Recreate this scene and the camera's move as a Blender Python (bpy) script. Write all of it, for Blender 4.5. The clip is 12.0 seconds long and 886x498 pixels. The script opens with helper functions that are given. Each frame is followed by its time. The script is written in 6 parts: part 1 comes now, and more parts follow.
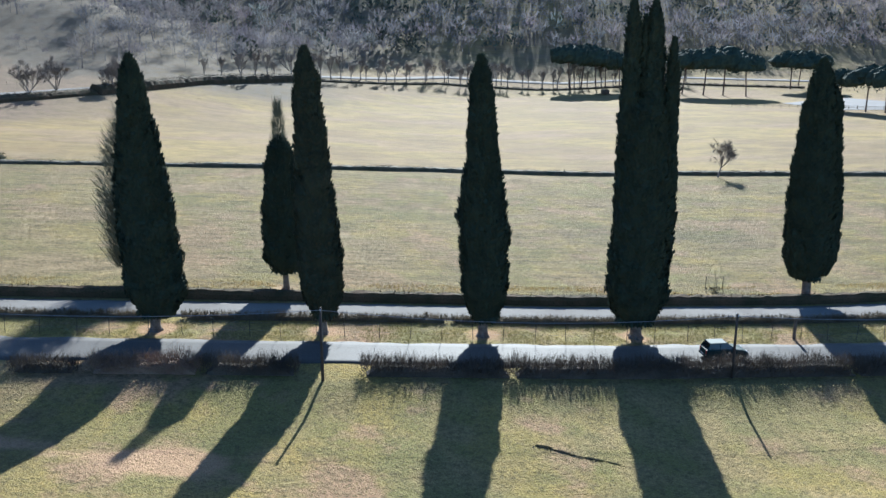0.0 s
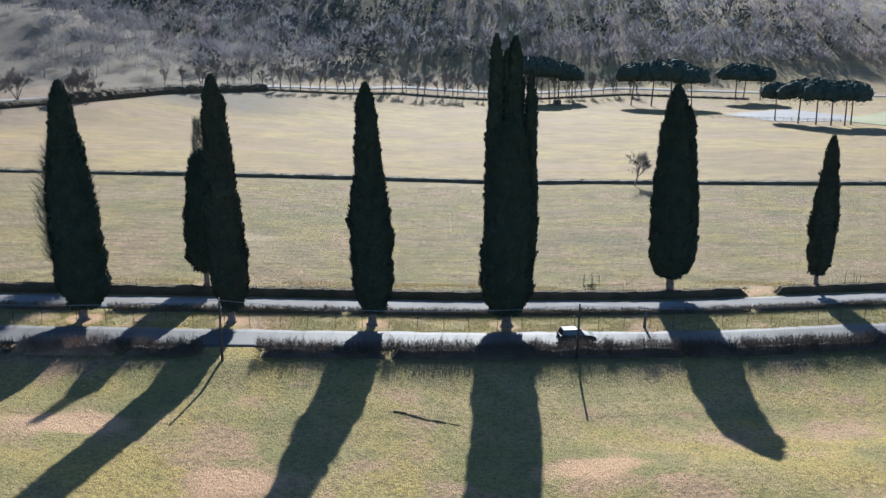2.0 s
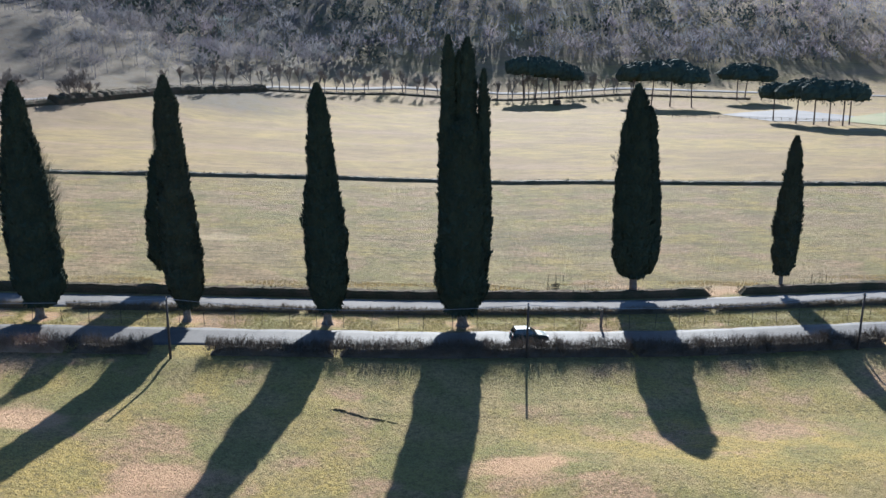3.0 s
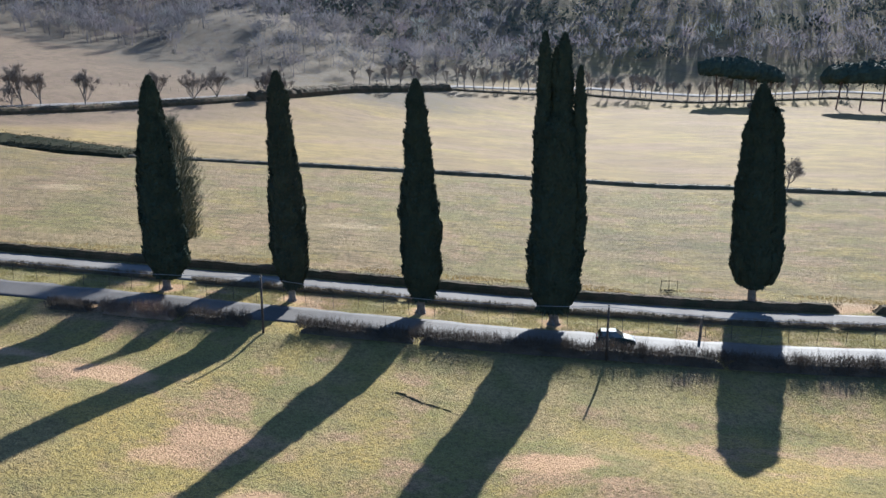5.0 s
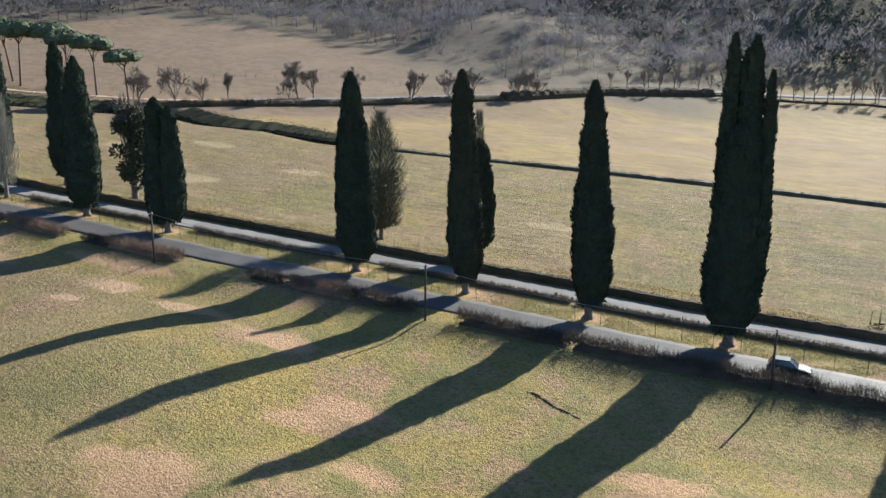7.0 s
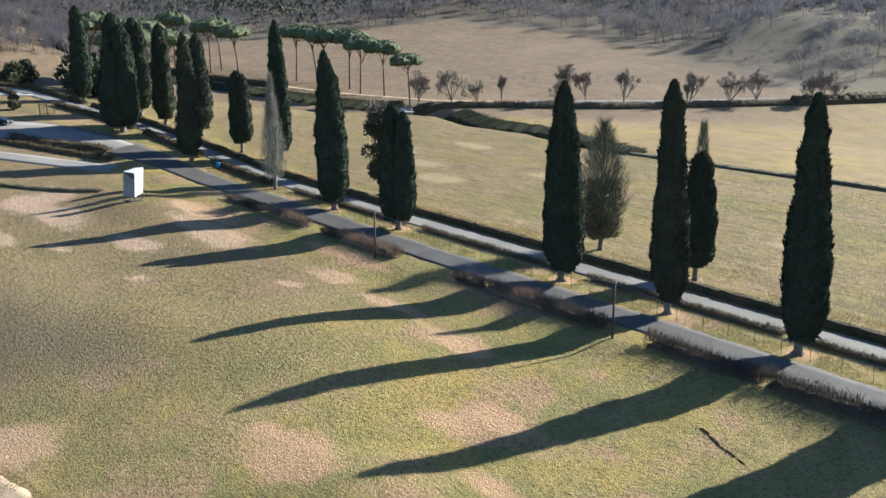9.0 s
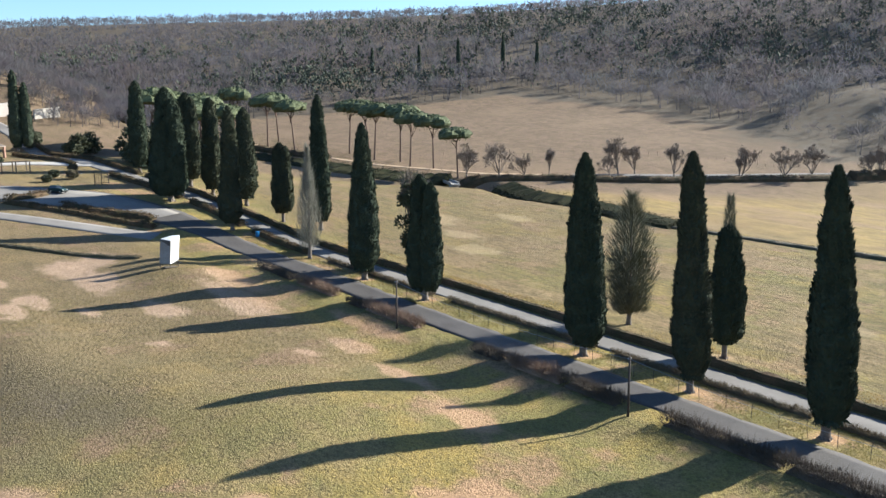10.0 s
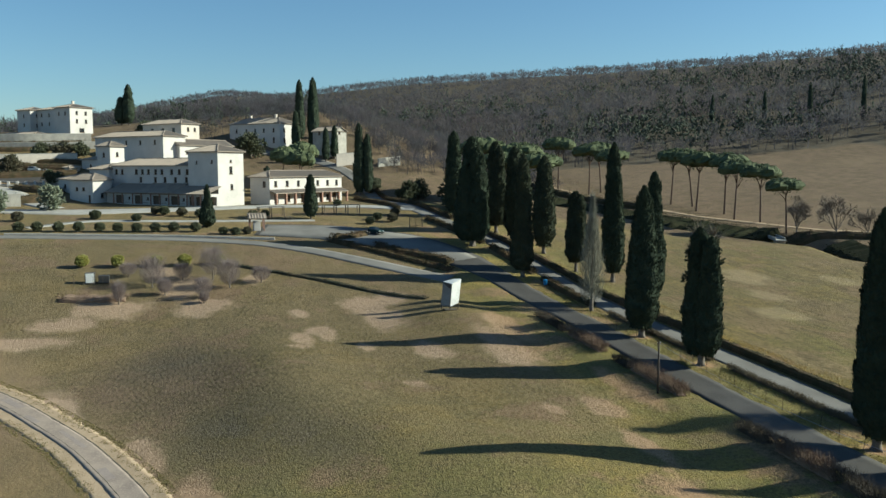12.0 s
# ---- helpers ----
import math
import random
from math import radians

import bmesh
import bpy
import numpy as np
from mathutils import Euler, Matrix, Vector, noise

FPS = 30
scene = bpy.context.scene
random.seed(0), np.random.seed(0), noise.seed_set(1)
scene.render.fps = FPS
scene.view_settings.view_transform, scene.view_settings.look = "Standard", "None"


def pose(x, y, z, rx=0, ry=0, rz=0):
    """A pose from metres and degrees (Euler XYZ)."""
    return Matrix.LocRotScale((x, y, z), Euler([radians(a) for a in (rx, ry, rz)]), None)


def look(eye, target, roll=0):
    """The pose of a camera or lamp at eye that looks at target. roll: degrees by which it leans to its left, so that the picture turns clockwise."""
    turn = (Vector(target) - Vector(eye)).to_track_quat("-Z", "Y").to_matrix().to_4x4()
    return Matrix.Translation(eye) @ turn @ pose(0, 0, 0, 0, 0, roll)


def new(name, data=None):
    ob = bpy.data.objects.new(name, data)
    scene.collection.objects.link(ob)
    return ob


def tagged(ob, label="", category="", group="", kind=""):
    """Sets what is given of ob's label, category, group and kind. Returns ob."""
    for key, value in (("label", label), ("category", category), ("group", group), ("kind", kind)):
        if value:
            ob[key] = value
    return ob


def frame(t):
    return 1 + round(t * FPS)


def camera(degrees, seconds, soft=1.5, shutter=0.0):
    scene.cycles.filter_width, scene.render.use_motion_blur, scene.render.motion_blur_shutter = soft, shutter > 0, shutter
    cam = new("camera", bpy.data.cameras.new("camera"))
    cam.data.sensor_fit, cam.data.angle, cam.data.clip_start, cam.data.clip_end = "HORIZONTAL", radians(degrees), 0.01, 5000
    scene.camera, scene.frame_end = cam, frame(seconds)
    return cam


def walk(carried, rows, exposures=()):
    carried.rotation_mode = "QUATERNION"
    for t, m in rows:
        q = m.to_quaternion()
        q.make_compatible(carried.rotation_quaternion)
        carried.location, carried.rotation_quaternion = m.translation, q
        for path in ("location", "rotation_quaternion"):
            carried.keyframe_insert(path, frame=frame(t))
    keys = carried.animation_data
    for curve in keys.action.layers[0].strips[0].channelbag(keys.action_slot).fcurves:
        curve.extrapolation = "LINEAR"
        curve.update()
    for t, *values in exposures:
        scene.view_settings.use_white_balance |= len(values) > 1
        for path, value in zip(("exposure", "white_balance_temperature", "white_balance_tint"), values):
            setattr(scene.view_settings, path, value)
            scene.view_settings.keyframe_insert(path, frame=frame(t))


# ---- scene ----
cam = camera(54.83, 12.0)


def aim(x, y, z, yaw, pitch, roll):
    return pose(x, y, z, 90 + pitch, 0, yaw) @ pose(0, 0, 0, 0, 0, roll)


# seconds, eye, yaw to the left from +y, pitch up, roll
PATH = [
    (0.0, -25.63, -70.64, 27.11, -6.56, -14.36, -0.18),
    (0.5, -25.08, -76.92, 28.35, -7.61, -14.12, 0.09),
    (1.0, -23.54, -80.38, 28.93, -8.10, -13.97, 0.23),
    (1.5, -21.24, -81.99, 29.34, -8.23, -14.01, 0.32),
    (2.0, -18.67, -83.06, 29.45, -8.19, -13.96, 0.24),
    (2.5, -15.79, -83.73, 29.62, -7.98, -14.04, 0.25),
    (2.7, -14.58, -83.97, 29.60, -7.85, -14.01, 0.17),
    (4.3, -5.90, -85.74, 29.23, -0.01, -13.80, 0.14),
    (4.5, -4.67, -85.75, 29.24, 1.80, -13.85, -0.03),
    (5.0, -1.83, -85.72, 29.11, 6.50, -13.85, -0.16),
    (5.5, 0.60, -85.50, 28.86, 10.94, -13.75, 0.07),
    (6.0, 3.12, -85.03, 28.86, 14.83, -13.72, 0.10),
    (6.5, 5.66, -84.33, 28.94, 19.69, -13.75, -0.01),
    (7.0, 8.04, -83.47, 28.88, 24.91, -13.70, 0.29),
    (7.5, 10.45, -82.38, 29.09, 31.03, -13.75, 0.04),
    (7.7, 11.38, -81.84, 29.05, 33.55, -13.77, 0.28),
    (9.3, 17.14, -76.26, 30.11, 46.74, -13.08, -0.69),
    (9.5, 17.71, -75.37, 30.06, 47.54, -11.98, -0.55),
    (10.0, 19.03, -73.38, 29.62, 49.30, -8.87, -0.40),
    (10.5, 20.06, -71.20, 29.32, 52.28, -6.21, -0.18),
    (11.0, 20.75, -68.80, 29.35, 59.52, -5.32, -0.23),
    (11.5, 20.89, -65.91, 29.30, 66.23, -5.39, -0.13),
    (12.0, 20.28, -63.00, 29.29, 72.19, -5.47, -0.09),
]
def sm(a, b, x):
    t = np.clip((x - a) / (b - a), 0.0, 1.0)
    return t * t * (3 - 2 * t)


def ramp(x, w):
    return 0.35 * w * np.logaddexp(0.0, x / (0.35 * w))


def hump(x, y, cx, cy, rx, ry):
    return np.exp(-((x - cx) / rx) ** 2 - ((y - cy) / ry) ** 2)


# the stream's bed
DITCH = [(-300, 44), (-262, 57), (-240, 65), (-222, 73), (-205, 79), (-186, 84), (-170, 89), (-154, 96), (-136, 89), (-118, 92), (-100, 86), (-86, 83)]


def off_line(x, y, pts):
    """How far each place lies from a broken line."""
    best = np.full(np.shape(x), 1e9)
    for (ax, ay), (bx, by) in zip(pts, pts[1:]):
        t = np.clip(((x - ax) * (bx - ax) + (y - ay) * (by - ay)) / ((bx - ax) ** 2 + (by - ay) ** 2), 0.0, 1.0)
        best = np.minimum(best, np.hypot(x - ax - t * (bx - ax), y - ay - t * (by - ay)))
    return best


def height(x, y):
    """The lie of the land: a plain that climbs gently west, the villa's hill and the wooded ridge."""
    x, y = np.asarray(x, float), np.asarray(y, float)
    z = 0.063 * (ramp(-x - 1, 6) - ramp(-x - 150, 20)) - 0.75 * sm(-2, 25, x)
    z = z - 0.8 * sm(-10.5, -16, y) * sm(-190, -110, x)
    z = z + 1.7 * hump(x, y, -46, -34, 14, 12) + 1.0 * hump(x, y, -24, -45, 7, 5) + 2.9 * sm(-12, 10, x) * sm(-21, -38, y)
    z = z - 1.6 * sm(-48, -70, y) * sm(-150, -95, x) + 1.7 * hump(x, y, -104, -21, 15, 8)
    # the villa's hill
    side = sm(95, -5, y)
    z = z + (0.105 * (ramp(-x - 112, 12) - ramp(-x - 205, 8)) + 0.22 * (ramp(-x - 240, 8) - ramp(-x - 350, 25)) - 0.12 * (ramp(-x - 400, 20) - ramp(-x - 520, 30))) * side
    # the far fields and the ridge
    u = (y - x) * 0.7071
    z = z + 0.13 * (ramp(u - 175, 12) - ramp(u - 340, 30)) + (0.20 * (ramp(u - 340, 30) - ramp(u - 860, 90)) - 0.1 * ramp(u - 1000, 120)) * (0.3 + 0.7 * sm(-420, 260, y))
    z = z + 95 * hump(x, y, 230, 760, 560, 360) * sm(270, 470, y)
    z = z - (3.2 + 0.8 * sm(-165, -185, x)) * np.exp(-(off_line(x, y, DITCH) / (4.4 + 1.4 * sm(-165, -185, x))) ** 4) * sm(-300, -280, x) * sm(-82, -140, x)
    z = z + 13 * hump(x, y, -132, 300, 36, 46)
    z = z + 1.5 * hump(x, y, -79, -50, 15, 7.5) + 0.7 * hump(x, y, -60, -42, 9, 5)
    return z
EXPOSURES = [(0.0, 1.67, 4930, 5), (1.0, 1.62, 4990, 7), (2.5, 1.58, 5080, 9), (5.0, 1.64, 5150, 10), (7.5, 1.56, 5450, 7), (9.5, 1.80, 5400, 6), (10.5, 1.80, 5680, 9), (11.0, 1.44, 5700, -3), (11.5, 1.16, 5780, -8), (12.0, 0.86, 5560, -7)]
walk(cam, [(r[0], aim(*r[1:])) for r in PATH], EXPOSURES)

# ---- light: a low winter sun ahead of the camera, over the ridge ----
SUN_DIR = Vector((0.226, 1.0, 0.522)).normalized()
world = bpy.data.worlds.new("winter_sky")
scene.world = world
world.use_nodes = True
sky = world.node_tree.nodes.new("ShaderNodeTexSky")
sky.sky_type, sky.sun_disc = "NISHITA", False
sky.sun_elevation, sky.sun_rotation = math.asin(SUN_DIR.z), math.atan2(SUN_DIR.x, SUN_DIR.y)
sky.air_density, sky.dust_density, sky.ozone_density = 1.0, 0.4, 3.2
world.node_tree.nodes["Background"].inputs["Strength"].default_value = 0.059
world.node_tree.links.new(sky.outputs[0], world.node_tree.nodes["Background"].inputs["Color"])
sun_data = bpy.data.lights.new("sun", "SUN")
sun_data.energy, sun_data.angle, sun_data.color = 5.0, radians(0.53), (1.0, 0.875, 0.69)
sun = new("sun", sun_data)
sun.matrix_world = look(Vector((0, 0, 300)) + SUN_DIR * 50, (0, 0, 300))


# ---- materials ----
def shade(name, c1, c2, scale=2.0, rough=0.8, bump=0.2, fine=12.0, c3=None, metal=0.0, vary=0.0, tint=False, spec=0.3, coords="Object", sheer=0.0):
    """A surface of two or three mingled colours, with grain at two scales."""
    m = bpy.data.materials.new(name)
    m.use_nodes = True
    nt = m.node_tree
    N, L, b = nt.nodes, nt.links, nt.nodes["Principled BSDF"]
    if coords == "World":
        src = N.new("ShaderNodeNewGeometry").outputs["Position"]
    else:
        src = N.new("ShaderNodeTexCoord").outputs["Object"]

    def grain(s, detail):
        n = N.new("ShaderNodeTexNoise")
        n.inputs["Scale"].default_value, n.inputs["Detail"].default_value = s, detail
        L.new(src, n.inputs["Vector"])
        return n.outputs["Fac"]

    def mix(a, c, fac, kind="MIX"):
        x = N.new("ShaderNodeMix")
        x.data_type, x.blend_type = "RGBA", kind
        for socket, v in ((x.inputs[6], a), (x.inputs[7], c), (x.inputs[0], fac)):
            if isinstance(v, bpy.types.NodeSocket):
                L.new(v, socket)
            else:
                socket.default_value = (*v, 1) if isinstance(v, tuple) else v
        return x.outputs[2]

    def span(v, lo, hi):
        r = N.new("ShaderNodeMapRange")
        r.inputs[1].default_value, r.inputs[2].default_value = lo, hi
        L.new(v, r.inputs[0])
        return r.outputs[0]

    big, small = grain(scale, 4), grain(fine, 5)
    col = mix(c1, c2, span(big, 0.35, 0.65))
    if c3:
        col = mix(col, c3, span(small, 0.5, 0.72))
    else:
        col = mix(col, tuple(v * 0.7 for v in c2), span(small, 0.5, 0.85))
    if vary:
        o = N.new("ShaderNodeObjectInfo")
        col = mix(col, tuple(v * (1 - vary) for v in c1), o.outputs["Random"])
    if tint:
        a = N.new("ShaderNodeAttribute")
        a.attribute_name = "tint"
        col = mix(col, a.outputs["Color"], 0.85, "MULTIPLY")
    L.new(col, b.inputs["Base Color"])
    b.inputs["Roughness"].default_value, b.inputs["Metallic"].default_value = rough, metal
    b.inputs["Specular IOR Level"].default_value = spec
    if bump:
        bp = N.new("ShaderNodeBump")
        bp.inputs["Strength"].default_value, bp.inputs["Distance"].default_value = bump, 0.05
        L.new(small, bp.inputs["Height"])
        L.new(bp.outputs[0], b.inputs["Normal"])
    if sheer:
        out = N["Material Output"]
        t = N.new("ShaderNodeBsdfTranslucent")
        L.new(col, t.inputs[0])
        s = N.new("ShaderNodeMixShader")
        s.inputs[0].default_value = sheer
        L.new(b.outputs[0], s.inputs[1])
        L.new(t.outputs[0], s.inputs[2])
        L.new(s.outputs[0], out.inputs[0])
    return m


CYPRESS = shade("cypress_foliage", (0.028, 0.040, 0.028), (0.043, 0.056, 0.037), 0.6, 0.85, 0.0, 4, c3=(0.052, 0.053, 0.034), spec=0.06, sheer=0.06)
CYPRESS_WORN = shade("cypress_foliage_browned", (0.031, 0.040, 0.028), (0.050, 0.058, 0.037), 0.5, 0.85, 0.0, 4, c3=(0.064, 0.056, 0.035), spec=0.06, sheer=0.06)
BARK = shade("bark_grey", (0.20, 0.17, 0.14), (0.11, 0.09, 0.075), 2.5, 0.9, 0.6, 14)
BARK_PINE = shade("bark_pine", (0.15, 0.10, 0.075), (0.09, 0.062, 0.048), 2.5, 0.9, 0.6, 10)
TWIG = shade("bare_twigs", (0.16, 0.13, 0.105), (0.24, 0.20, 0.16), 0.8, 0.85, 0.1, 9)
TWIG_MAUVE = shade("mauve_grey_twigs", (0.21, 0.165, 0.155), (0.29, 0.24, 0.225), 0.8, 0.85, 0.1, 9, sheer=0.35)
TWIG_PALE = shade("pale_bare_twigs", (0.17, 0.165, 0.13), (0.26, 0.25, 0.20), 0.8, 0.85, 0.1, 9)
TWIG_GREEN = shade("greyish_green_twigs", (0.10, 0.105, 0.065), (0.17, 0.16, 0.105), 0.8, 0.85, 0.1, 9)
VERGE_TWIG = shade("dry_verge_stems", (0.15, 0.115, 0.075), (0.10, 0.085, 0.06), 0.7, 0.9, 0.1, 9, c3=(0.19, 0.15, 0.09), sheer=0.15)
HEDGE_TWIG = shade("grey_brown_hedge_twigs", (0.064, 0.052, 0.040), (0.108, 0.086, 0.067), 0.5, 0.9, 0.1, 9, c3=(0.050, 0.043, 0.030), sheer=0.12)
TWIG_RED = shade("reddish_hedge_twigs", (0.15, 0.095, 0.07), (0.25, 0.17, 0.12), 0.7, 0.85, 0.1, 9, c3=(0.09, 0.08, 0.04))
HEDGE = shade("clipped_hedge_leaves", (0.050, 0.044, 0.024), (0.105, 0.069, 0.042), 0.5, 0.9, 0.2, 7, c3=(0.03, 0.036, 0.016), spec=0.1)
BRAMBLE = shade("bramble_brush", (0.05, 0.05, 0.028), (0.12, 0.095, 0.06), 0.35, 0.85, 0.2, 5, c3=(0.035, 0.042, 0.02))
DARKBRUSH = shade("dark_evergreen_brush", (0.020, 0.025, 0.014), (0.034, 0.035, 0.019), 0.4, 0.9, 0.2, 6, c3=(0.052, 0.042, 0.026), spec=0.03)
BOXBUSH = shade("green_bush_leaves", (0.042, 0.050, 0.025), (0.080, 0.082, 0.042), 1.2, 0.75, 0.2, 9)
YELLOWBUSH = shade("yellow_green_leaves", (0.16, 0.17, 0.035), (0.25, 0.22, 0.05), 1.2, 0.7, 0.2, 9)
OLIVE = shade("olive_leaves", (0.12, 0.14, 0.09), (0.20, 0.21, 0.15), 1.0, 0.7, 0.2, 8)
# darker copy of the pine needles: the far crowns' backlit shade, put into colour
PINE_BACKLIT = shade("backlit_pine_needles", (0.030, 0.043, 0.033), (0.052, 0.066, 0.046), 0.7, 0.85, 0.3, 6, spec=0.05)
PINE = shade("pine_needles", (0.056, 0.070, 0.038), (0.104, 0.118, 0.058), 0.7, 0.8, 0.3, 6, spec=0.12, sheer=0.02)
# cool pale cast in the twig colour stands in for blue distance haze
WOODS = shade("hazed_winter_woods", (0.146, 0.138, 0.148), (0.174, 0.164, 0.173), 0.05, 0.95, 0.0, 1.6, tint=True, coords="World", spec=0.0, sheer=0.5)
WOODS_GREEN = shade("woodland_evergreens", (0.080, 0.092, 0.072), (0.105, 0.120, 0.092), 0.02, 0.75, 0.0, 0.1, tint=True, coords="World", spec=0.12, sheer=0.3)
ASPHALT = shade("worn_asphalt", (0.054, 0.049, 0.046), (0.074, 0.068, 0.063), 0.25, 0.68, 0.25, 9, c3=(0.094, 0.090, 0.085), spec=0.11, coords="World")
ASPHALT_PALE = shade("pale_asphalt", (0.155, 0.145, 0.133), (0.205, 0.192, 0.176), 0.2, 0.85, 0.2, 7, spec=0.04, coords="World")
GRAVEL = shade("pale_gravel", (0.28, 0.26, 0.23), (0.36, 0.34, 0.31), 0.4, 0.9, 0.3, 8, coords="World")
SHOULDER = shade("dry_earth_shoulder", (0.37, 0.275, 0.185), (0.29, 0.215, 0.14), 0.4, 0.95, 0.4, 4, c3=(0.38, 0.30, 0.215), spec=0.05, coords="World")
PATCHED = shade("track_repair", (0.24, 0.195, 0.172), (0.275, 0.225, 0.198), 0.8, 0.95, 0.5, 5, coords="World")
EDGE_SOIL = shade("track_edge_soil", (0.075, 0.062, 0.048), (0.12, 0.10, 0.07), 0.9, 0.95, 0.5, 5, coords="World")
TRACK = shade("worn_track", (0.31, 0.25, 0.205), (0.235, 0.19, 0.16), 0.5, 0.95, 0.4, 5, c3=(0.34, 0.28, 0.23), spec=0.05, coords="World")
PLASTER = shade("white_plaster", (0.54, 0.505, 0.47), (0.45, 0.42, 0.39), 0.25, 0.9, 0.15, 4, c3=(0.59, 0.555, 0.515))
PLASTER_WARM = shade("cream_plaster", (0.60, 0.53, 0.45), (0.50, 0.44, 0.38), 0.25, 0.9, 0.15, 4)
BRICK = shade("red_brick", (0.34, 0.21, 0.155), (0.26, 0.155, 0.115), 1.5, 0.9, 0.3, 10)
STONE = shade("pale_stone", (0.40, 0.37, 0.32), (0.30, 0.28, 0.25), 0.6, 0.9, 0.4, 4)
TILE = shade("weathered_roof_tiles", (0.32, 0.265, 0.215), (0.21, 0.18, 0.155), 0.5, 0.9, 0.3, 7, c3=(0.40, 0.325, 0.25), vary=0.25)
EAVES = shade("wooden_eaves", (0.16, 0.10, 0.065), (0.11, 0.07, 0.045), 2, 0.8, 0.2, 12)
WOOD = shade("weathered_wood", (0.17, 0.13, 0.095), (0.10, 0.08, 0.06), 2, 0.85, 0.3, 15)
WOOD_DARK = shade("tarred_pole_wood", (0.07, 0.055, 0.045), (0.045, 0.035, 0.03), 2, 0.8, 0.3, 12)
IRON = shade("rusty_iron", (0.10, 0.075, 0.06), (0.06, 0.05, 0.045), 4, 0.7, 0.1, 20, metal=0.4)
WIRE = shade("galvanised_wire", (0.35, 0.35, 0.36), (0.26, 0.26, 0.27), 3, 0.5, 0.0, 20, metal=0.8)
CLOTHGLASS = shade("window_glass", (0.03, 0.035, 0.04), (0.02, 0.022, 0.026), 0.6, 0.12, 0.0, 3, spec=0.5)
SHUTTER = shade("brown_shutters", (0.13, 0.09, 0.06), (0.09, 0.065, 0.045), 2, 0.7, 0.2, 14)
PANEL_WHITE = shade("white_panel", (0.78, 0.77, 0.74), (0.68, 0.67, 0.64), 0.7, 0.6, 0.1, 6)
PANEL_DULL = shade("dull_grey_panel", (0.24, 0.235, 0.225), (0.18, 0.175, 0.17), 0.7, 0.6, 0.1, 6)
PANEL_GREY = shade("grey_panel", (0.075, 0.07, 0.066), (0.05, 0.047, 0.045), 0.7, 0.6, 0.1, 6)
CARPAINT = shade("dark_green_car_paint", (0.012, 0.035, 0.035), (0.010, 0.028, 0.030), 1, 0.6, 0.0, 5, metal=0.0, spec=0.15)
CARWHITE = shade("silver_car_paint", (0.55, 0.56, 0.57), (0.5, 0.5, 0.52), 1, 0.3, 0.0, 5, metal=0.3, spec=0.5)
CARGLASS = shade("car_glass", (0.02, 0.024, 0.027), (0.015, 0.018, 0.02), 1, 0.05, 0.0, 5, spec=0.6)
RUBBER = shade("tyre_rubber", (0.02, 0.02, 0.02), (0.03, 0.03, 0.03), 4, 0.85, 0.1, 20)
CHROME = shade("alloy", (0.55, 0.55, 0.56), (0.45, 0.45, 0.46), 3, 0.3, 0.0, 20, metal=0.9)
LAMPGLASS = shade("lamp_glass", (0.6, 0.6, 0.58), (0.5, 0.5, 0.5), 3, 0.1, 0.0, 20)
REDLAMP = shade("red_lamp_glass", (0.35, 0.02, 0.02), (0.3, 0.02, 0.02), 3, 0.15, 0.0, 20)
TURF = shade("short_green_turf", (0.11, 0.125, 0.035), (0.17, 0.155, 0.06), 0.06, 0.95, 0.2, 3, coords="World")
VERGEGRASS = shade("yellow_verge_grass", (0.25, 0.205, 0.07), (0.18, 0.165, 0.06), 0.2, 0.9, 0.0, 3, c3=(0.35, 0.29, 0.14), coords="World", sheer=0.3)
GOLDGRASS = shade("golden_field_grass", (0.40, 0.27, 0.09), (0.33, 0.24, 0.08), 0.2, 0.9, 0.0, 3, c3=(0.46, 0.33, 0.14), coords="World", sheer=0.25)
YARD = shade("grey_yard", (0.085, 0.08, 0.08), (0.12, 0.112, 0.108), 0.1, 0.9, 0.2, 3, coords="World")
GRASSBLADE = shade("dry_grass_blades", (0.20, 0.175, 0.060), (0.27, 0.22, 0.09), 0.15, 0.9, 0.0, 3, c3=(0.16, 0.15, 0.07), coords="World", sheer=0.45)


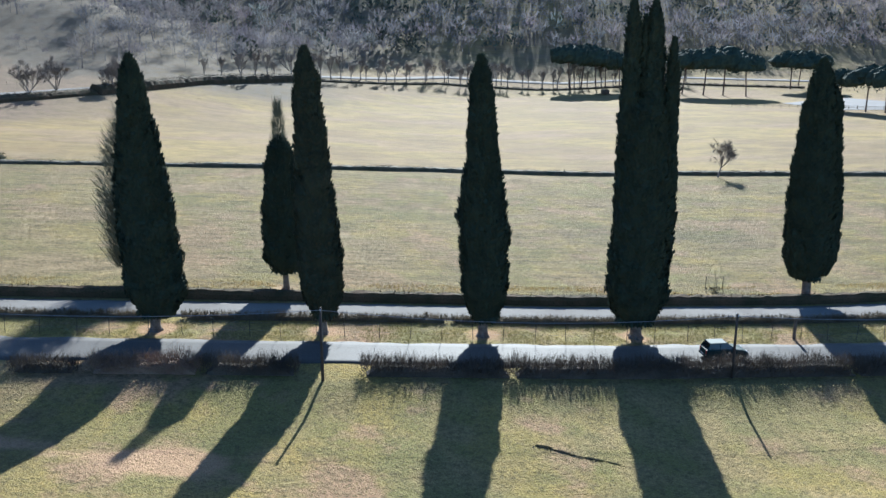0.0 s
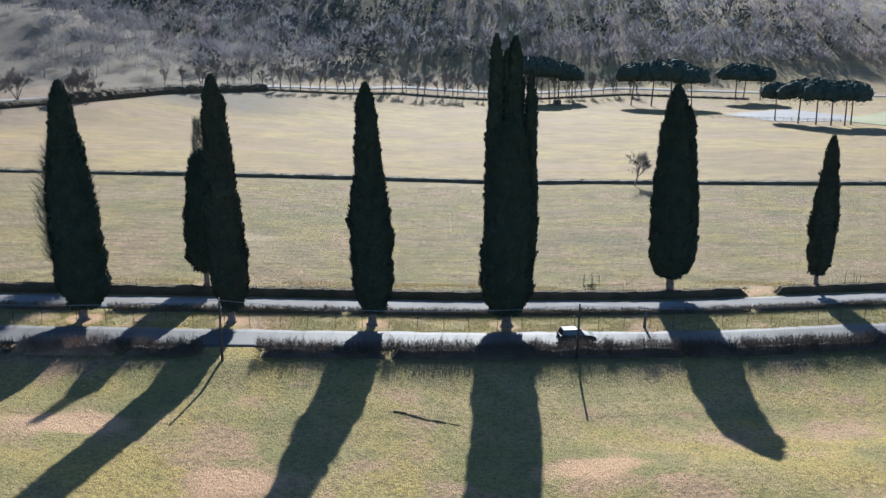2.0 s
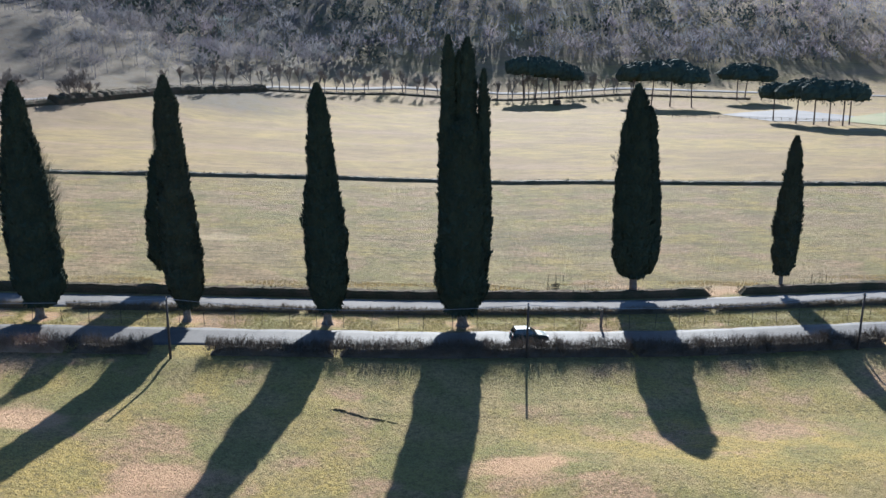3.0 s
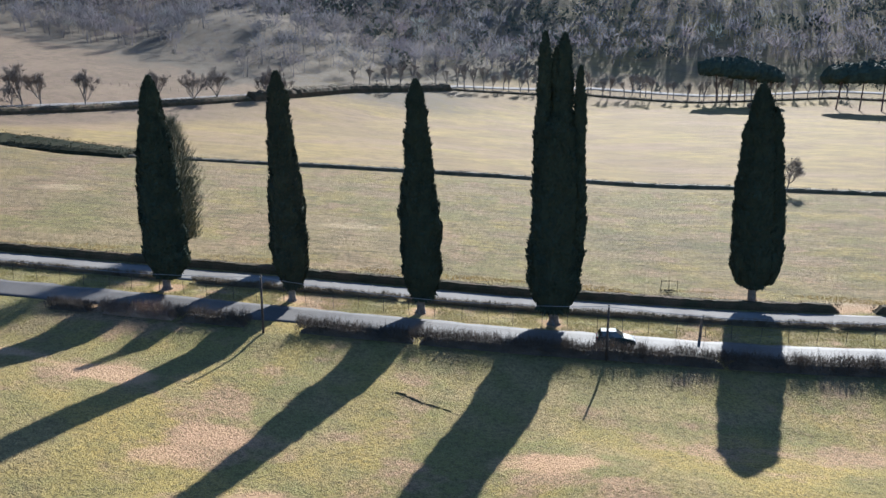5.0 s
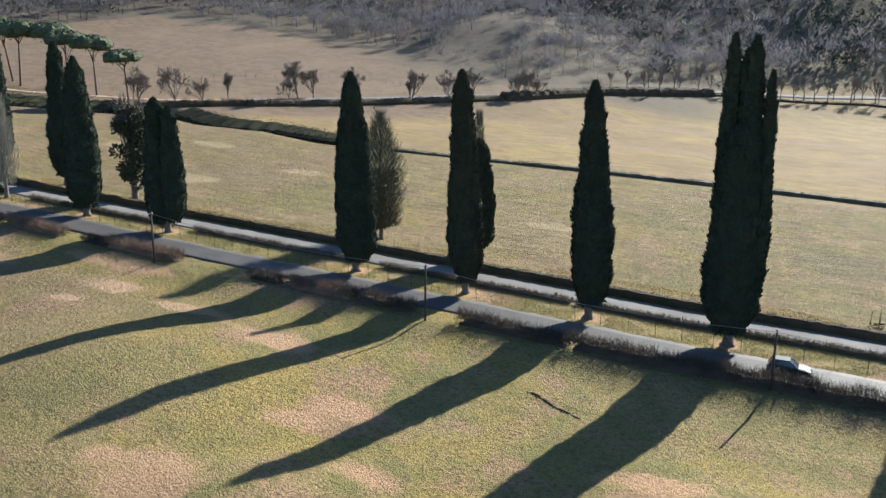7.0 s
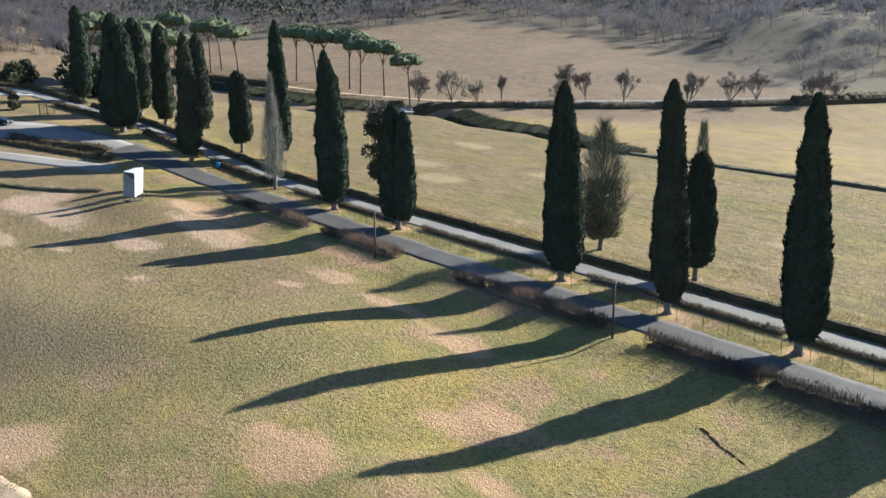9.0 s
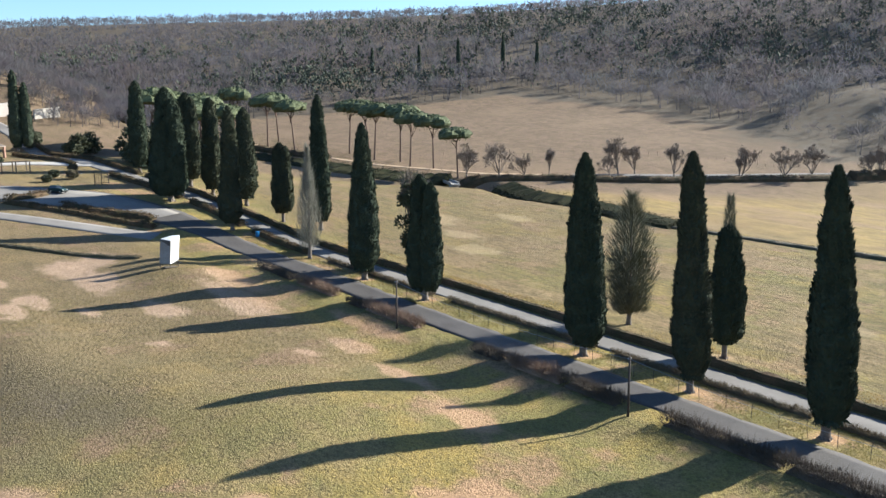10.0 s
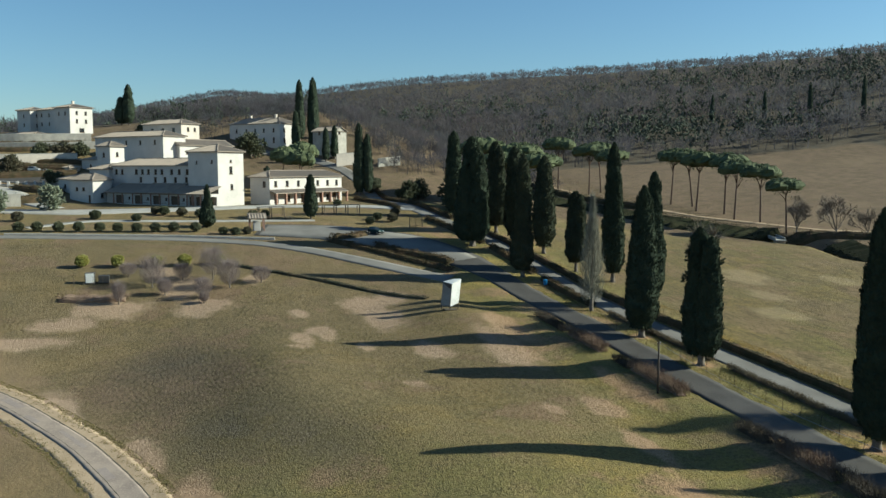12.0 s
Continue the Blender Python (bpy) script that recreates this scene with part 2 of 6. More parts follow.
def ground_material():
    """Winter grass: straw and green mingled; the mesh tells where it is bare, golden, brown or dark: mown patches and
    wood floor.
    """
    m = bpy.data.materials.new("winter_meadow")
    m.use_nodes = True
    nt = m.node_tree
    N, L, b = nt.nodes, nt.links, nt.nodes["Principled BSDF"]
    pos = N.new("ShaderNodeNewGeometry").outputs["Position"]

    def grain(s, detail, rough=0.55, stretch=None):
        n = N.new("ShaderNodeTexNoise")
        n.inputs["Scale"].default_value, n.inputs["Detail"].default_value, n.inputs["Roughness"].default_value = s, detail, rough
        src = pos
        if stretch:
            mp = N.new("ShaderNodeMapping")
            mp.inputs["Scale"].default_value = stretch
            L.new(pos, mp.inputs[0])
            src = mp.outputs[0]
        L.new(src, n.inputs["Vector"])
        return n.outputs["Fac"]

    def span(v, lo, hi, a=0.0, c=1.0):
        r = N.new("ShaderNodeMapRange")
        for i, w in enumerate((lo, hi, a, c)):
            r.inputs[i + 1].default_value = w
        L.new(v, r.inputs[0])
        return r.outputs[0]

    def mix(a, c, fac):
        x = N.new("ShaderNodeMix")
        x.data_type = "RGBA"
        for socket, v in ((x.inputs[6], a), (x.inputs[7], c), (x.inputs[0], fac)):
            if isinstance(v, bpy.types.NodeSocket):
                L.new(v, socket)
            else:
                socket.default_value = (*v, 1) if isinstance(v, tuple) else v
        return x.outputs[2]

    def times(a, c, kind="MULTIPLY"):
        x = N.new("ShaderNodeMath")
        x.operation = kind
        for socket, v in zip(x.inputs, (a, c)):
            if isinstance(v, bpy.types.NodeSocket):
                L.new(v, socket)
            else:
                socket.default_value = v
        return x.outputs[0]

    def noise_colour(s):
        n = N.new("ShaderNodeTexNoise")
        n.inputs["Scale"].default_value = s
        L.new(pos, n.inputs["Vector"])
        return n.outputs["Color"]

    wide, mid, fine, tuft = grain(0.035, 4), grain(0.28, 5), grain(2.4, 6, 0.68), grain(6.5, 4, 0.72)
    streak = grain(0.22, 5, 0.65, (0.5, 1.0, 1.0))
    band = grain(0.03, 5, 0.62, (0.9, 1.0, 1.0))
    zone = N.new("ShaderNodeAttribute")
    zone.attribute_name = "zone"
    split = N.new("ShaderNodeSeparateColor")
    L.new(zone.outputs["Color"], split.inputs[0])
    golden, brown, bare = split.outputs
    zone2 = N.new("ShaderNodeAttribute")
    zone2.attribute_name = "dark_ground"
    dark_ground = zone2.outputs["Fac"]
    cut = N.new("ShaderNodeAttribute")
    cut.attribute_name = "field"
    field = cut.outputs["Fac"]
    warp = N.new("ShaderNodeVectorMath")
    warp.operation = "MULTIPLY_ADD"
    L.new(noise_colour(2.6), warp.inputs[0])
    warp.inputs[1].default_value = (0.6, 0.6, 0.6)
    L.new(pos, warp.inputs[2])
    cell = N.new("ShaderNodeTexVoronoi")
    cell.inputs["Scale"].default_value = 7.5
    L.new(warp.outputs[0], cell.inputs["Vector"])
    clod = cell.outputs["Distance"]
    tump = N.new("ShaderNodeTexVoronoi")
    tump.inputs["Scale"].default_value = 2.3
    L.new(warp.outputs[0], tump.inputs["Vector"])
    hummock = times(tump.outputs["Distance"], span(mid, 0.4, 0.6))
    # broad patches: olive, straw, yellow, rusty
    blend = times(times(wide, 0.55), times(mid, 0.45), "ADD")
    col = mix((0.218, 0.190, 0.060), (0.322, 0.242, 0.104), span(blend, 0.44, 0.56))
    col = mix(col, (0.355, 0.258, 0.070), span(grain(0.085, 4), 0.47, 0.58, 0.0, 0.85))
    col = mix(col, (0.172, 0.164, 0.058), span(grain(0.12, 3, 0.6), 0.51, 0.61, 0.0, 0.7))
    col = mix(col, (0.345, 0.215, 0.128), span(grain(0.10, 5, 0.62), 0.52, 0.60, 0.0, 0.9))
    col = mix(col, (0.152, 0.150, 0.050), times(span(grain(0.042, 4, 0.6), 0.51, 0.60, 0.0, 0.6), times(span(field, 0.0, 1.0, 1.0, 0.2), span(brown, 0.0, 0.7, 1.0, 0.15))))
    gold = mix((0.205, 0.138, 0.066), (0.278, 0.198, 0.068), span(band, 0.42, 0.58))
    gold = mix(gold, (0.128, 0.094, 0.052), span(streak, 0.47, 0.64, 0.0, 0.6))
    gold = mix(gold, (0.235, 0.155, 0.098), span(grain(0.05, 5, 0.65, (0.35, 1.0, 1.0)), 0.50, 0.62, 0.0, 0.8))
    gold = mix(gold, (0.100, 0.072, 0.040), span(grain(0.55, 7, 0.85, (0.25, 1.0, 1.0)), 0.48, 0.58, 0.0, 0.62))
    col = mix(col, gold, times(golden, span(wide, 0.2, 0.5, 0.8, 1.0)))
    col = mix(col, (0.31, 0.215, 0.122), times(field, span(grain(0.09, 5, 0.6, (0.5, 1.0, 1.0)), 0.49, 0.60, 0.0, 0.8)))
    col = mix(col, (0.112, 0.094, 0.045), times(field, span(grain(0.7, 6, 0.75, (0.35, 1.0, 1.0)), 0.48, 0.64, 0.0, 0.5)))
    col = mix(col, (0.105, 0.088, 0.042), times(field, span(grain(1.6, 7, 0.85, (0.55, 1.0, 1.0)), 0.48, 0.60, 0.0, 0.75)))
    col = mix(col, (0.088, 0.072, 0.038), times(field, span(grain(0.8, 6, 0.8, (0.2, 1.0, 1.0)), 0.49, 0.58, 0.0, 0.62)))
    earth = mix((0.168, 0.114, 0.082), (0.122, 0.088, 0.060), span(mid, 0.38, 0.62))
    earth = mix(earth, (0.190, 0.133, 0.090), span(band, 0.5, 0.64, 0.0, 0.7))
    earth = mix(earth, (0.118, 0.084, 0.060), span(grain(0.09, 6, 0.7, (0.45, 1.0, 1.0)), 0.50, 0.66, 0.0, 0.75))
    col = mix(col, earth, brown)
    col = mix(col, mix((0.074, 0.066, 0.046), (0.118, 0.099, 0.078), span(mid, 0.4, 0.6)), times(dark_ground, span(mid, 0.3, 0.6, 0.5, 0.95)))
    # tussocks, worn through where it is bare
    worn = times(bare, times(span(fine, 0.25, 0.75, -0.12, 0.12), span(mid, 0.3, 0.7, -0.25, 0.25), "ADD"), "ADD")
    ragged = span(worn, 0.30, 0.62)
    near = times(span(golden, 0.0, 0.8, 1.0, 0.4), span(ragged, 0.0, 1.0, 1.0, 0.35))
    col = mix(col, mix(mix((0.42, 0.262, 0.150), (0.37, 0.275, 0.20), brown), (0.36, 0.285, 0.165), field), times(ragged, span(field, 0.0, 1.0, 0.9, 0.5)))
    # dark specks and gaps carry the tussocks' shade in the colour, besides the bump
    col = mix(col, (0.072, 0.060, 0.030), times(span(fine, 0.49, 0.62, 0.0, 0.62), near))
    col = mix(col, (0.092, 0.074, 0.040), times(span(clod, 0.40, 0.75, 0.0, 0.5), near))
    col = mix(col, (0.39, 0.305, 0.145), times(times(span(tuft, 0.50, 0.66, 0.0, 0.45), span(ragged, 0.0, 1.0, 1.0, 0.3)), span(dark_ground, 0.0, 1.0, 0.9, 0.1)))
    col = mix(col, (0.095, 0.078, 0.038), times(span(hummock, 0.30, 0.65, 0.0, 0.3), near))
    L.new(col, b.inputs["Base Color"])
    b.inputs["Roughness"].default_value = 0.95
    b.inputs["Specular IOR Level"].default_value = 0.1
    bp = N.new("ShaderNodeBump")
    bp.inputs["Strength"].default_value, bp.inputs["Distance"].default_value = 1.0, 0.26
    L.new(times(times(fine, times(tuft, 0.55), "ADD"), times(times(clod, 0.35), times(hummock, 0.4), "ADD"), "SUBTRACT"), bp.inputs["Height"])
    L.new(span(golden, 0.0, 0.8, 1.0, 0.45), bp.inputs["Strength"])
    L.new(bp.outputs[0], b.inputs["Normal"])
    return m


MEADOW = ground_material()


# ---- mesh helpers ----
class Geo:
    """Triangles gathered from many pieces, with a tint for each vertex where wanted."""

    def __init__(self):
        self.v, self.f, self.c, self.n = [], [], [], 0

    def add(self, v, f, tint=None):
        v, f = np.asarray(v, float).reshape(-1, 3), np.asarray(f, int)
        if f.ndim == 2 and f.shape[1] == 4:
            f = np.concatenate([f[:, [0, 1, 2]], f[:, [0, 2, 3]]])
        self.v.append(v)
        self.f.append(f + self.n)
        if tint is not None:
            self.c.append(np.broadcast_to(np.asarray(tint, float), (len(v), 3)))
        self.n += len(v)
        return self

    def mesh(self, name, smooth=False):
        v, f = np.concatenate(self.v), np.concatenate(self.f)
        me = bpy.data.meshes.new(name)
        me.vertices.add(len(v))
        me.vertices.foreach_set("co", v.ravel().astype(np.float32))
        me.loops.add(f.size)
        me.loops.foreach_set("vertex_index", f.ravel().astype(np.int32))
        me.polygons.add(len(f))
        me.polygons.foreach_set("loop_start", np.arange(0, f.size, 3, dtype=np.int32))
        me.polygons.foreach_set("use_smooth", np.full(len(f), smooth))
        if self.c:
            at = me.color_attributes.new("tint", "FLOAT_COLOR", "POINT")
            at.data.foreach_set("color", np.concatenate([np.concatenate(self.c), np.ones((self.n, 1))], 1).ravel().astype(np.float32))
        me.update(calc_edges=True)
        return me


def part(name, geo, material, parent=None, label="", smooth=False):
    """Links a mesh (or a Geo) as one object, under a thing or a part."""
    me = geo.mesh(name, smooth) if isinstance(geo, Geo) else geo
    if not me.materials:
        me.materials.append(material)
    ob = new(name, me)
    if parent:
        ob.parent = parent
    return tagged(ob, label)


def base(name, m, label, category, group="", kind=""):
    """A thing: an empty at its foot."""
    ob = new(name)
    ob.empty_display_size = 0.5
    ob.matrix_basis = m
    return tagged(ob, label, category, group, kind)


def on_ground(x, y, dz=0.0, rz=0.0):
    return pose(x, y, float(height(x, y)) + dz, 0, 0, rz)


def box(geo, c, s, bevel=0.0, rz=0.0):
    """A box with worn edges: its centre, its size."""
    bm = bmesh.new()
    bmesh.ops.create_cube(bm, size=1.0)
    for v in bm.verts:
        v.co = Vector((v.co.x * s[0], v.co.y * s[1], v.co.z * s[2]))
    if bevel:
        bmesh.ops.bevel(bm, geom=bm.edges[:], offset=bevel, segments=1, affect="EDGES")
    bmesh.ops.triangulate(bm, faces=bm.faces[:])
    bm.verts.index_update()
    turn = Matrix.Rotation(radians(rz), 3, "Z")
    geo.add([tuple(turn @ v.co + Vector(c)) for v in bm.verts], [[v.index for v in f.verts] for f in bm.faces])
    bm.free()
    return geo


def tube(geo, pts, radii, sides=6, tint=None):
    pts = np.asarray(pts, float)
    radii = np.broadcast_to(np.asarray(radii, float), (len(pts),))
    way = np.gradient(pts, axis=0)
    way /= np.linalg.norm(way, axis=1, keepdims=True) + 1e-9
    side = np.cross(way, np.where(np.abs(way[:, 2:3]) > 0.9, (1.0, 0.0, 0.0), (0.0, 0.0, 1.0)))
    side /= np.linalg.norm(side, axis=1, keepdims=True) + 1e-9
    up = np.cross(side, way)
    a = np.arange(sides) * 2 * np.pi / sides
    ring = pts[:, None] + radii[:, None, None] * (np.cos(a)[None, :, None] * side[:, None] + np.sin(a)[None, :, None] * up[:, None])
    k, i = np.meshgrid(np.arange(len(pts) - 1), np.arange(sides), indexing="ij")
    j = (i + 1) % sides
    f = np.stack([k * sides + i, k * sides + j, (k + 1) * sides + j, (k + 1) * sides + i], -1).reshape(-1, 4)
    v = np.concatenate([ring.reshape(-1, 3), pts[:1], pts[-1:]])
    n = len(pts) * sides
    caps = [[(i + 1) % sides, i, n] for i in range(sides)] + [[n - sides + i, n - sides + (i + 1) % sides, n + 1] for i in range(sides)]
    f = np.concatenate([np.concatenate([f[:, [0, 1, 2]], f[:, [0, 2, 3]]]), caps])
    return geo.add(v, f, tint)


def spindles(geo, p, d, length, width, rng, sides=3, tint=None, belly=0.4):
    """Leaf sprays: small pointed spindles at the places p along the ways d."""
    n = len(p)
    d = d / (np.linalg.norm(d, axis=1, keepdims=True) + 1e-9)
    s = np.cross(d, rng.normal(size=(n, 3)))
    s /= np.linalg.norm(s, axis=1, keepdims=True) + 1e-9
    u = np.cross(d, s)
    length, width = np.broadcast_to(length, (n,))[:, None], np.broadcast_to(width, (n,))[:, None]
    rows = [p]
    for k in range(sides):
        a = 2 * np.pi * k / sides
        rows.append(p + d * length * belly + (np.cos(a) * s + np.sin(a) * u) * width)
    rows.append(p + d * length)
    v = np.stack(rows, 1).reshape(-1, 3)
    f = []
    for k in range(sides):
        a, b = 1 + k, 1 + (k + 1) % sides
        f += [[0, b, a], [a, b, sides + 1]]
    f = (np.arange(n)[:, None, None] * (sides + 2) + np.array(f)[None]).reshape(-1, 3)
    t = None if tint is None else np.repeat(tint, sides + 2, 0)
    return geo.add(v, f, t)


def blades(geo, p, d, length, width, rng, tint=None):
    """Twigs and blades: one thin triangle each."""
    n = len(p)
    d = d / (np.linalg.norm(d, axis=1, keepdims=True) + 1e-9)
    s = np.cross(d, rng.normal(size=(n, 3)))
    s /= np.linalg.norm(s, axis=1, keepdims=True) + 1e-9
    length, width = np.broadcast_to(length, (n,))[:, None], np.broadcast_to(width, (n,))[:, None]
    v = np.stack([p - s * width / 2, p + s * width / 2, p + d * length], 1).reshape(-1, 3)
    t = None if tint is None else np.repeat(tint, 3, 0)
    return geo.add(v, np.arange(3 * n).reshape(-1, 3), t)


def kites(geo, p, d, out, length, width, rng):
    """Scale-leaf sprays: two triangles each, folded along the middle and turned outward."""
    n = len(p)
    d = d / (np.linalg.norm(d, axis=1, keepdims=True) + 1e-9)
    out = out + rng.normal(size=(n, 3)) * 0.35
    s = np.cross(d, out)
    s /= np.linalg.norm(s, axis=1, keepdims=True) + 1e-9
    length, width = length[:, None], width[:, None]
    v = np.stack([p, p + d * length * 0.42 + s * width, p + d * length + out * width * 0.5, p + d * length * 0.42 - s * width], 1).reshape(-1, 3)
    f = (np.arange(n)[:, None, None] * 4 + np.array([[0, 1, 2], [0, 2, 3]])[None]).reshape(-1, 3)
    return geo.add(v, f)


def smooth_line(pts, step):
    """A polyline rounded off and cut into even steps."""
    p = np.asarray(pts, float)
    t = np.concatenate([[0], np.cumsum(np.linalg.norm(np.diff(p, axis=0), axis=1))])
    s = np.linspace(0, t[-1], max(3, int(t[-1] / step) + 1))
    q = np.stack([np.interp(s, t, p[:, i]) for i in range(p.shape[1])], 1)
    k = max(1, int(6 / step))
    pad = np.concatenate([q[:1] + (np.arange(-k, 0)[:, None]) * (q[1] - q[0]), q, q[-1:] + np.arange(1, k + 1)[:, None] * (q[-1] - q[-2])])
    w = np.hanning(2 * k + 3)[1:-1]
    return np.stack([np.convolve(pad[:, i], w / w.sum(), "valid") for i in range(p.shape[1])], 1)


def strip(pts, width, lift, step=1.5, across=4, edge=0.0, seed=1):
    """A road's sheet laid on the land, with a thickness and a slightly ragged edge."""
    rng = np.random.default_rng(seed)
    q = smooth_line(pts, step)
    way = np.gradient(q[:, :2], axis=0)
    way /= np.linalg.norm(way, axis=1, keepdims=True)
    side = np.stack([-way[:, 1], way[:, 0]], 1)
    w = q[:, 2] if q.shape[1] > 2 else np.full(len(q), width)
    g, n = Geo(), len(q)
    cols = np.linspace(-0.5, 0.5, across + 1)
    rag = rng.normal(size=(n, across + 1)) * edge * (np.abs(cols) > 0.49)
    x = q[:, None, :2] + side[:, None] * ((cols[None] * w[:, None]) + rag)[..., None]
    z = height(x[..., 0], x[..., 1]) + lift
    top = np.concatenate([x, z[..., None]], -1)
    m = across + 1
    low = top[:, [0, -1]].copy()
    low[..., 2] -= lift + 0.25
    i, j = np.meshgrid(np.arange(n - 1), np.arange(across), indexing="ij")
    f = np.stack([i * m + j + 1, i * m + j, (i + 1) * m + j, (i + 1) * m + j + 1], -1).reshape(-1, 4)
    k = np.arange(n - 1)
    o = n * m
    f2 = np.stack([k * m, o + k * 2, o + k * 2 + 2, (k + 1) * m], -1)
    f3 = np.stack([k * m + across, (k + 1) * m + across, o + k * 2 + 3, o + k * 2 + 1], -1)
    return g.add(np.concatenate([top.reshape(-1, 3), low.reshape(-1, 3)]), np.concatenate([f, f2, f3]))
# ---- the land ----
def spaced(edges):
    out = [np.arange(a, b, s) for a, b, s in edges]
    return np.concatenate(out + [[edges[-1][1]]])


GX = spaced([(-2600, -900, 100), (-900, -420, 24), (-420, -200, 6), (-200, 60, 1.6), (60, 200, 7), (200, 700, 25), (700, 2600, 100)])
GY = spaced([(-900, -130, 60), (-130, -90, 6), (-90, 16, 1.4), (16, 76, 3.0), (76, 104, 1.6), (104, 130, 3.0), (130, 360, 8), (360, 1000, 22), (1000, 2600, 90)])
# worn patches: x, y, radii
BARE = [(-29.8, -46.4, 4.0, 3.6), (-18.9, -38.3, 2.8, 1.7), (-61.5, -18, 4.2, 2.2), (-34.8, -45.6, 2.2, 1.4), (-27, -34, 2.6, 2.2), (-39, -21.5, 4.5, 1.6), (-50, -20, 5, 1.6), (-47, -59, 4, 3), (-100, -42, 4.5, 1.8), (-122, -72, 5, 6),
        (-120, -58, 4, 5), (-116, -79, 3, 6), (-109, -84, 3, 8), (-101, -43, 2.2, 2), (-37, -22.5, 5, 2.2), (-25, -30.5, 3.2, 2), (0, -31, 4, 2), (-118, 43, 6, 4),
        (-30, 37, 5, 3), (-86, -20, 10, 3.5), (-106, -32, 8, 3.5), (-96, -16, 8, 3), (-131, -60, 5, 4), (-65, -12.8, 8, 1.6), (33, 11.5, 4.5, 3), (-82, 48, 5, 3),
        (-120.5, 45, 7, 4), (-104, 37.6, 6, 3.4), (-113, 61, 6, 3.5), (-92, 30, 6, 4), (-121.8, -71, 5, 3.5), (-118.7, -59, 4, 3.5), (-114.5, -33, 6, 4), (-102, -43, 2.4, 2), (-117, -28, 5, 3),
        (-132, -49, 3, 2.5), (-88, -30, 5, 2.5), (-93, -47, 2, 1.5), (0, 0.4, 1.7, 1.9), (-14, 0.4, 1.6, 1.9), (-28, 0.4, 1.6, 1.8), (-42, 0.4, 1.6, 1.8), (-70.5, 0.6, 1.8, 1.8), (-84.8, 0.6, 1.7, 1.8),
        (22.7, 11.4, 2, 1.6), (-32.4, 12.8, 1.8, 1.4), (-62, -24, 2, 1.5), (-75, -36, 2, 1.2), (14, -42, 5, 3), (-63, -66.5, 8, 2.6), (-80, -76, 8, 3), (-52, -62, 6, 2.4), (-97, -46, 5, 1.8), (-92, -38, 3, 1.3), (-126, -75, 4, 3), (-128, -62, 5, 3), (-138, -64, 4, 3), (-112, -44, 3, 1.6)]


def wood_edge(x):
    """Where the woods begin, going north."""
    return np.interp(x, [-900, -560, -400, -362, -330, -300, -230, -160, -110, -75, -41, 17, 70, 129, 250, 600],
                     [-900, -520, -170, 30, 150, 250, 268, 240, 216, 262, 308, 346, 356, 366, 366, 350])


def build_ground():
    x, y = np.meshgrid(GX, GY, indexing="ij")
    z = height(x, y)
    rough = np.vectorize(lambda a, b: noise.noise(Vector((a * 0.09, b * 0.09, 3.1))))(x, y)
    field = sm(9, 14, y) + sm(-12, -18, y)
    z = z + 0.07 * rough * field * sm(-60, -54, y)
    n, m = x.shape
    i, j = np.meshgrid(np.arange(n - 1), np.arange(m - 1), indexing="ij")
    f = np.stack([i * m + j, (i + 1) * m + j, (i + 1) * m + j + 1, i * m + j + 1], -1).reshape(-1, 4)
    me = Geo().add(np.stack([x, y, z], -1).reshape(-1, 3), f).mesh("ground", True)
    u = (y - x) * 0.7071
    golden = sm(84, 92, y + 0.04 * x) * 0.95 + 0.1 * sm(13, 18, y) * sm(50, 20, y) + 0.25 * sm(-160, -174, x) * sm(90, 60, y) + 0.8 * sm(-66, -72, y - 0.35 * (x + 66)) * sm(-120, -100, x)
    brown = sm(168, 178, u) * sm(-70, -110, x) + 0.72 * sm(-24, -80, x) * sm(-12, -22, y) * sm(-176, -160, x) + 0.35 * sm(-60, -100, x) * sm(12, 18, y) * sm(90, 80, y) * sm(-176, -160, x) + 0.8 * hump(x, y, -87, -64, 9, 7) + 0.4 * sm(-262, -275, x) * sm(0, 12, y) * sm(95, 80, y) + 0.55 * sm(-162, -178, x) * sm(6, -6, y)
    bare = np.zeros_like(x)
    for cx, cy, rx, ry in BARE:
        bare = np.maximum(bare, np.exp(-((x - cx) / rx) ** 2 - ((y - cy) / ry) ** 2))
    # wood floor pales eastward: bright haze put into the ground colour
    dark_ground = (0.3 + 0.7 * sm(40, -40, x)) * (y > wood_edge(x) - 8) + (0.95 - 0.2 * (np.abs(x + 130 + 0.09 * (y - 240)) < 15)) * sm(206, 228, y) * sm(-165, -150, x) * sm(-15, -45, x) + hump(x, y, -94, -63, 9, 6) * 0.95 + hump(x, y, -66, -58, 9, 6.5) * 1.0 + hump(x, y, -59, -49, 8, 4.5) * 0.7 - 0.9 * hump(x, y, -84.5, -64.2, 3.6, 3.0) + 0.6 * hump(x, y, 16, 40, 14, 6) + 0.2 * sm(-13.5, -11.5, y) * sm(-8.8, -9.8, y)
    at = me.color_attributes.new("zone", "FLOAT_COLOR", "POINT")
    at.data.foreach_set("color", np.stack([golden.clip(0, 1), brown.clip(0, 1), bare, np.ones_like(x)], -1).ravel().astype(np.float32))
    at = me.attributes.new("field", "FLOAT", "POINT")
    at.data.foreach_set("value", (sm(10, 15, y) * sm(96, 86, y + 0.04 * x)).ravel().astype(np.float32))
    at = me.attributes.new("dark_ground", "FLOAT", "POINT")
    at.data.foreach_set("value", dark_ground.clip(0, 1).ravel().astype(np.float32))
    return tagged(part("ground", me, MEADOW), "winter meadow of straw and green grass with worn patches", "ground", kind="structure")


build_ground()

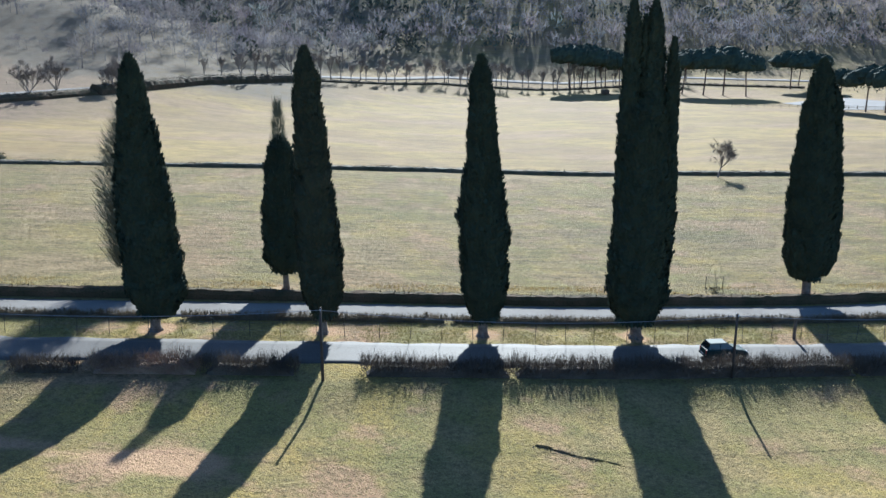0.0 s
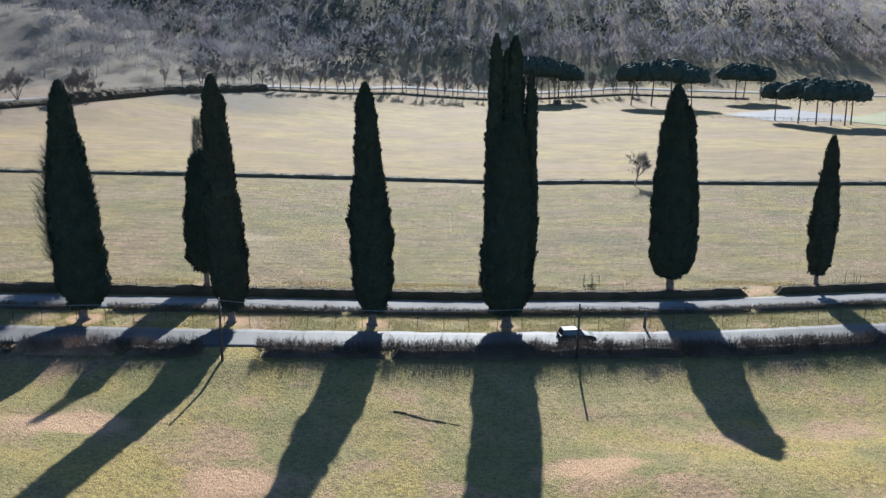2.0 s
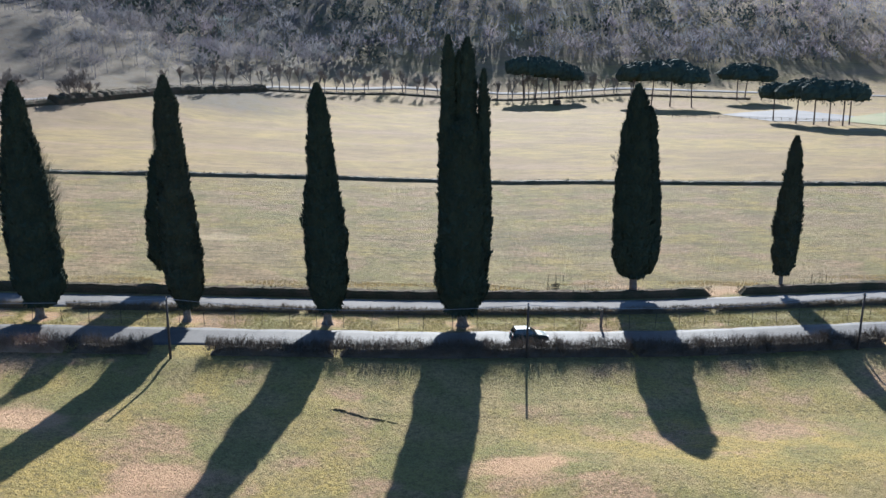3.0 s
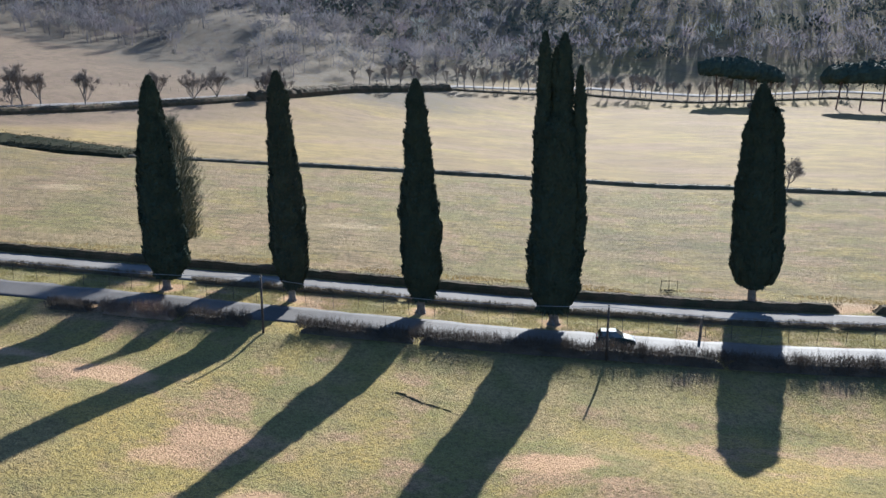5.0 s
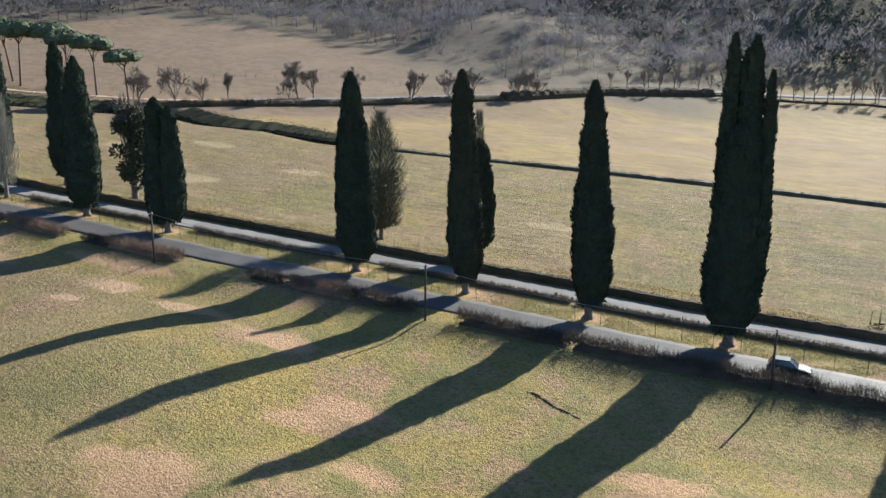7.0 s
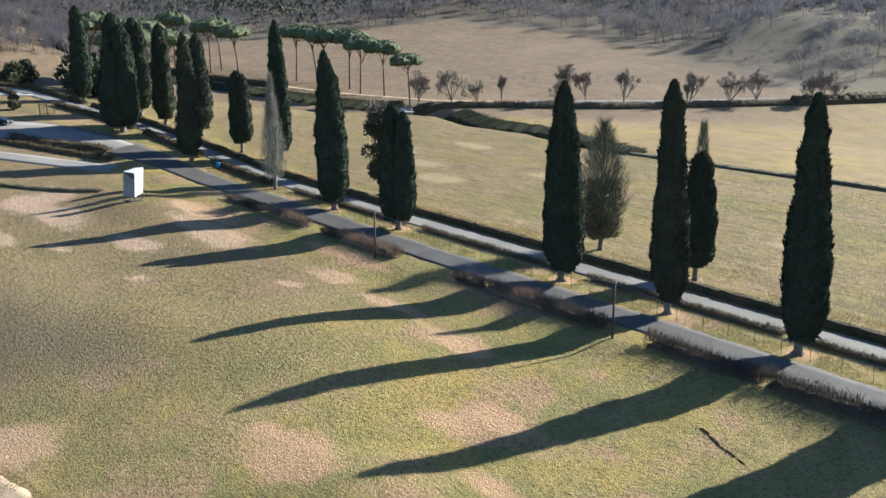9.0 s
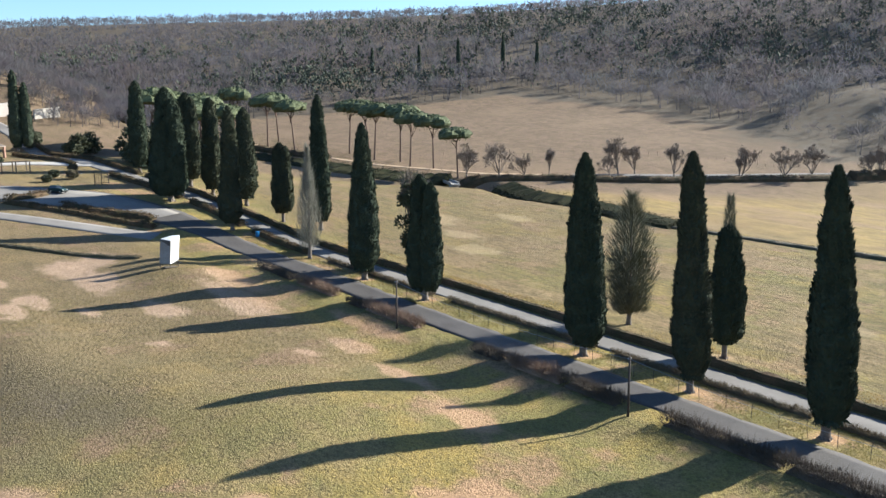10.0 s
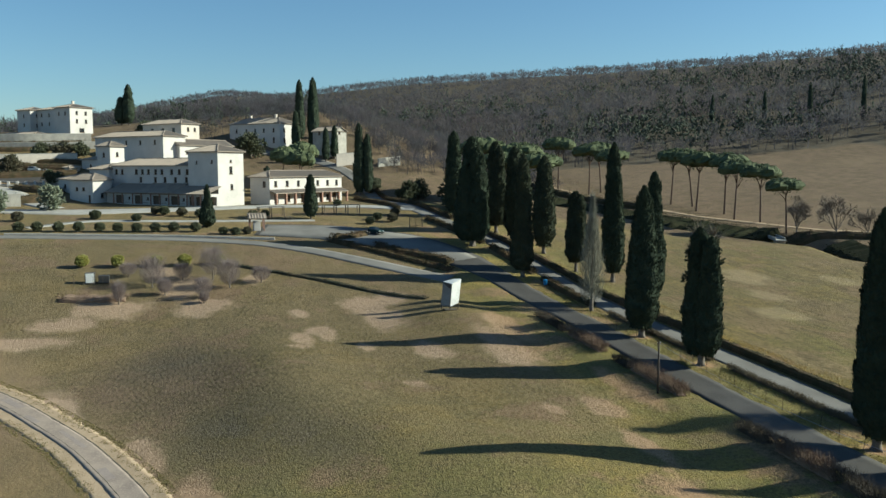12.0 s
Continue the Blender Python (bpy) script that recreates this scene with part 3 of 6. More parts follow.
# roads: x, y, width along the middle line
NEAR_ROAD = [(170, -4.6, 4.8), (0, -4.6, 4.8), (-60, -4.6, 4.9), (-100, -3.8, 5.2), (-124, -5.5, 6.0), (-142, -9, 9.5), (-158, -18, 15), (-168, -30, 16), (-172, -44, 13)]
FAR_ROAD = [(170, 6.5, 4.1), (0, 6.5, 4.1), (-60, 5.6, 4.1), (-115, 5.0, 4.0), (-150, 3.6, 4.2), (-183, 0.4, 4.6), (-205, -1.0, 4.8), (-236, -1.0, 4.8), (-262, -2, 4.6), (-274, -5, 4.5), (-286, -12, 4.5), (-302, -30, 4.5)]
RAMP_ROAD = [(-126.5, -14.6, 4.2), (-128, -15.8, 4.4), (-131, -18.5, 4.4), (-141, -27.5, 4.4), (-151, -37, 4.2), (-158, -46, 3.4), (-164, -62, 3.0), (-170, -92, 3.0), (-176, -130, 3.0)]
HOUSE_LANE = [(-196, -1.5, 4.0), (-204, -14, 6.0), (-208.5, -36, 9), (-203.5, -60, 8), (-201, -84, 9), (-208, -110, 8)]
CART_TRACK = [(-130, -116, 2.6), (-98, -91, 2.6), (-84, -80.5, 2.6), (-69, -72, 2.6), (-55, -66.5, 2.6), (-40, -63.5, 2.6), (-20, -62, 2.6), (20, -66, 2.6), (70, -76, 2.6), (150, -96, 2.6)]
FIELD_PATH = [(-330, 74, 2.0), (-245, 84, 2.0), (-205, 92, 2.0), (-170, 106, 2.0), (-151, 123, 2.0)]
HILL_ROAD = [(-150, 124, 3.2), (-128, 152, 3.2), (-95, 203, 3.2), (-70, 246, 3.4), (-36, 284, 3.5), (20, 318, 3.5), (72, 322, 3.5), (131, 334, 3.5), (200, 322, 3.5), (330, 300, 3.5)]
tagged(part("road", strip(NEAR_ROAD, 5, 0.06, across=6, edge=0.12), ASPHALT, smooth=True), "narrow worn grey asphalt avenue", "road", kind="structure")
tagged(part("road", strip(FAR_ROAD, 4, 0.07, across=6, edge=0.1, seed=2), ASPHALT_PALE, smooth=True), "pale asphalt lane beside the avenue", "road", kind="structure")
tagged(part("parking_place", strip([(-137, -8.0, 6.5), (-146, -11.2, 9), (-158, -18.5, 14), (-167.5, -30, 15), (-171.5, -43, 12)], 10, 0.12, seed=9), ASPHALT_PALE, smooth=True), "pale asphalt parking place below the villa", "parking", kind="structure")
tagged(part("road", strip(RAMP_ROAD, 4, 0.10, seed=3), ASPHALT_PALE, smooth=True), "pale side lane curving along the slope", "road", kind="structure")
tagged(part("road", strip(HOUSE_LANE, 5, 0.14, seed=4), GRAVEL, smooth=True), "gravel lane before the houses", "road", kind="structure")
tagged(part("track_shoulder", strip([(x, y, 5.8) for x, y, w in CART_TRACK], 5, 0.004, step=0.5, across=12, edge=0.10, seed=12), SHOULDER, smooth=True), "bare dry earth beside the cart track", "earth", kind="structure")
cart_track = tagged(part("cart_track", strip(CART_TRACK, 2.5, 0.06, step=1.0, across=8, edge=0.03, seed=8), TRACK, smooth=True), "pale worn paved cart track with patches", "track", kind="structure")


def track_line(first, last, off, width):
    """A stretch of the cart track's line, set off to its side."""
    q = smooth_line(CART_TRACK, 1.0)
    way = np.gradient(q[:, :2], axis=0)
    way /= np.linalg.norm(way, axis=1, keepdims=True)
    p = q[:, :2] + np.stack([-way[:, 1], way[:, 0]], 1) * off
    return [(u, v, width) for u, v in p[first:last]]


for first, last, off, width in ((38, 42, 0.2, 1.1), (44, 47, -0.1, 1.2), (51, 54, 0.5, 0.6), (56, 61, 0.35, 0.8), (63, 67, -0.4, 0.7), (70, 77, 0.3, 0.5), (82, 86, -0.2, 0.9), (94, 99, 0.3, 0.7)):
    part("repair_patch", strip(track_line(first, last, off, width), 1, 0.066, step=0.6, across=3, edge=0.04, seed=first), PATCHED, cart_track, "darker patch of paving")
for off, wide in ((1.34, 0.16), (-0.75, 0.07)):
    part("worn_edge", strip(track_line(0, 280, off, wide), 1, 0.066, step=0.7, across=2, edge=0.03, seed=21), EDGE_SOIL, cart_track, "dark soil line along the paving", True)
tagged(part("field_path", strip(FIELD_PATH, 2, 0.1, step=2, seed=7), SHOULDER, smooth=True), "dry earth path under the pines", "path", kind="structure")
tagged(part("road", strip(HILL_ROAD, 5, 0.2, step=3, seed=6), ASPHALT_PALE, smooth=True), "pale country road at the foot of the woods", "road", kind="structure")


# ---- cypresses ----
def column(geo, rng, dx, dy, lo, hi, r, tip, n, seed, lean=(0.0, 0.0), fine=1.0):
    """One dense leader of a cypress: full to two fifths of its height, then drawn in to a blunt top; small upright sprays cover a lumpy core."""
    def girth(h, a):
        t = (h - lo) / (hi - lo)
        foot = 0.42 + 0.58 * np.sin(np.clip(t / 0.15, 0, 1) * np.pi / 2)
        body = 1 - (1 - tip) * np.clip((t - 0.36) / 0.64, 0, 1) ** 1.05
        cap = np.clip((1.0 - t) / 0.085, 0.0001, 1) ** 0.62
        ribs = 1 + 0.05 * np.sin(a * 4 + seed + 1.8 * np.sin(h * 0.21 + seed)) + 0.045 * np.sin(a * 2 - h * 0.45 + seed * 2) + 0.03 * np.sin(h * 1.9 + a * 3 + seed)
        lumps = np.array([noise.noise(Vector((p * 1.3, q * 1.3, w * 0.85 + seed))) for p, q, w in zip((np.cos(a) * r).ravel(), (np.sin(a) * r).ravel(), np.ravel(h))]).reshape(np.shape(h))
        return np.maximum(r * foot * body * cap * ribs + 0.36 * lumps * np.clip(cap * 1.2 - 0.2, 0, 1), 0.03)

    nh, na = (52, 22) if fine > 0.9 else (30, 14)
    hs, an = np.linspace(lo, hi, nh), np.arange(na) * 2 * np.pi / na
    h, a = np.meshgrid(hs, an, indexing="ij")
    rr = girth(h, a) * 0.92
    v = np.stack([dx + lean[0] * h / hi + rr * np.cos(a), dy + lean[1] * h / hi + rr * np.sin(a), h], -1).reshape(-1, 3)
    i, j = np.meshgrid(np.arange(nh - 1), np.arange(na), indexing="ij")
    k = (j + 1) % na
    geo.add(v, np.stack([i * na + j, i * na + k, (i + 1) * na + k, (i + 1) * na + j], -1).reshape(-1, 4))
    t = rng.random(n) ** 0.95
    h, a = lo + (hi - lo) * t, rng.random(n) * 2 * np.pi
    rr = girth(h, a) * rng.uniform(0.87, 0.95, n)
    p = np.stack([dx + lean[0] * h / hi + rr * np.cos(a), dy + lean[1] * h / hi + rr * np.sin(a), h - 0.22], -1)
    out = np.stack([np.cos(a), np.sin(a), np.zeros(n)], -1)
    size = rng.uniform(0.24, 0.52, n) * (1.0 if fine > 0.9 else 1.3)
    kites(geo, p, out * rng.uniform(0.05, 0.32, (n, 1)) + (0, 0, 1.0) + rng.normal(size=(n, 3)) * 0.16, out, size, size * rng.uniform(0.26, 0.42, n), rng)


def cypress(x, y, leaders, trunk=0.34, worn=False, label="", density=105, group="cypresses along the avenue", seed=0, bare_top=0, lean=(0.0, 0.0)):
    """leaders: dx, dy, foot of the crown, top, girth radius, how wide the top is beside the foot."""
    rng = np.random.default_rng(seed + 11)
    density = density if x > -60 else min(density, 80) if x > -110 else min(density, 46)
    near = 1.0 if x > -110 else 0.6
    tree = base("cypress_tree", on_ground(x, y), label or "tall dark green columnar cypress beside the road", "cypress", group)
    g = Geo()
    top = max(c[3] for c in leaders)
    zs = np.array([-0.5, 0.0, 0.5, 1.5, 3.5, top * 0.6])
    tube(g, [(0.04 * math.sin(k), 0.03 * math.cos(k * 2), q) for k, q in enumerate(zs)], trunk * np.array([1.45, 1.25, 1.05, 1.0, 0.9, 0.3]), 9)
    for k in range(5):
        a = k * 1.26 + seed
        tube(g, [(0.5 * trunk * math.cos(a), 0.5 * trunk * math.sin(a), 0.35), (trunk * 1.3 * math.cos(a), trunk * 1.3 * math.sin(a), 0.0), (trunk * 1.9 * math.cos(a), trunk * 1.9 * math.sin(a), -0.3)],
             [trunk * 0.45, trunk * 0.3, trunk * 0.12], 5)
    part("trunk", g, BARK, tree, "grey bark trunk", True)
    g = Geo()
    for c, (dx, dy, lo, hi, r, tip) in enumerate(leaders):
        column(g, rng, dx, dy, lo, hi, r, tip, int(density * (hi - lo) * r * 2.2), seed * 1.7 + c, lean, near)
    # loose sprays that hang under the crown
    dx, dy, lo, hi, r, tip = leaders[0]
    n = int(60 * r)
    a = rng.random(n) * 2 * np.pi
    q = r * 0.55 * np.sqrt(rng.random(n))
    spindles(g, np.stack([dx + q * np.cos(a), dy + q * np.sin(a), np.full(n, lo + 0.5)], -1), np.stack([np.cos(a) * 0.3, np.sin(a) * 0.3, -np.ones(n)], -1) + rng.normal(size=(n, 3)) * 0.3,
             rng.uniform(0.4, 0.9, n), 0.16, rng)
    part("crown", g, CYPRESS_WORN if worn else CYPRESS, tree, "dense upright foliage" if not worn else "dense foliage with browned sprays")
    if bare_top:
        g = Geo()
        n = 2200
        t = rng.random(n) ** 1.3
        q = 1.45 * (1 - 0.85 * t) * np.sqrt(rng.random(n))
        a = rng.random(n) * 2 * np.pi
        blades(g, np.stack([q * np.cos(a), q * np.sin(a), hi - 6.0 + (bare_top + 5.0) * t], -1), np.stack([np.cos(a) * 0.28, np.sin(a) * 0.28, np.ones(n)], -1) + rng.normal(size=(n, 3)) * 0.1,
               rng.uniform(0.6, 1.3, n), 0.045, rng)
        part("bare_tip", g, TWIG_GREEN, tree, "pale bare twigs at the tip")
    return tree


cypress(0, 0, [(-0.05, 0, 1.5, 22.0, 2.75, 0.66), (-1.55, 0.1, 12, 29.6, 0.95, 0.42), (0.35, 0.2, 12, 29.4, 1.3, 0.4), (-0.45, 0.3, 14, 28.2, 0.7, 0.4), (1.95, -0.2, 6, 26.4, 0.95, 0.25)], 0.5, seed=1,
        label="very tall cypress with three leaders beside the road")
cypress(-14, 0, [(0.25, 0, 1.6, 24.3, 2.1, 0.30), (0.65, 0.2, 2.2, 20.5, 1.7, 0.36)], 0.42, seed=2, lean=(-0.6, 0))
cypress(-28, 0, [(0.2, 0, 1.6, 24.2, 1.85, 0.38), (0.45, 0.2, 1.8, 17, 1.65, 0.5)], 0.36, seed=3, worn=True, lean=(-0.85, 0), label="tall cypress with thin browned foliage beside the road")
cypress(-42, 0, [(0.2, 0, 1.5, 22.8, 2.4, 0.28), (0.75, -0.2, 1.5, 15.5, 2.1, 0.5)], 0.42, seed=4, lean=(-0.4, 0))
cypress(22.7, 11.4, [(0.05, 0, 2.2, 25.0, 2.35, 0.38), (1.6, 0.2, 2.6, 22.5, 1.6, 0.44), (-0.7, 0.2, 2.4, 21.6, 1.85, 0.45)], 0.46, seed=5, lean=(-0.7, 0))
cypress(41.2, 10.5, [(0, 0, 2.2, 19.0, 1.55, 0.3)], 0.26, seed=6, worn=True, lean=(0.3, 0), label="slender pale-trunked cypress beside the lane")
cypress(-31.9, 12.8, [(0, 0, 1.9, 15.4, 2.05, 0.5), (0.2, 0.1, 1.9, 12.0, 1.9, 0.7)], 0.3, seed=7, bare_top=4.0, label="cypress with a bare greyish tip behind the hedge")
cypress(-70.5, 0.3, [(-0.95, 0, 1.3, 17.3, 1.95, 0.48), (1.1, 0.2, 1.5, 16.2, 1.7, 0.45)], 0.4, seed=8, label="broad cypress with two leaders beside the road")
cypress(-84.8, 0.3, [(0, 0, 1.4, 21.3, 2.5, 0.30)], 0.42, seed=9)
cypress(-102.5, 12.8, [(0, 0, 1.6, 22.0, 2.0, 0.36)], 0.34, seed=10)
cypress(-126.8, 11.0, [(-0.6, 0, 1.8, 15.2, 1.9, 0.55), (1.1, 0.2, 2.2, 14.6, 1.4, 0.5)], 0.3, seed=11, worn=True, label="short cypress with two leaders behind the hedge")
cypress(-119, 14.6, [(-0.2, 0, 1.8, 25.4, 2.0, 0.4), (0.9, 0, 2, 20, 1.6, 0.4)], 0.38, seed=12)
cypress(-124.5, -1.0, [(0, 0, 1.5, 22.4, 1.75, 0.5), (0.3, -0.4, 1.4, 13.5, 2.1, 0.5)], 0.36, seed=13, worn=True)
cypress(-140.8, 10.6, [(0, 0, 1.6, 19.8, 2.4, 0.5)], 0.38, seed=14, worn=True)
cypress(-151, 8.2, [(0, 0, 1.6, 20.5, 2.2, 0.5)], 0.36, seed=15, worn=True)
cypress(-148.5, -2.2, [(-0.8, 0, 1.2, 22.6, 2.9, 0.5), (1.6, 0.4, 1.3, 20.5, 2.6, 0.5), (0.2, -1.2, 1.2, 17, 2.9, 0.55)], 0.6, seed=16, label="broad many-stemmed cypress beside the road")
cypress(-162.7, 8.6, [(-1.0, 0, 1.6, 20.6, 2.2, 0.5), (1.2, 0.2, 1.8, 19.5, 2.0, 0.5)], 0.42, seed=17, worn=True)
cypress(-184, 5.5, [(0, 0, 1.4, 21.4, 2.3, 0.55)], 0.4, seed=18)
cypress(-245, -5.5, [(0, 0, 1.2, 22.5, 1.9, 0.45), (0.6, 2.6, 1.2, 19.2, 1.8, 0.5)], 0.4, seed=19, group="villa cypresses", density=22)
cypress(-184.6, -30.5, [(0, 0, 0.7, 10.4, 1.6, 0.42)], 0.22, seed=20, group="villa cypresses", label="small clipped cypress on the lawn")
cypress(-176.6, -54.8, [(0, 0, 0.3, 9.2, 1.35, 0.1), (0, 0, 0.3, 6.4, 1.75, 0.45)], 0.2, seed=21, group="villa cypresses", label="small cone-shaped cypress by the garden")
# the pair near (-246, -34) stands in for ivy columns on a house
for k, (x, y, h, r) in enumerate([(-312, -14, 23, 2.1), (-314, -8.5, 23, 2.4), (-302, -17, 14, 1.6), (-298, -11, 17, 2.0), (-284, -9, 12, 1.4), (-286, -5.5, 12, 1.4), (-246, -34, 9, 1.5), (-247, -31, 7.5, 1.3),
                                  (-372, -78, 17, 2.6), (-374, -81, 12, 2.8)]):
    cypress(x, y, [(0, 0, 1.0, h, r, 0.45)], 0.3, seed=30 + k, group="villa cypresses", label="dark conifer standing by the villa", density=14)
for k, (x, y, h) in enumerate([(-392, 262, 17), (-372, 276, 21), (-350, 292, 24), (-330, 300, 20), (-410, 240, 16)]):
    cypress(x, y, [(0, 0, 1.0, h, 1.4, 0.45)], 0.3, seed=50 + k, group="woodland cypresses", label="dark cypress at the wood's edge", density=10)


# ---- bare and leafy trees ----
def limbs(geo, rng, p, d, length, r, depth, spread, rise, twigs):
    """A limb that forks again and again; its last forks are twigs."""
    q, mid = p + d * length, p + d * length * 0.5 + rng.normal(size=3) * length * 0.05
    tube(geo, [p, mid, q], [r, r * 0.85, r * 0.62], 5 if depth > 1 else 3)
    if depth == 0:
        twigs.append((q, d))
        return
    for _ in range(3 if depth > 1 else 4):
        e = d + rng.normal(size=3) * spread + np.array([0, 0, rise])
        limbs(geo, rng, q - d * length * rng.uniform(0, 0.7), e / np.linalg.norm(e), length * rng.uniform(0.55, 0.8), r * 0.55, depth - 1, spread, rise, twigs)


def bare_tree(x, y, h, spread=0.42, rise=0.15, depth=3, seed=0, label="leafless grey-brown tree", group="bare trees by the field", lean=(0, 0), mat=None, fork=0.28, stems=4):
    rng = np.random.default_rng(seed + 500)
    tree = base("bare_tree", on_ground(x, y), label, "tree", group)
    g, tw = Geo(), []
    d = np.array([lean[0], lean[1], 1.0])
    d /= np.linalg.norm(d)
    tube(g, [(0, 0, -0.4), (0, 0, 0.1), tuple(d * h * fork)], [h * 0.03, h * 0.022, h * 0.016], 7)
    part("trunk", g, BARK, tree, "", True)
    g = Geo()
    for _ in range(stems):
        e = d + rng.normal(size=3) * spread
        limbs(g, rng, d * h * fork * rng.uniform(0.7, 1.0), e / np.linalg.norm(e), h * (0.35 - 0.28 * fork), h * 0.011, depth, spread, rise, tw)
    p, w = np.array([t[0] for t in tw]), np.array([t[1] for t in tw])
    p, w = np.repeat(p, 15, 0), np.repeat(w, 15, 0) + rng.normal(size=(len(tw) * 15, 3)) * 0.6
    blades(g, p, w, rng.uniform(0.06, 0.14, len(p)) * h, 0.006 * h, rng)
    part("crown", g, mat or TWIG, tree, "leafless branches and twigs")
    return tree


def poplar(x, y, h, r, seed, label, mat, leafy=0, point=0.0, count=8000):
    """A fastigiate tree of close upright branches, feathered out into fine twigs; point draws its top to a spire."""
    rng = np.random.default_rng(seed + 800)
    tree = base("poplar_tree", on_ground(x, y), label, "tree", "poplars")
    g = Geo()
    tube(g, [(0, 0, -0.4), (0, 0, 0.2), (0.1, 0, 2.4), (0, 0.1, h * 0.75)], [0.5, 0.34, 0.26, 0.05], 8)
    part("trunk", g, BARK, tree, "pale grey bark", True)

    def reach(t):
        return r * np.sin(np.clip(0.18 + t * 0.86, 0, 1) * np.pi) ** 0.6 * (1 - point * np.clip(t, 0, 1) ** 1.4)

    g = Geo()
    n = 130
    a, t0 = rng.random(n) * 2 * np.pi, rng.uniform(0.08, 0.66, n)
    for k in range(n):
        t = np.linspace(0, 1, 5)
        length = rng.uniform(0.2, 0.34) * h
        out = float(reach(min(1.0, t0[k] + 0.8 * length / h))) * rng.uniform(0.6, 1.1)
        pts = np.stack([np.cos(a[k]) * out * t ** 0.8, np.sin(a[k]) * out * t ** 0.8, t0[k] * h + length * t], -1)
        tube(g, pts, 0.05 * (1 - 0.8 * t), 3)
    n = count
    t, a = rng.random(n) ** (1.15 if leafy else 0.95), rng.random(n) * 2 * np.pi
    lump = 1 + 0.16 * np.sin(a * 4 + t * 9 + seed) + 0.10 * np.sin(a * 7 - t * 17)
    q = reach(t) * lump * np.sqrt(rng.random(n)) * 0.82
    p = np.stack([q * np.cos(a), q * np.sin(a), 1.6 + t * (h - 3.6)], -1)
    d = np.stack([np.cos(a) * (0.6 - 0.4 * point), np.sin(a) * (0.6 - 0.4 * point), np.ones(n)], -1) + rng.normal(size=(n, 3)) * 0.14
    blades(g, p, d, rng.uniform(0.7, 2.0, n), 0.038, rng)
    if leafy:
        low = np.where(t < 0.52)[0][:leafy]
        spindles(g, p[low] * (0.8, 0.8, 1.0), d[low], rng.uniform(0.35, 0.7, len(low)), 0.10, rng)
    part("crown", g, mat, tree, "close upright bare branches")
    return tree


broad = poplar(-46.7, 14.6, 18.4, 2.7, 1, "grey-green upright poplar with bare feathery twigs behind the hedge", TWIG_GREEN, 1500, 0.1, 7000)
for ob in broad.children:
    if ob.name.startswith("crown"):
        ob.matrix_basis = pose(0, 0, 0, 0, 0, 125.6) @ Matrix.Diagonal((1.65, 1.0, 1.0, 1.0)) @ pose(0, 0, 0, 0, 0, -125.6)
poplar(-101.3, 1.0, 19.8, 2.6, 2, "pale grey leafless spire-shaped poplar on the verge", TWIG_PALE, 0, 0.82, 5200)


def evergreen(x, y, h, r, seed, mat, label, name="evergreen_tree", group="evergreen trees", clumps=26, stem=0.25, thin=1.0, category="tree"):
    """A trunk under a crown of many leafy clumps, uneven and open."""
    rng = np.random.default_rng(seed + 900)
    tree = base(name, on_ground(x, y), label, category, group)
    g = Geo()
    tube(g, [(0, 0, -0.4), (0, 0, 0.1), (0.05 * h * 0.2, 0, h * 0.3), (0, 0, h * 0.75)], [0.035 * h, 0.028 * h, 0.022 * h, 0.006 * h], 7)
    part("trunk", g, BARK, tree, "", True)
    g = Geo()
    for k in range(clumps):
        t = rng.uniform(stem, 0.95)
        a, q = rng.random() * 6.28, r * math.sin(min(1, (t - stem) / (1 - stem) * 0.85 + 0.15) * math.pi) ** 0.6 * rng.uniform(0.3, 0.85)
        c = np.array([q * math.cos(a), q * math.sin(a), t * h])
        n = int(90 * thin)
        d = rng.normal(size=(n, 3))
        d /= np.linalg.norm(d, axis=1, keepdims=True)
        size = 0.34 * r * rng.uniform(0.8, 1.3)
        spindles(g, c + d * size * rng.uniform(0.4, 1.0, (n, 1)), d + (0, 0, 0.4), rng.uniform(0.12, 0.28, n) * r, 0.07 * r, rng)
        tube(g, [(0, 0, t * h * 0.75), tuple(c)], [0.007 * h, 0.003 * h], 3)
    part("crown", g, mat, tree, "uneven leafy crown")
    return tree


evergreen(-87.8, 12.5, 14.6, 2.7, 1, BOXBUSH, "scruffy dark evergreen tree with an irregular crown", clumps=44, thin=0.9, stem=0.16)
bare_tree(-88.4, 12.8, 18.5, 0.13, 0.55, 2, 3, "thin bare upright tree by the hedge", mat=TWIG)
bare_tree(46.3, 86.5, 8.4, 0.5, 0.05, 3, 4, "small leaning leafless tree by the field ditch", lean=(0.25, 0.0))


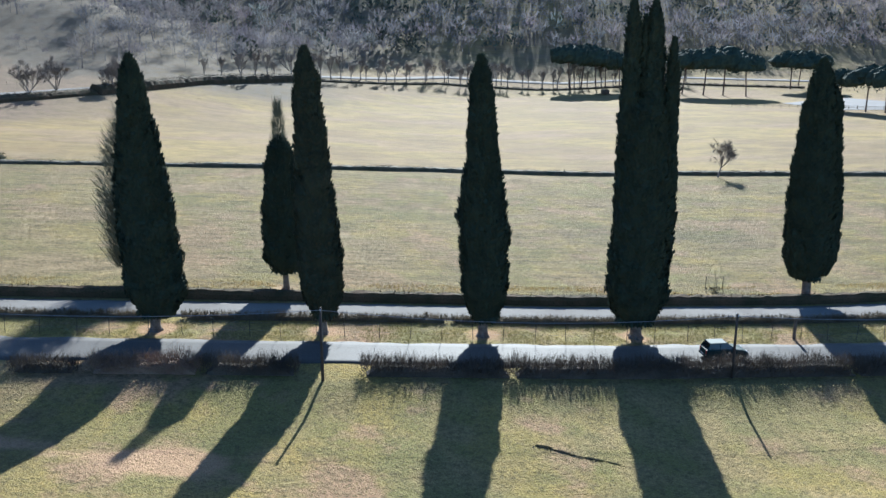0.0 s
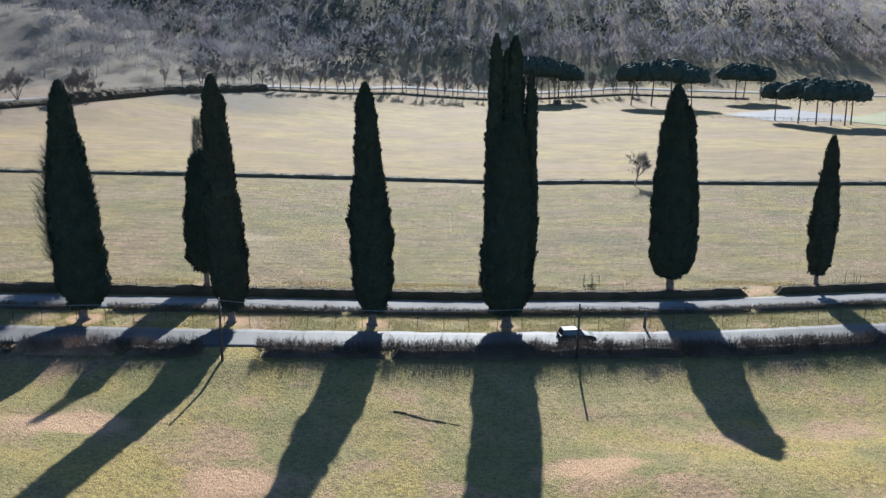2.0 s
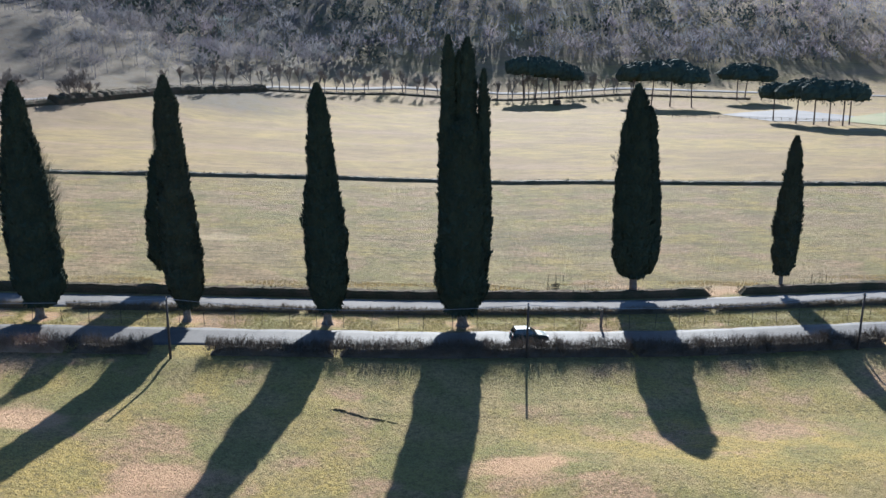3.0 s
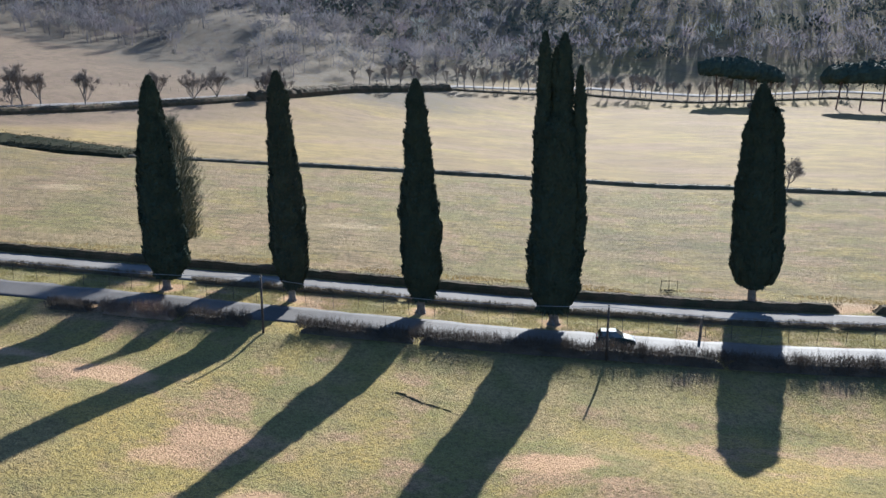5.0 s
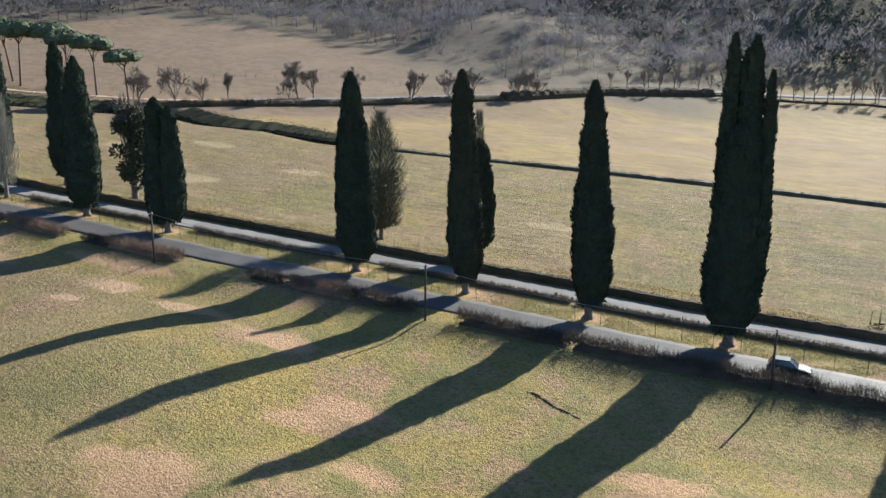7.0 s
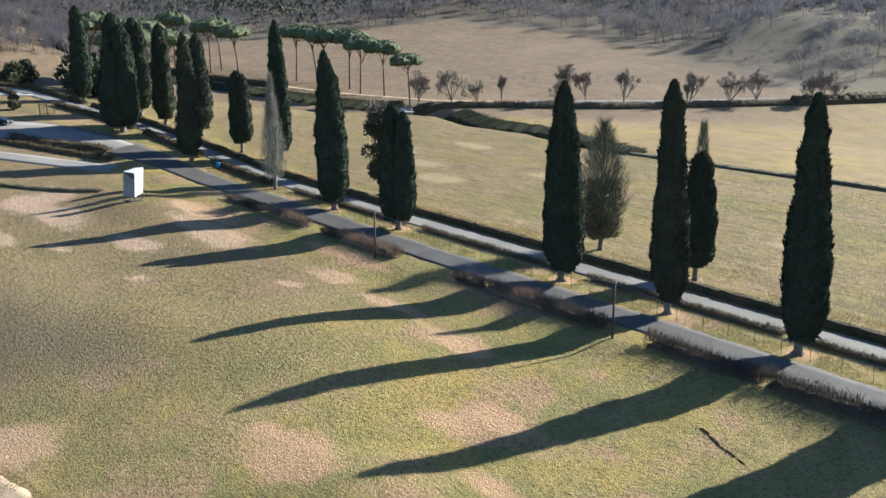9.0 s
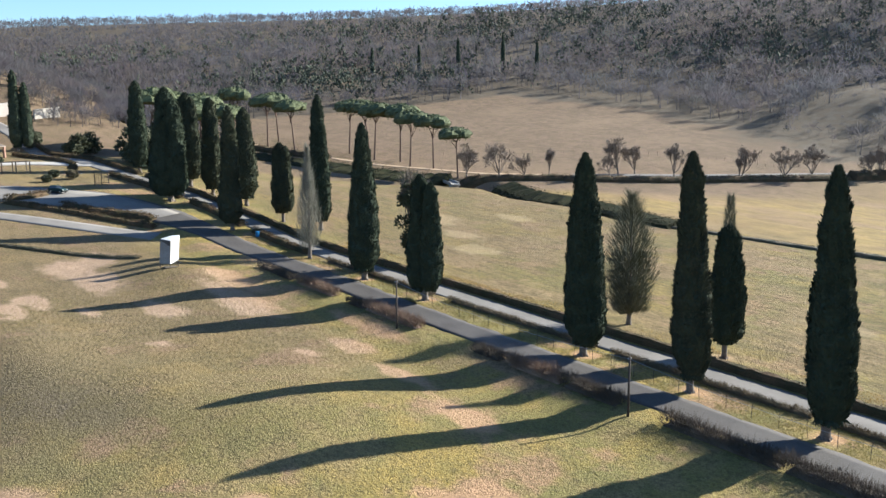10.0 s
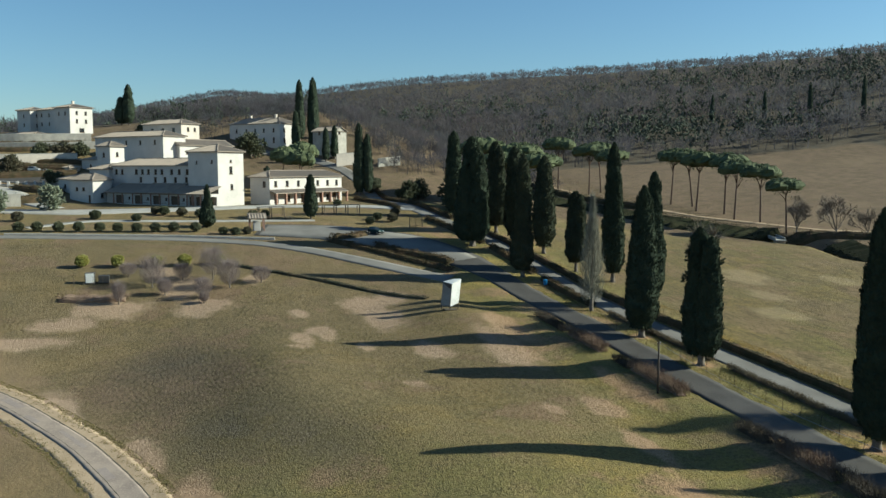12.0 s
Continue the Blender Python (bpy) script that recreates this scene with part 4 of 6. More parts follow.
def umbrella_pine(x, y, h, r, seed, group, deep=1.6, clumps=60, mat=None):
    rng = np.random.default_rng(seed + 1300)
    tree = base("umbrella_pine", on_ground(x, y), "umbrella pine with a flat green crown on bare limbs", "pine", group)
    g = Geo()
    lean = rng.normal(size=2) * 0.05 * h
    fork = h * rng.uniform(0.58, 0.7)
    tube(g, [(0, 0, -0.5), (0, 0, 0.2), (lean[0] * 0.3, lean[1] * 0.3, fork * 0.5), (lean[0] * 0.6, lean[1] * 0.6, fork)], [0.026 * h, 0.018 * h, 0.015 * h, 0.013 * h], 8)
    part("trunk", g, BARK_PINE, tree, "tall bare reddish trunk", True)
    for k in range(6):
        a = k * 1.05 + rng.random()
        q = r * rng.uniform(0.25, 0.72)
        tip = np.array([lean[0] + q * math.cos(a), lean[1] + q * math.sin(a), h * rng.uniform(0.80, 0.87)])
        s = np.array([lean[0] * 0.6, lean[1] * 0.6, fork * rng.uniform(0.8, 1.0)])
        m1, m2 = s * (0.78, 0.78, 0.66) + tip * (0.22, 0.22, 0.34), s * (0.42, 0.42, 0.33) + tip * (0.58, 0.58, 0.67)
        part("limb", tube(Geo(), [s, m1 + rng.normal(size=3) * 0.01 * h, m2 + rng.normal(size=3) * 0.012 * h, tip], [0.009 * h, 0.0065 * h, 0.005 * h, 0.003 * h], 5), BARK_PINE, tree, "", True)
    # the crown: overlapping cushions of needles, domed above and ragged below
    g = Geo()
    thick = 0.075 * deep * h
    for k in range(11):
        a, q = k * 2.4 + seed, 0.0 if k == 0 else r * 0.62 * math.sqrt(k / 10)
        cr, up = r * rng.uniform(0.42, 0.56), thick * rng.uniform(0.85, 1.0)
        c = np.array([lean[0] + q * math.cos(a), lean[1] + q * math.sin(a), h - up - thick * 0.9 * (q / r) ** 2 - rng.uniform(0, 0.15) * thick])
        t, w = np.meshgrid(np.linspace(-0.5, 1, 6) * np.pi / 2, np.arange(10) * 0.2 * np.pi, indexing="ij")
        v = np.stack([np.cos(t) * np.cos(w) * cr, np.cos(t) * np.sin(w) * cr, np.where(t > 0, np.sin(t), np.sin(t) * 0.7) * up], -1) * (1 + 0.1 * rng.normal(size=(6, 10, 1))) + c
        i, j = np.meshgrid(np.arange(5), np.arange(10), indexing="ij")
        m = (j + 1) % 10
        g.add(v.reshape(-1, 3), np.stack([i * 10 + j, i * 10 + m, (i + 1) * 10 + m, (i + 1) * 10 + j], -1).reshape(-1, 4))
        n = clumps
        d = rng.normal(size=(n, 3)) * (1, 1, 0.8) + (0, 0, 0.45)
        d /= np.linalg.norm(d, axis=1, keepdims=True)
        spindles(g, c + d * (cr, cr, up) * rng.uniform(0.8, 1.0, (n, 1)), d + (0, 0, 0.35) + rng.normal(size=(n, 3)) * 0.3, rng.uniform(0.14, 0.30, n) * cr, 0.05 * cr, rng)
    part("crown", g, mat or PINE, tree, "flat dense needle crown")
    return tree


for k, (x, y, h, r) in enumerate([(-172, 97, 15, 4.4), (-188, 101, 17, 5), (-196, 98, 18, 5), (-205, 101, 19, 5.5), (-214, 97, 19, 5.2), (-222, 101, 19, 5), (-230, 98, 19, 5),
                                  (-250, 88, 18, 5), (-262, 84, 19, 5.5), (-268, 92, 19, 5.2), (-280, 80, 20, 5.5), (-220, 34, 17, 6), (-212, 42, 18, 6), (-232, 44, 20, 6.5), (-205, 28, 17, 6), (-240, 30, 20, 6.5)]):
    umbrella_pine(x, y, h, r * 1.18, k, "umbrella pines by the stream", 1.85, 44)
for k, (x, y, h, r) in enumerate([(121, 292, 19.5, 9), (129, 288, 20.5, 10), (137, 286, 20.5, 10), (145, 281, 18.5, 8.5), (177, 304, 17, 8.5), (183, 308, 17, 8.5), (189, 303, 16, 7.5), (151, 220, 14.5, 6), (154, 209, 16, 7.5), (158, 204, 16.5, 8),
                                  (162, 201, 16, 7.5), (166, 199, 16, 7.5), (171, 203, 15.5, 7), (76, 312, 20, 7.5), (82, 314, 19.5, 7.5), (88, 311, 19, 7.5), (93, 313, 17.5, 7), (99, 311, 15.5, 5.5)]):
    umbrella_pine(x, y, h, r, 40 + k, "umbrella pines beyond the meadow", 3.3, 46, PINE_BACKLIT)
for k, (x, y, h) in enumerate([(-261, -27.5, 12.5), (-257, -22.5, 12), (-265, -20.5, 13)]):
    umbrella_pine(x, y, h, 5.0, 70 + k, "pines by the villa", 3.0, 44)
rngb = np.random.default_rng(77)
for k in range(16):
    t = float(np.clip(k / 15 + rngb.normal() * 0.03, 0, 1))
    x, y = -178 + 92 * t + rngb.normal() * 2, 99 + 108 * t ** 1.15 + rngb.normal() * 2
    bare_tree(x, y, rngb.uniform(6, 13), rngb.uniform(0.26, 0.4), rngb.uniform(0.2, 0.4), 3, 20 + k, "small leafless tree forking low on the field's edge", fork=0.1, stems=5)
for k in range(56):
    x = -72 + k * 3.8 + rngb.normal() * 1.5
    y = float(np.interp(x, [-75, -41, 17, 70, 129, 180], [238, 276, 309, 313, 326, 318])) + rngb.normal() * 3
    bare_tree(x, y, rngb.uniform(8, 13), 0.24, 0.35, 2, 60 + k, "slim leafless tree at the foot of the woods", "bare trees along the country road")


# ---- hedges and brush ----
def hedge(pts, width, h, mat, label, seed, per=90, leafy=0.5, name="hedge", group="roadside hedges", ragged=0.25, core=True, coarse=1.0, fine=1.0, top=0.86, end=1.0):
    """A run of hedge: a lumpy core under twigs and leaf sprays."""
    rng = np.random.default_rng(seed + 2000)
    q = smooth_line(pts, 0.8)
    o = q[0].copy()
    z0 = float(height(*o))
    thing = base(name, pose(o[0], o[1], z0), label, "hedge", group)
    way = np.gradient(q, axis=0)
    way /= np.linalg.norm(way, axis=1, keepdims=True)
    side = np.stack([-way[:, 1], way[:, 0]], 1)
    n = len(q)
    lump = np.array([noise.noise(Vector((k * 0.35, seed, 0))) for k in range(n)])
    ring = np.array([(-0.5, -0.15), (-0.46, 0.5), (-0.28, 0.82), (0.28, 0.82), (0.46, 0.5), (0.5, -0.15)])
    hh = h * (top + 0.5 * ragged * lump)
    grow = np.linspace(1, end, n)
    hh = hh * grow
    hh[0] = hh[-1] = 0.1
    x = q[:, None] + side[:, None] * (ring[None, :, :1] * width * (0.85 if top > 0.6 else 0.55))
    z = height(x[..., 0], x[..., 1]) + ring[None, :, 1] * hh[:, None] + rng.normal(size=x.shape[:2]) * 0.05
    shell = np.concatenate([x, z[..., None]], -1) - (o[0], o[1], z0)
    piece = max(6, int(n / max(1, round(n / 9))))
    for s in range(0, n - 1, piece):
        t = n if s + 2 * piece > n - 1 else s + piece + 1
        g = Geo()
        if core:
            i, j = np.meshgrid(np.arange(t - s - 1), np.arange(5), indexing="ij")
            g.add(shell[s:t].reshape(-1, 3), np.stack([i * 6 + j, i * 6 + j + 1, (i + 1) * 6 + j + 1, (i + 1) * 6 + j], -1).reshape(-1, 4))
        m = int(per * (t - s) * 0.8)
        k = rng.integers(s, t, m)
        off, up = rng.uniform(-0.5, 0.5, m), rng.uniform(0.1, 1.0, m) ** 0.7
        p = q[k] + side[k] * (off * width * (1 - 0.3 * up))[:, None] + way[k] * rng.uniform(-0.4, 0.4, (m, 1))
        p = np.stack([p[:, 0], p[:, 1], height(p[:, 0], p[:, 1]) + up * h * grow[k] * (0.8 + ragged * lump[k])], -1) - (o[0], o[1], z0)
        d = np.stack([side[k, 0] * off, side[k, 1] * off, np.full(m, 0.6)], -1) + rng.normal(size=(m, 3)) * 0.35
        c = int(m * leafy)
        spindles(g, p[:c], d[:c], rng.uniform(0.15, 0.4, c) * coarse * fine, rng.uniform(0.04, 0.10, c) * coarse * fine, rng)
        blades(g, p[c:] - (0, 0, 0.15), d[c:] + (0, 0, 0.4), rng.uniform(0.35, 0.9, m - c) * min(1.3, h), 0.03 * coarse * fine, rng)
        part("shrub", g, mat, thing)
        if t == n:
            break
    return thing


for k, (a, b) in enumerate([(95, 44), (42, 16), (15.5, -12.8), (-13.4, -24.5), (-30, -36.5), (-37.2, -44.5), (-46, -50), (-60.5, -71), (-71.6, -75), (-79, -88), (-90, -99)]):
    hedge([(x, -9.0) for x in np.linspace(a, b, 6)], 2.1, (1.5, 1.65, 1.65, 1.4, 1.5, 1.55, 1.1, 1.4, 1.0, 1.3, 1.0)[k], TWIG_RED if k in (5, 7, 9) else HEDGE_TWIG,
          "dry twiggy brownish hedge along the avenue" if k > 2 else "scruffy leafless winter hedge along the avenue", k, 350, 0.06, fine=1.02, top=0.58, ragged=0.35)
for k, (a, b) in enumerate([(95, 35.6), (31.8, -21), (-19.2, -71), (-69.2, -123), (-121.2, -178)]):
    y0, y1 = np.interp([a, b], [-178, -115, -60, 0], [4.6, 8.6, 9.0, 9.9])
    hedge([(x, y) for x, y in zip(np.linspace(a, b, 8), np.linspace(y0, y1, 8))], 1.4, 1.15, HEDGE, "low dark clipped hedge along the lane", 20 + k, 75, 0.85, ragged=0.07, fine=0.55, top=0.95)
for k, (a, b) in enumerate([(80, 30), (29, -16), (-17, -40), (-43, -68), (-72, -98)]):
    y0, y1 = np.interp([a, b], [-115, -60, 0], [2.3, 2.9, 3.8])
    hedge([(x, y) for x, y in zip(np.linspace(a, b, 8), np.linspace(y0, y1, 8))], 0.75, 0.78, VERGE_TWIG, "thin dry brownish hedge on the verge", 30 + k, 260, 0.05, ragged=0.3, fine=1.0, top=0.55)
for k, (a, b) in enumerate([(-104, -122), (-126, -146), (-150, -180)]):
    y0, y1 = np.interp([a, b], [-180, -150, -115, -100], [-2.8, 0.8, 2.4, 2.6])
    hedge([(a, y0), ((a + b) / 2, (y0 + y1) / 2), (b, y1)], 1.7, 1.25, HEDGE, "low dark clipped hedge between the lanes", 36 + k, 90, 0.7)
hedge([(-180, 4.0), (-200, 2.2), (-222, 1.5), (-250, 1.0)], 1.6, 1.3, HEDGE, "dark clipped hedge beside the climbing lane", 40, 70, 0.8)
hedge([(-196, -5.5), (-218, -7.0), (-240, -8)], 1.4, 1.2, HEDGE, "dark clipped hedge beside the climbing lane", 41, 60, 0.8)
hedge([(x, y + 1.0) for x, y in DITCH[:7]], 12.0, 5.0, DARKBRUSH, "dark brush along the stream bank", 50, 95, 0.6, "stream_brush", "field brush", 0.5, True, 1.25)
hedge([(x, y + 1.6) for x, y in DITCH[7:]], 9.0, 4.5, DARKBRUSH, "dark bramble thicket on the stream bank", 52, 100, 0.7, "stream_brush", "field brush", 0.35, True, 1.0, end=0.3)
for k in range(7):
    xs = np.linspace(-87.5 + 34 * k, -84.5 + 34 * (k + 1), 8)
    ys = np.interp(xs, [-86, -60, -44, -8, 37, 89, 150], [83, 87, 89.5, 94, 91, 83, 76])
    hedge(list(zip(xs, ys)), 2.2, 0.95 if k else 0.7, BRAMBLE, "low dark brambles along the field ditch", 60 + k, 60, 0.3, "bramble_hedge", "field brush", 0.3, True, 0.8)
for k, (pts, w, h) in enumerate([([(-168, 93), (-158, 106), (-148, 118)], 4, 2.0), ([(-148, 117), (-128, 141), (-97, 190)], 4.5, 1.8),
                                 ([(-97, 190), (-73, 233), (-40, 272)], 6, 3.2), ([(-40, 272), (17, 305), (70, 308), (128, 320), (185, 306)], 2.5, 0.9), ([(-300, 62), (-262, 70), (-225, 86)], 5, 2.5)]):
    hedge(pts, w, h * (0.6 if w > 10 else 1.0), HEDGE, "tangled dark winter brush by the country road", 70 + k, 55, 0.25, "roadside_brush", "field brush", 0.5, True, 1.2)


# ---- far woods ----
def far_woods():
    """Winter woods: every bare tree a rounded haze of fine twigs over its stem, every evergreen a crown of leaf sprays."""
    rng = np.random.default_rng(4242)
    n = 86000
    x, y = rng.uniform(-1250, 680, n), rng.uniform(-520, 1150, n)
    # scrub on the slope behind the villa, thicker than the woods
    extra = 1500
    x, y = np.concatenate([x, rng.uniform(-425, -268, extra)]), np.concatenate([y, rng.uniform(-64, 80, extra)])
    n += extra
    keep = (y > wood_edge(x) + 3) & ((y - x) * 0.7071 < 1000) & (y < 980)
    scrub = ((x > -425) & (x < -312) & (y > -64) & (y < 22) & (np.hypot(x + 314, y + 22) > 24) & (rng.random(n) < 0.6)) | (x > -420) & (x < -268) & (y > 12) & (y < 76) & (rng.random(n) < 0.9)
    clear = np.array([noise.noise(Vector((a * 0.012, b * 0.012, 7))) for a, b in zip(x, y)])
    keep &= clear > -0.55
    # the bare spur above the brown field, and the open slope beside it
    keep &= ~((np.abs(x + 130 + 0.09 * (y - 240)) < 12) & (y < 312) & (rng.random(n) < 0.4))
    keep &= ~((np.abs(x + 90) < 28) & (y < 305) & (rng.random(n) < 0.25))
    far = np.hypot(x - 10, y + 75)
    keep &= rng.random(n) < np.clip(620 / far, 0.36, 1.0)
    keep |= scrub
    x, y, clear, far = x[keep], y[keep], clear[keep], far[keep]
    n = len(x)
    z = height(x, y)
    h = rng.triangular(5.5, 9.5, 14.5, n) * (1 + 0.2 * clear) * np.where((y < 80) & (x > -430), 0.6, 1.0)
    kindmap = np.array([noise.noise(Vector((a * 0.006, b * 0.006, 40))) for a, b in zip(x, y)])
    green = rng.random(n) < np.where((y < 330) & (x < 30) & (x > -330), 0.02, np.clip(0.04 + 1.1 * kindmap, 0.01, 0.45) + 0.6 * hump(x, y, 5, 400, 60, 55) + 0.55 * hump(x, y, 195, 435, 70, 40) + 0.5 * hump(x, y, -370, 185, 45, 40) + 0.35 * hump(x, y, -470, 400, 170, 130))
    green &= far < 780
    # trees painted paler to the east and darker to the west, for haze
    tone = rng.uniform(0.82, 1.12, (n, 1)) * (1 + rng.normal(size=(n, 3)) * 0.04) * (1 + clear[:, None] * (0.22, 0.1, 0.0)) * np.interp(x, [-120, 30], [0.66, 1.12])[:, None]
    foot = np.stack([x, y, z], -1)
    # low scrub on the bare spur
    h = np.where((np.abs(x + 130 + 0.09 * (y - 240)) < 12) & (y < 312), 0.36 * h, h)
    g, e = Geo(), Geo()
    for lo, hi, m, wide, q in ((0, 430, 110, 0.015, 26), (430, 620, 52, 0.024, 16), (620, 820, 26, 0.037, 12), (820, 9000, 11, 0.064, 8)):
        k = np.where((far >= lo) & (far < hi) & ~green)[0]
        # fine twigs standing out all round the dome of the crown
        c, hh = np.repeat(foot[k], m, 0), np.repeat(h[k], m)
        d = rng.normal(size=(len(hh), 3)) * (1, 1, 0.8) + (0, 0, 0.3)
        d /= np.linalg.norm(d, axis=1, keepdims=True)
        p = c + (d * (0.34, 0.34, 0.29) * rng.random((len(hh), 1)) ** 0.4 + (0, 0, 0.55 if lo < 600 else 0.40)) * hh[:, None]
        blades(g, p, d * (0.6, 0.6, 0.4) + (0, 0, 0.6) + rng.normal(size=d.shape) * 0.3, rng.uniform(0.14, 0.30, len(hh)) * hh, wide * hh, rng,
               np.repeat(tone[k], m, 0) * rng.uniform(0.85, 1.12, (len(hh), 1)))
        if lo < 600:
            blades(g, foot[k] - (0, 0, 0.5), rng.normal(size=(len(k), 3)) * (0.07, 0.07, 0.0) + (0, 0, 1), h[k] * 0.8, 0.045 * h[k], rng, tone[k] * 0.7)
        k = np.where((far >= lo) & (far < hi) & green)[0]
        c, hh = np.repeat(foot[k], q, 0), np.repeat(h[k], q) * 1.05
        d = rng.normal(size=(len(hh), 3))
        d /= np.linalg.norm(d, axis=1, keepdims=True)
        up = rng.random(len(hh))
        p = c + np.stack([d[:, 0] * 0.3 * (1.05 - up), d[:, 1] * 0.3 * (1.05 - up), 0.14 + 0.7 * up], -1) * hh[:, None]
        spindles(e, p, d * (0.6, 0.6, 0.3) + (0, 0, 0.6), rng.uniform(0.12, 0.22, len(hh)) * hh, (0.036 + 0.0012 * (26 - q)) * hh, rng, 3, np.repeat(rng.uniform(0.7, 1.25, (len(k), 1)) * (1.0, 1.0, 0.95), q, 0))
    tagged(part("woods", g, WOODS), "leafless grey-brown winter woods on the ridge, tinted with haze", "woods", kind="stuff")
    tagged(part("evergreen_woods", e, WOODS_GREEN), "dark evergreen trees scattered through the winter woods", "woods", kind="stuff")


far_woods()


# ---- the villa's houses ----
def wall_sheet(geo, o, along, out, length, lo, hi, holes, deep=0.28):
    """An outer wall face from lo to hi with openings cut through, and their reveals. holes: u0, v0, u1, v1."""
    o, along, out = np.array(o, float), np.array(along, float), np.array(out, float)
    us = sorted({0.0, length, *[h[0] for h in holes], *[h[2] for h in holes]})
    vs = sorted({lo, hi, *[h[1] for h in holes], *[h[3] for h in holes]})

    def at(u, v, d=0.0):
        return o + along * u + np.array([0, 0, v]) - out * d

    for u0, u1 in zip(us, us[1:]):
        for v0, v1 in zip(vs, vs[1:]):
            if any(h[0] <= u0 and u1 <= h[2] and h[1] <= v0 and v1 <= h[3] for h in holes):
                continue
            geo.add([at(u0, v0), at(u1, v0), at(u1, v1), at(u0, v1)], [[0, 1, 2, 3]])
    for u0, v0, u1, v1 in holes:
        q = [(u0, v0), (u1, v0), (u1, v1), (u0, v1)]
        geo.add([at(*c) for c in q] + [at(*c, deep) for c in q], [[i, (i + 1) % 4, 4 + (i + 1) % 4, 4 + i] for i in range(4)])


FRAMES = {}


def window(parent, m, w, h, kind):
    """A window in its opening: frame with a bar, and its pane behind; doors are boarded."""
    key = (round(w, 2), round(h, 2), kind)
    if key not in FRAMES:
        g = Geo()
        t = 0.09
        for c, s in (((0, 0, t / 2), (0.08, w, t)), ((0, 0, h - t / 2), (0.08, w, t)), ((0, -w / 2 + t / 2, h / 2), (0.08, t, h - 2 * t)), ((0, w / 2 - t / 2, h / 2), (0.08, t, h - 2 * t)), ((0, 0, h / 2), (0.06, 0.05, h - 2 * t))):
            box(g, c, s, 0.01)
        if kind == "window":
            box(g, (0.16, 0, -0.05), (0.36, w + 0.24, 0.10), 0.02)
        p = box(Geo(), (-0.05, 0, h / 2), (0.02, w - 0.1, h - 0.1), 0.0)
        FRAMES[key] = (g.mesh(kind + "_frame"), p.mesh("pane"))
    frame_me, pane_me = FRAMES[key]
    ob = part(kind, frame_me, SHUTTER if kind == "door" else EAVES, parent)
    ob.matrix_basis = m
    part("pane", pane_me, CLOTHGLASS if kind == "window" else SHUTTER, ob)


def slope(geo, a, b, c, d, ribs=0.62, thick=0.16):
    """One roof slope, eave corners a, b and top corners d, c, with raised rows of tiles running up it."""
    a, b, c, d = (np.array(q, float) for q in (a, b, c, d))
    down = np.array([0, 0, thick])
    geo.add([a, b, c, d, a - down, b - down, c - down, d - down], [[0, 1, 2, 3], [4, 7, 6, 5], [0, 4, 5, 1], [1, 5, 6, 2], [2, 6, 7, 3], [3, 7, 4, 0]])
    along = b - a
    length = np.linalg.norm(along)
    along /= length
    left, right = (d - a) @ along, (b - c) @ along
    up = (d - a) - along * left
    nrm = np.cross(along, up)
    nrm /= np.linalg.norm(nrm)
    nrm *= np.sign(nrm[2]) * 0.15
    for k in range(int(length / ribs)):
        u = (k + 0.5) * ribs
        t = min(1.0, u / left if left > 0.01 else 1.0, (length - u) / right if right > 0.01 else 1.0)
        p, q = a + along * u, a + along * u + up * t
        s = along * ribs * 0.3
        geo.add([p - s, p + nrm, p + s, q - s, q + nrm, q + s], [[0, 1, 4, 3], [1, 2, 5, 4], [0, 2, 1, 1]])


def hip_roof(geo, x0, x1, y0, y1, z, rise, over=0.55, hip=True):
    x0, x1, y0, y1 = x0 - over, x1 + over, y0 - over, y1 + over
    w, l = x1 - x0, y1 - y0
    run = min(w, l) / 2 if hip else 0.0
    if l >= w:
        r0, r1 = (x0 + w / 2, y0 + run, z + rise), (x0 + w / 2, y1 - run, z + rise)
        slope(geo, (x1, y0, z), (x1, y1, z), r1, r0)
        slope(geo, (x0, y1, z), (x0, y0, z), r0, r1)
        if hip:
            slope(geo, (x0, y0, z), (x1, y0, z), r0, r0)
            slope(geo, (x1, y1, z), (x0, y1, z), r1, r1)
    else:
        r0, r1 = (x0 + run, y0 + l / 2, z + rise), (x1 - run, y0 + l / 2, z + rise)
        slope(geo, (x0, y0, z), (x1, y0, z), r1, r0)
        slope(geo, (x1, y1, z), (x0, y1, z), r0, r1)
        if hip:
            slope(geo, (x1, y0, z), (x1, y1, z), r1, r1)
            slope(geo, (x0, y1, z), (x0, y0, z), r0, r0)
    # rounded ridge tiles
    ridges = [(r0, r1)]
    if hip:
        ends = ((x0, y0), (x1, y0), (x1, y1), (x0, y1))
        tops = (r0, r0, r1, r1) if l >= w else (r0, r1, r1, r0)
        ridges += [((x, y, z), t) for (x, y), t in zip(ends, tops)]
    for a, b in ridges:
        if math.dist(a, b) > 0.5:
            tube(geo, [(a[0], a[1], a[2] + 0.06), ((a[0] + b[0]) / 2, (a[1] + b[1]) / 2, (a[2] + b[2]) / 2 + 0.06), (b[0], b[1], b[2] + 0.06)], 0.17, 6)


TURN = 40.0


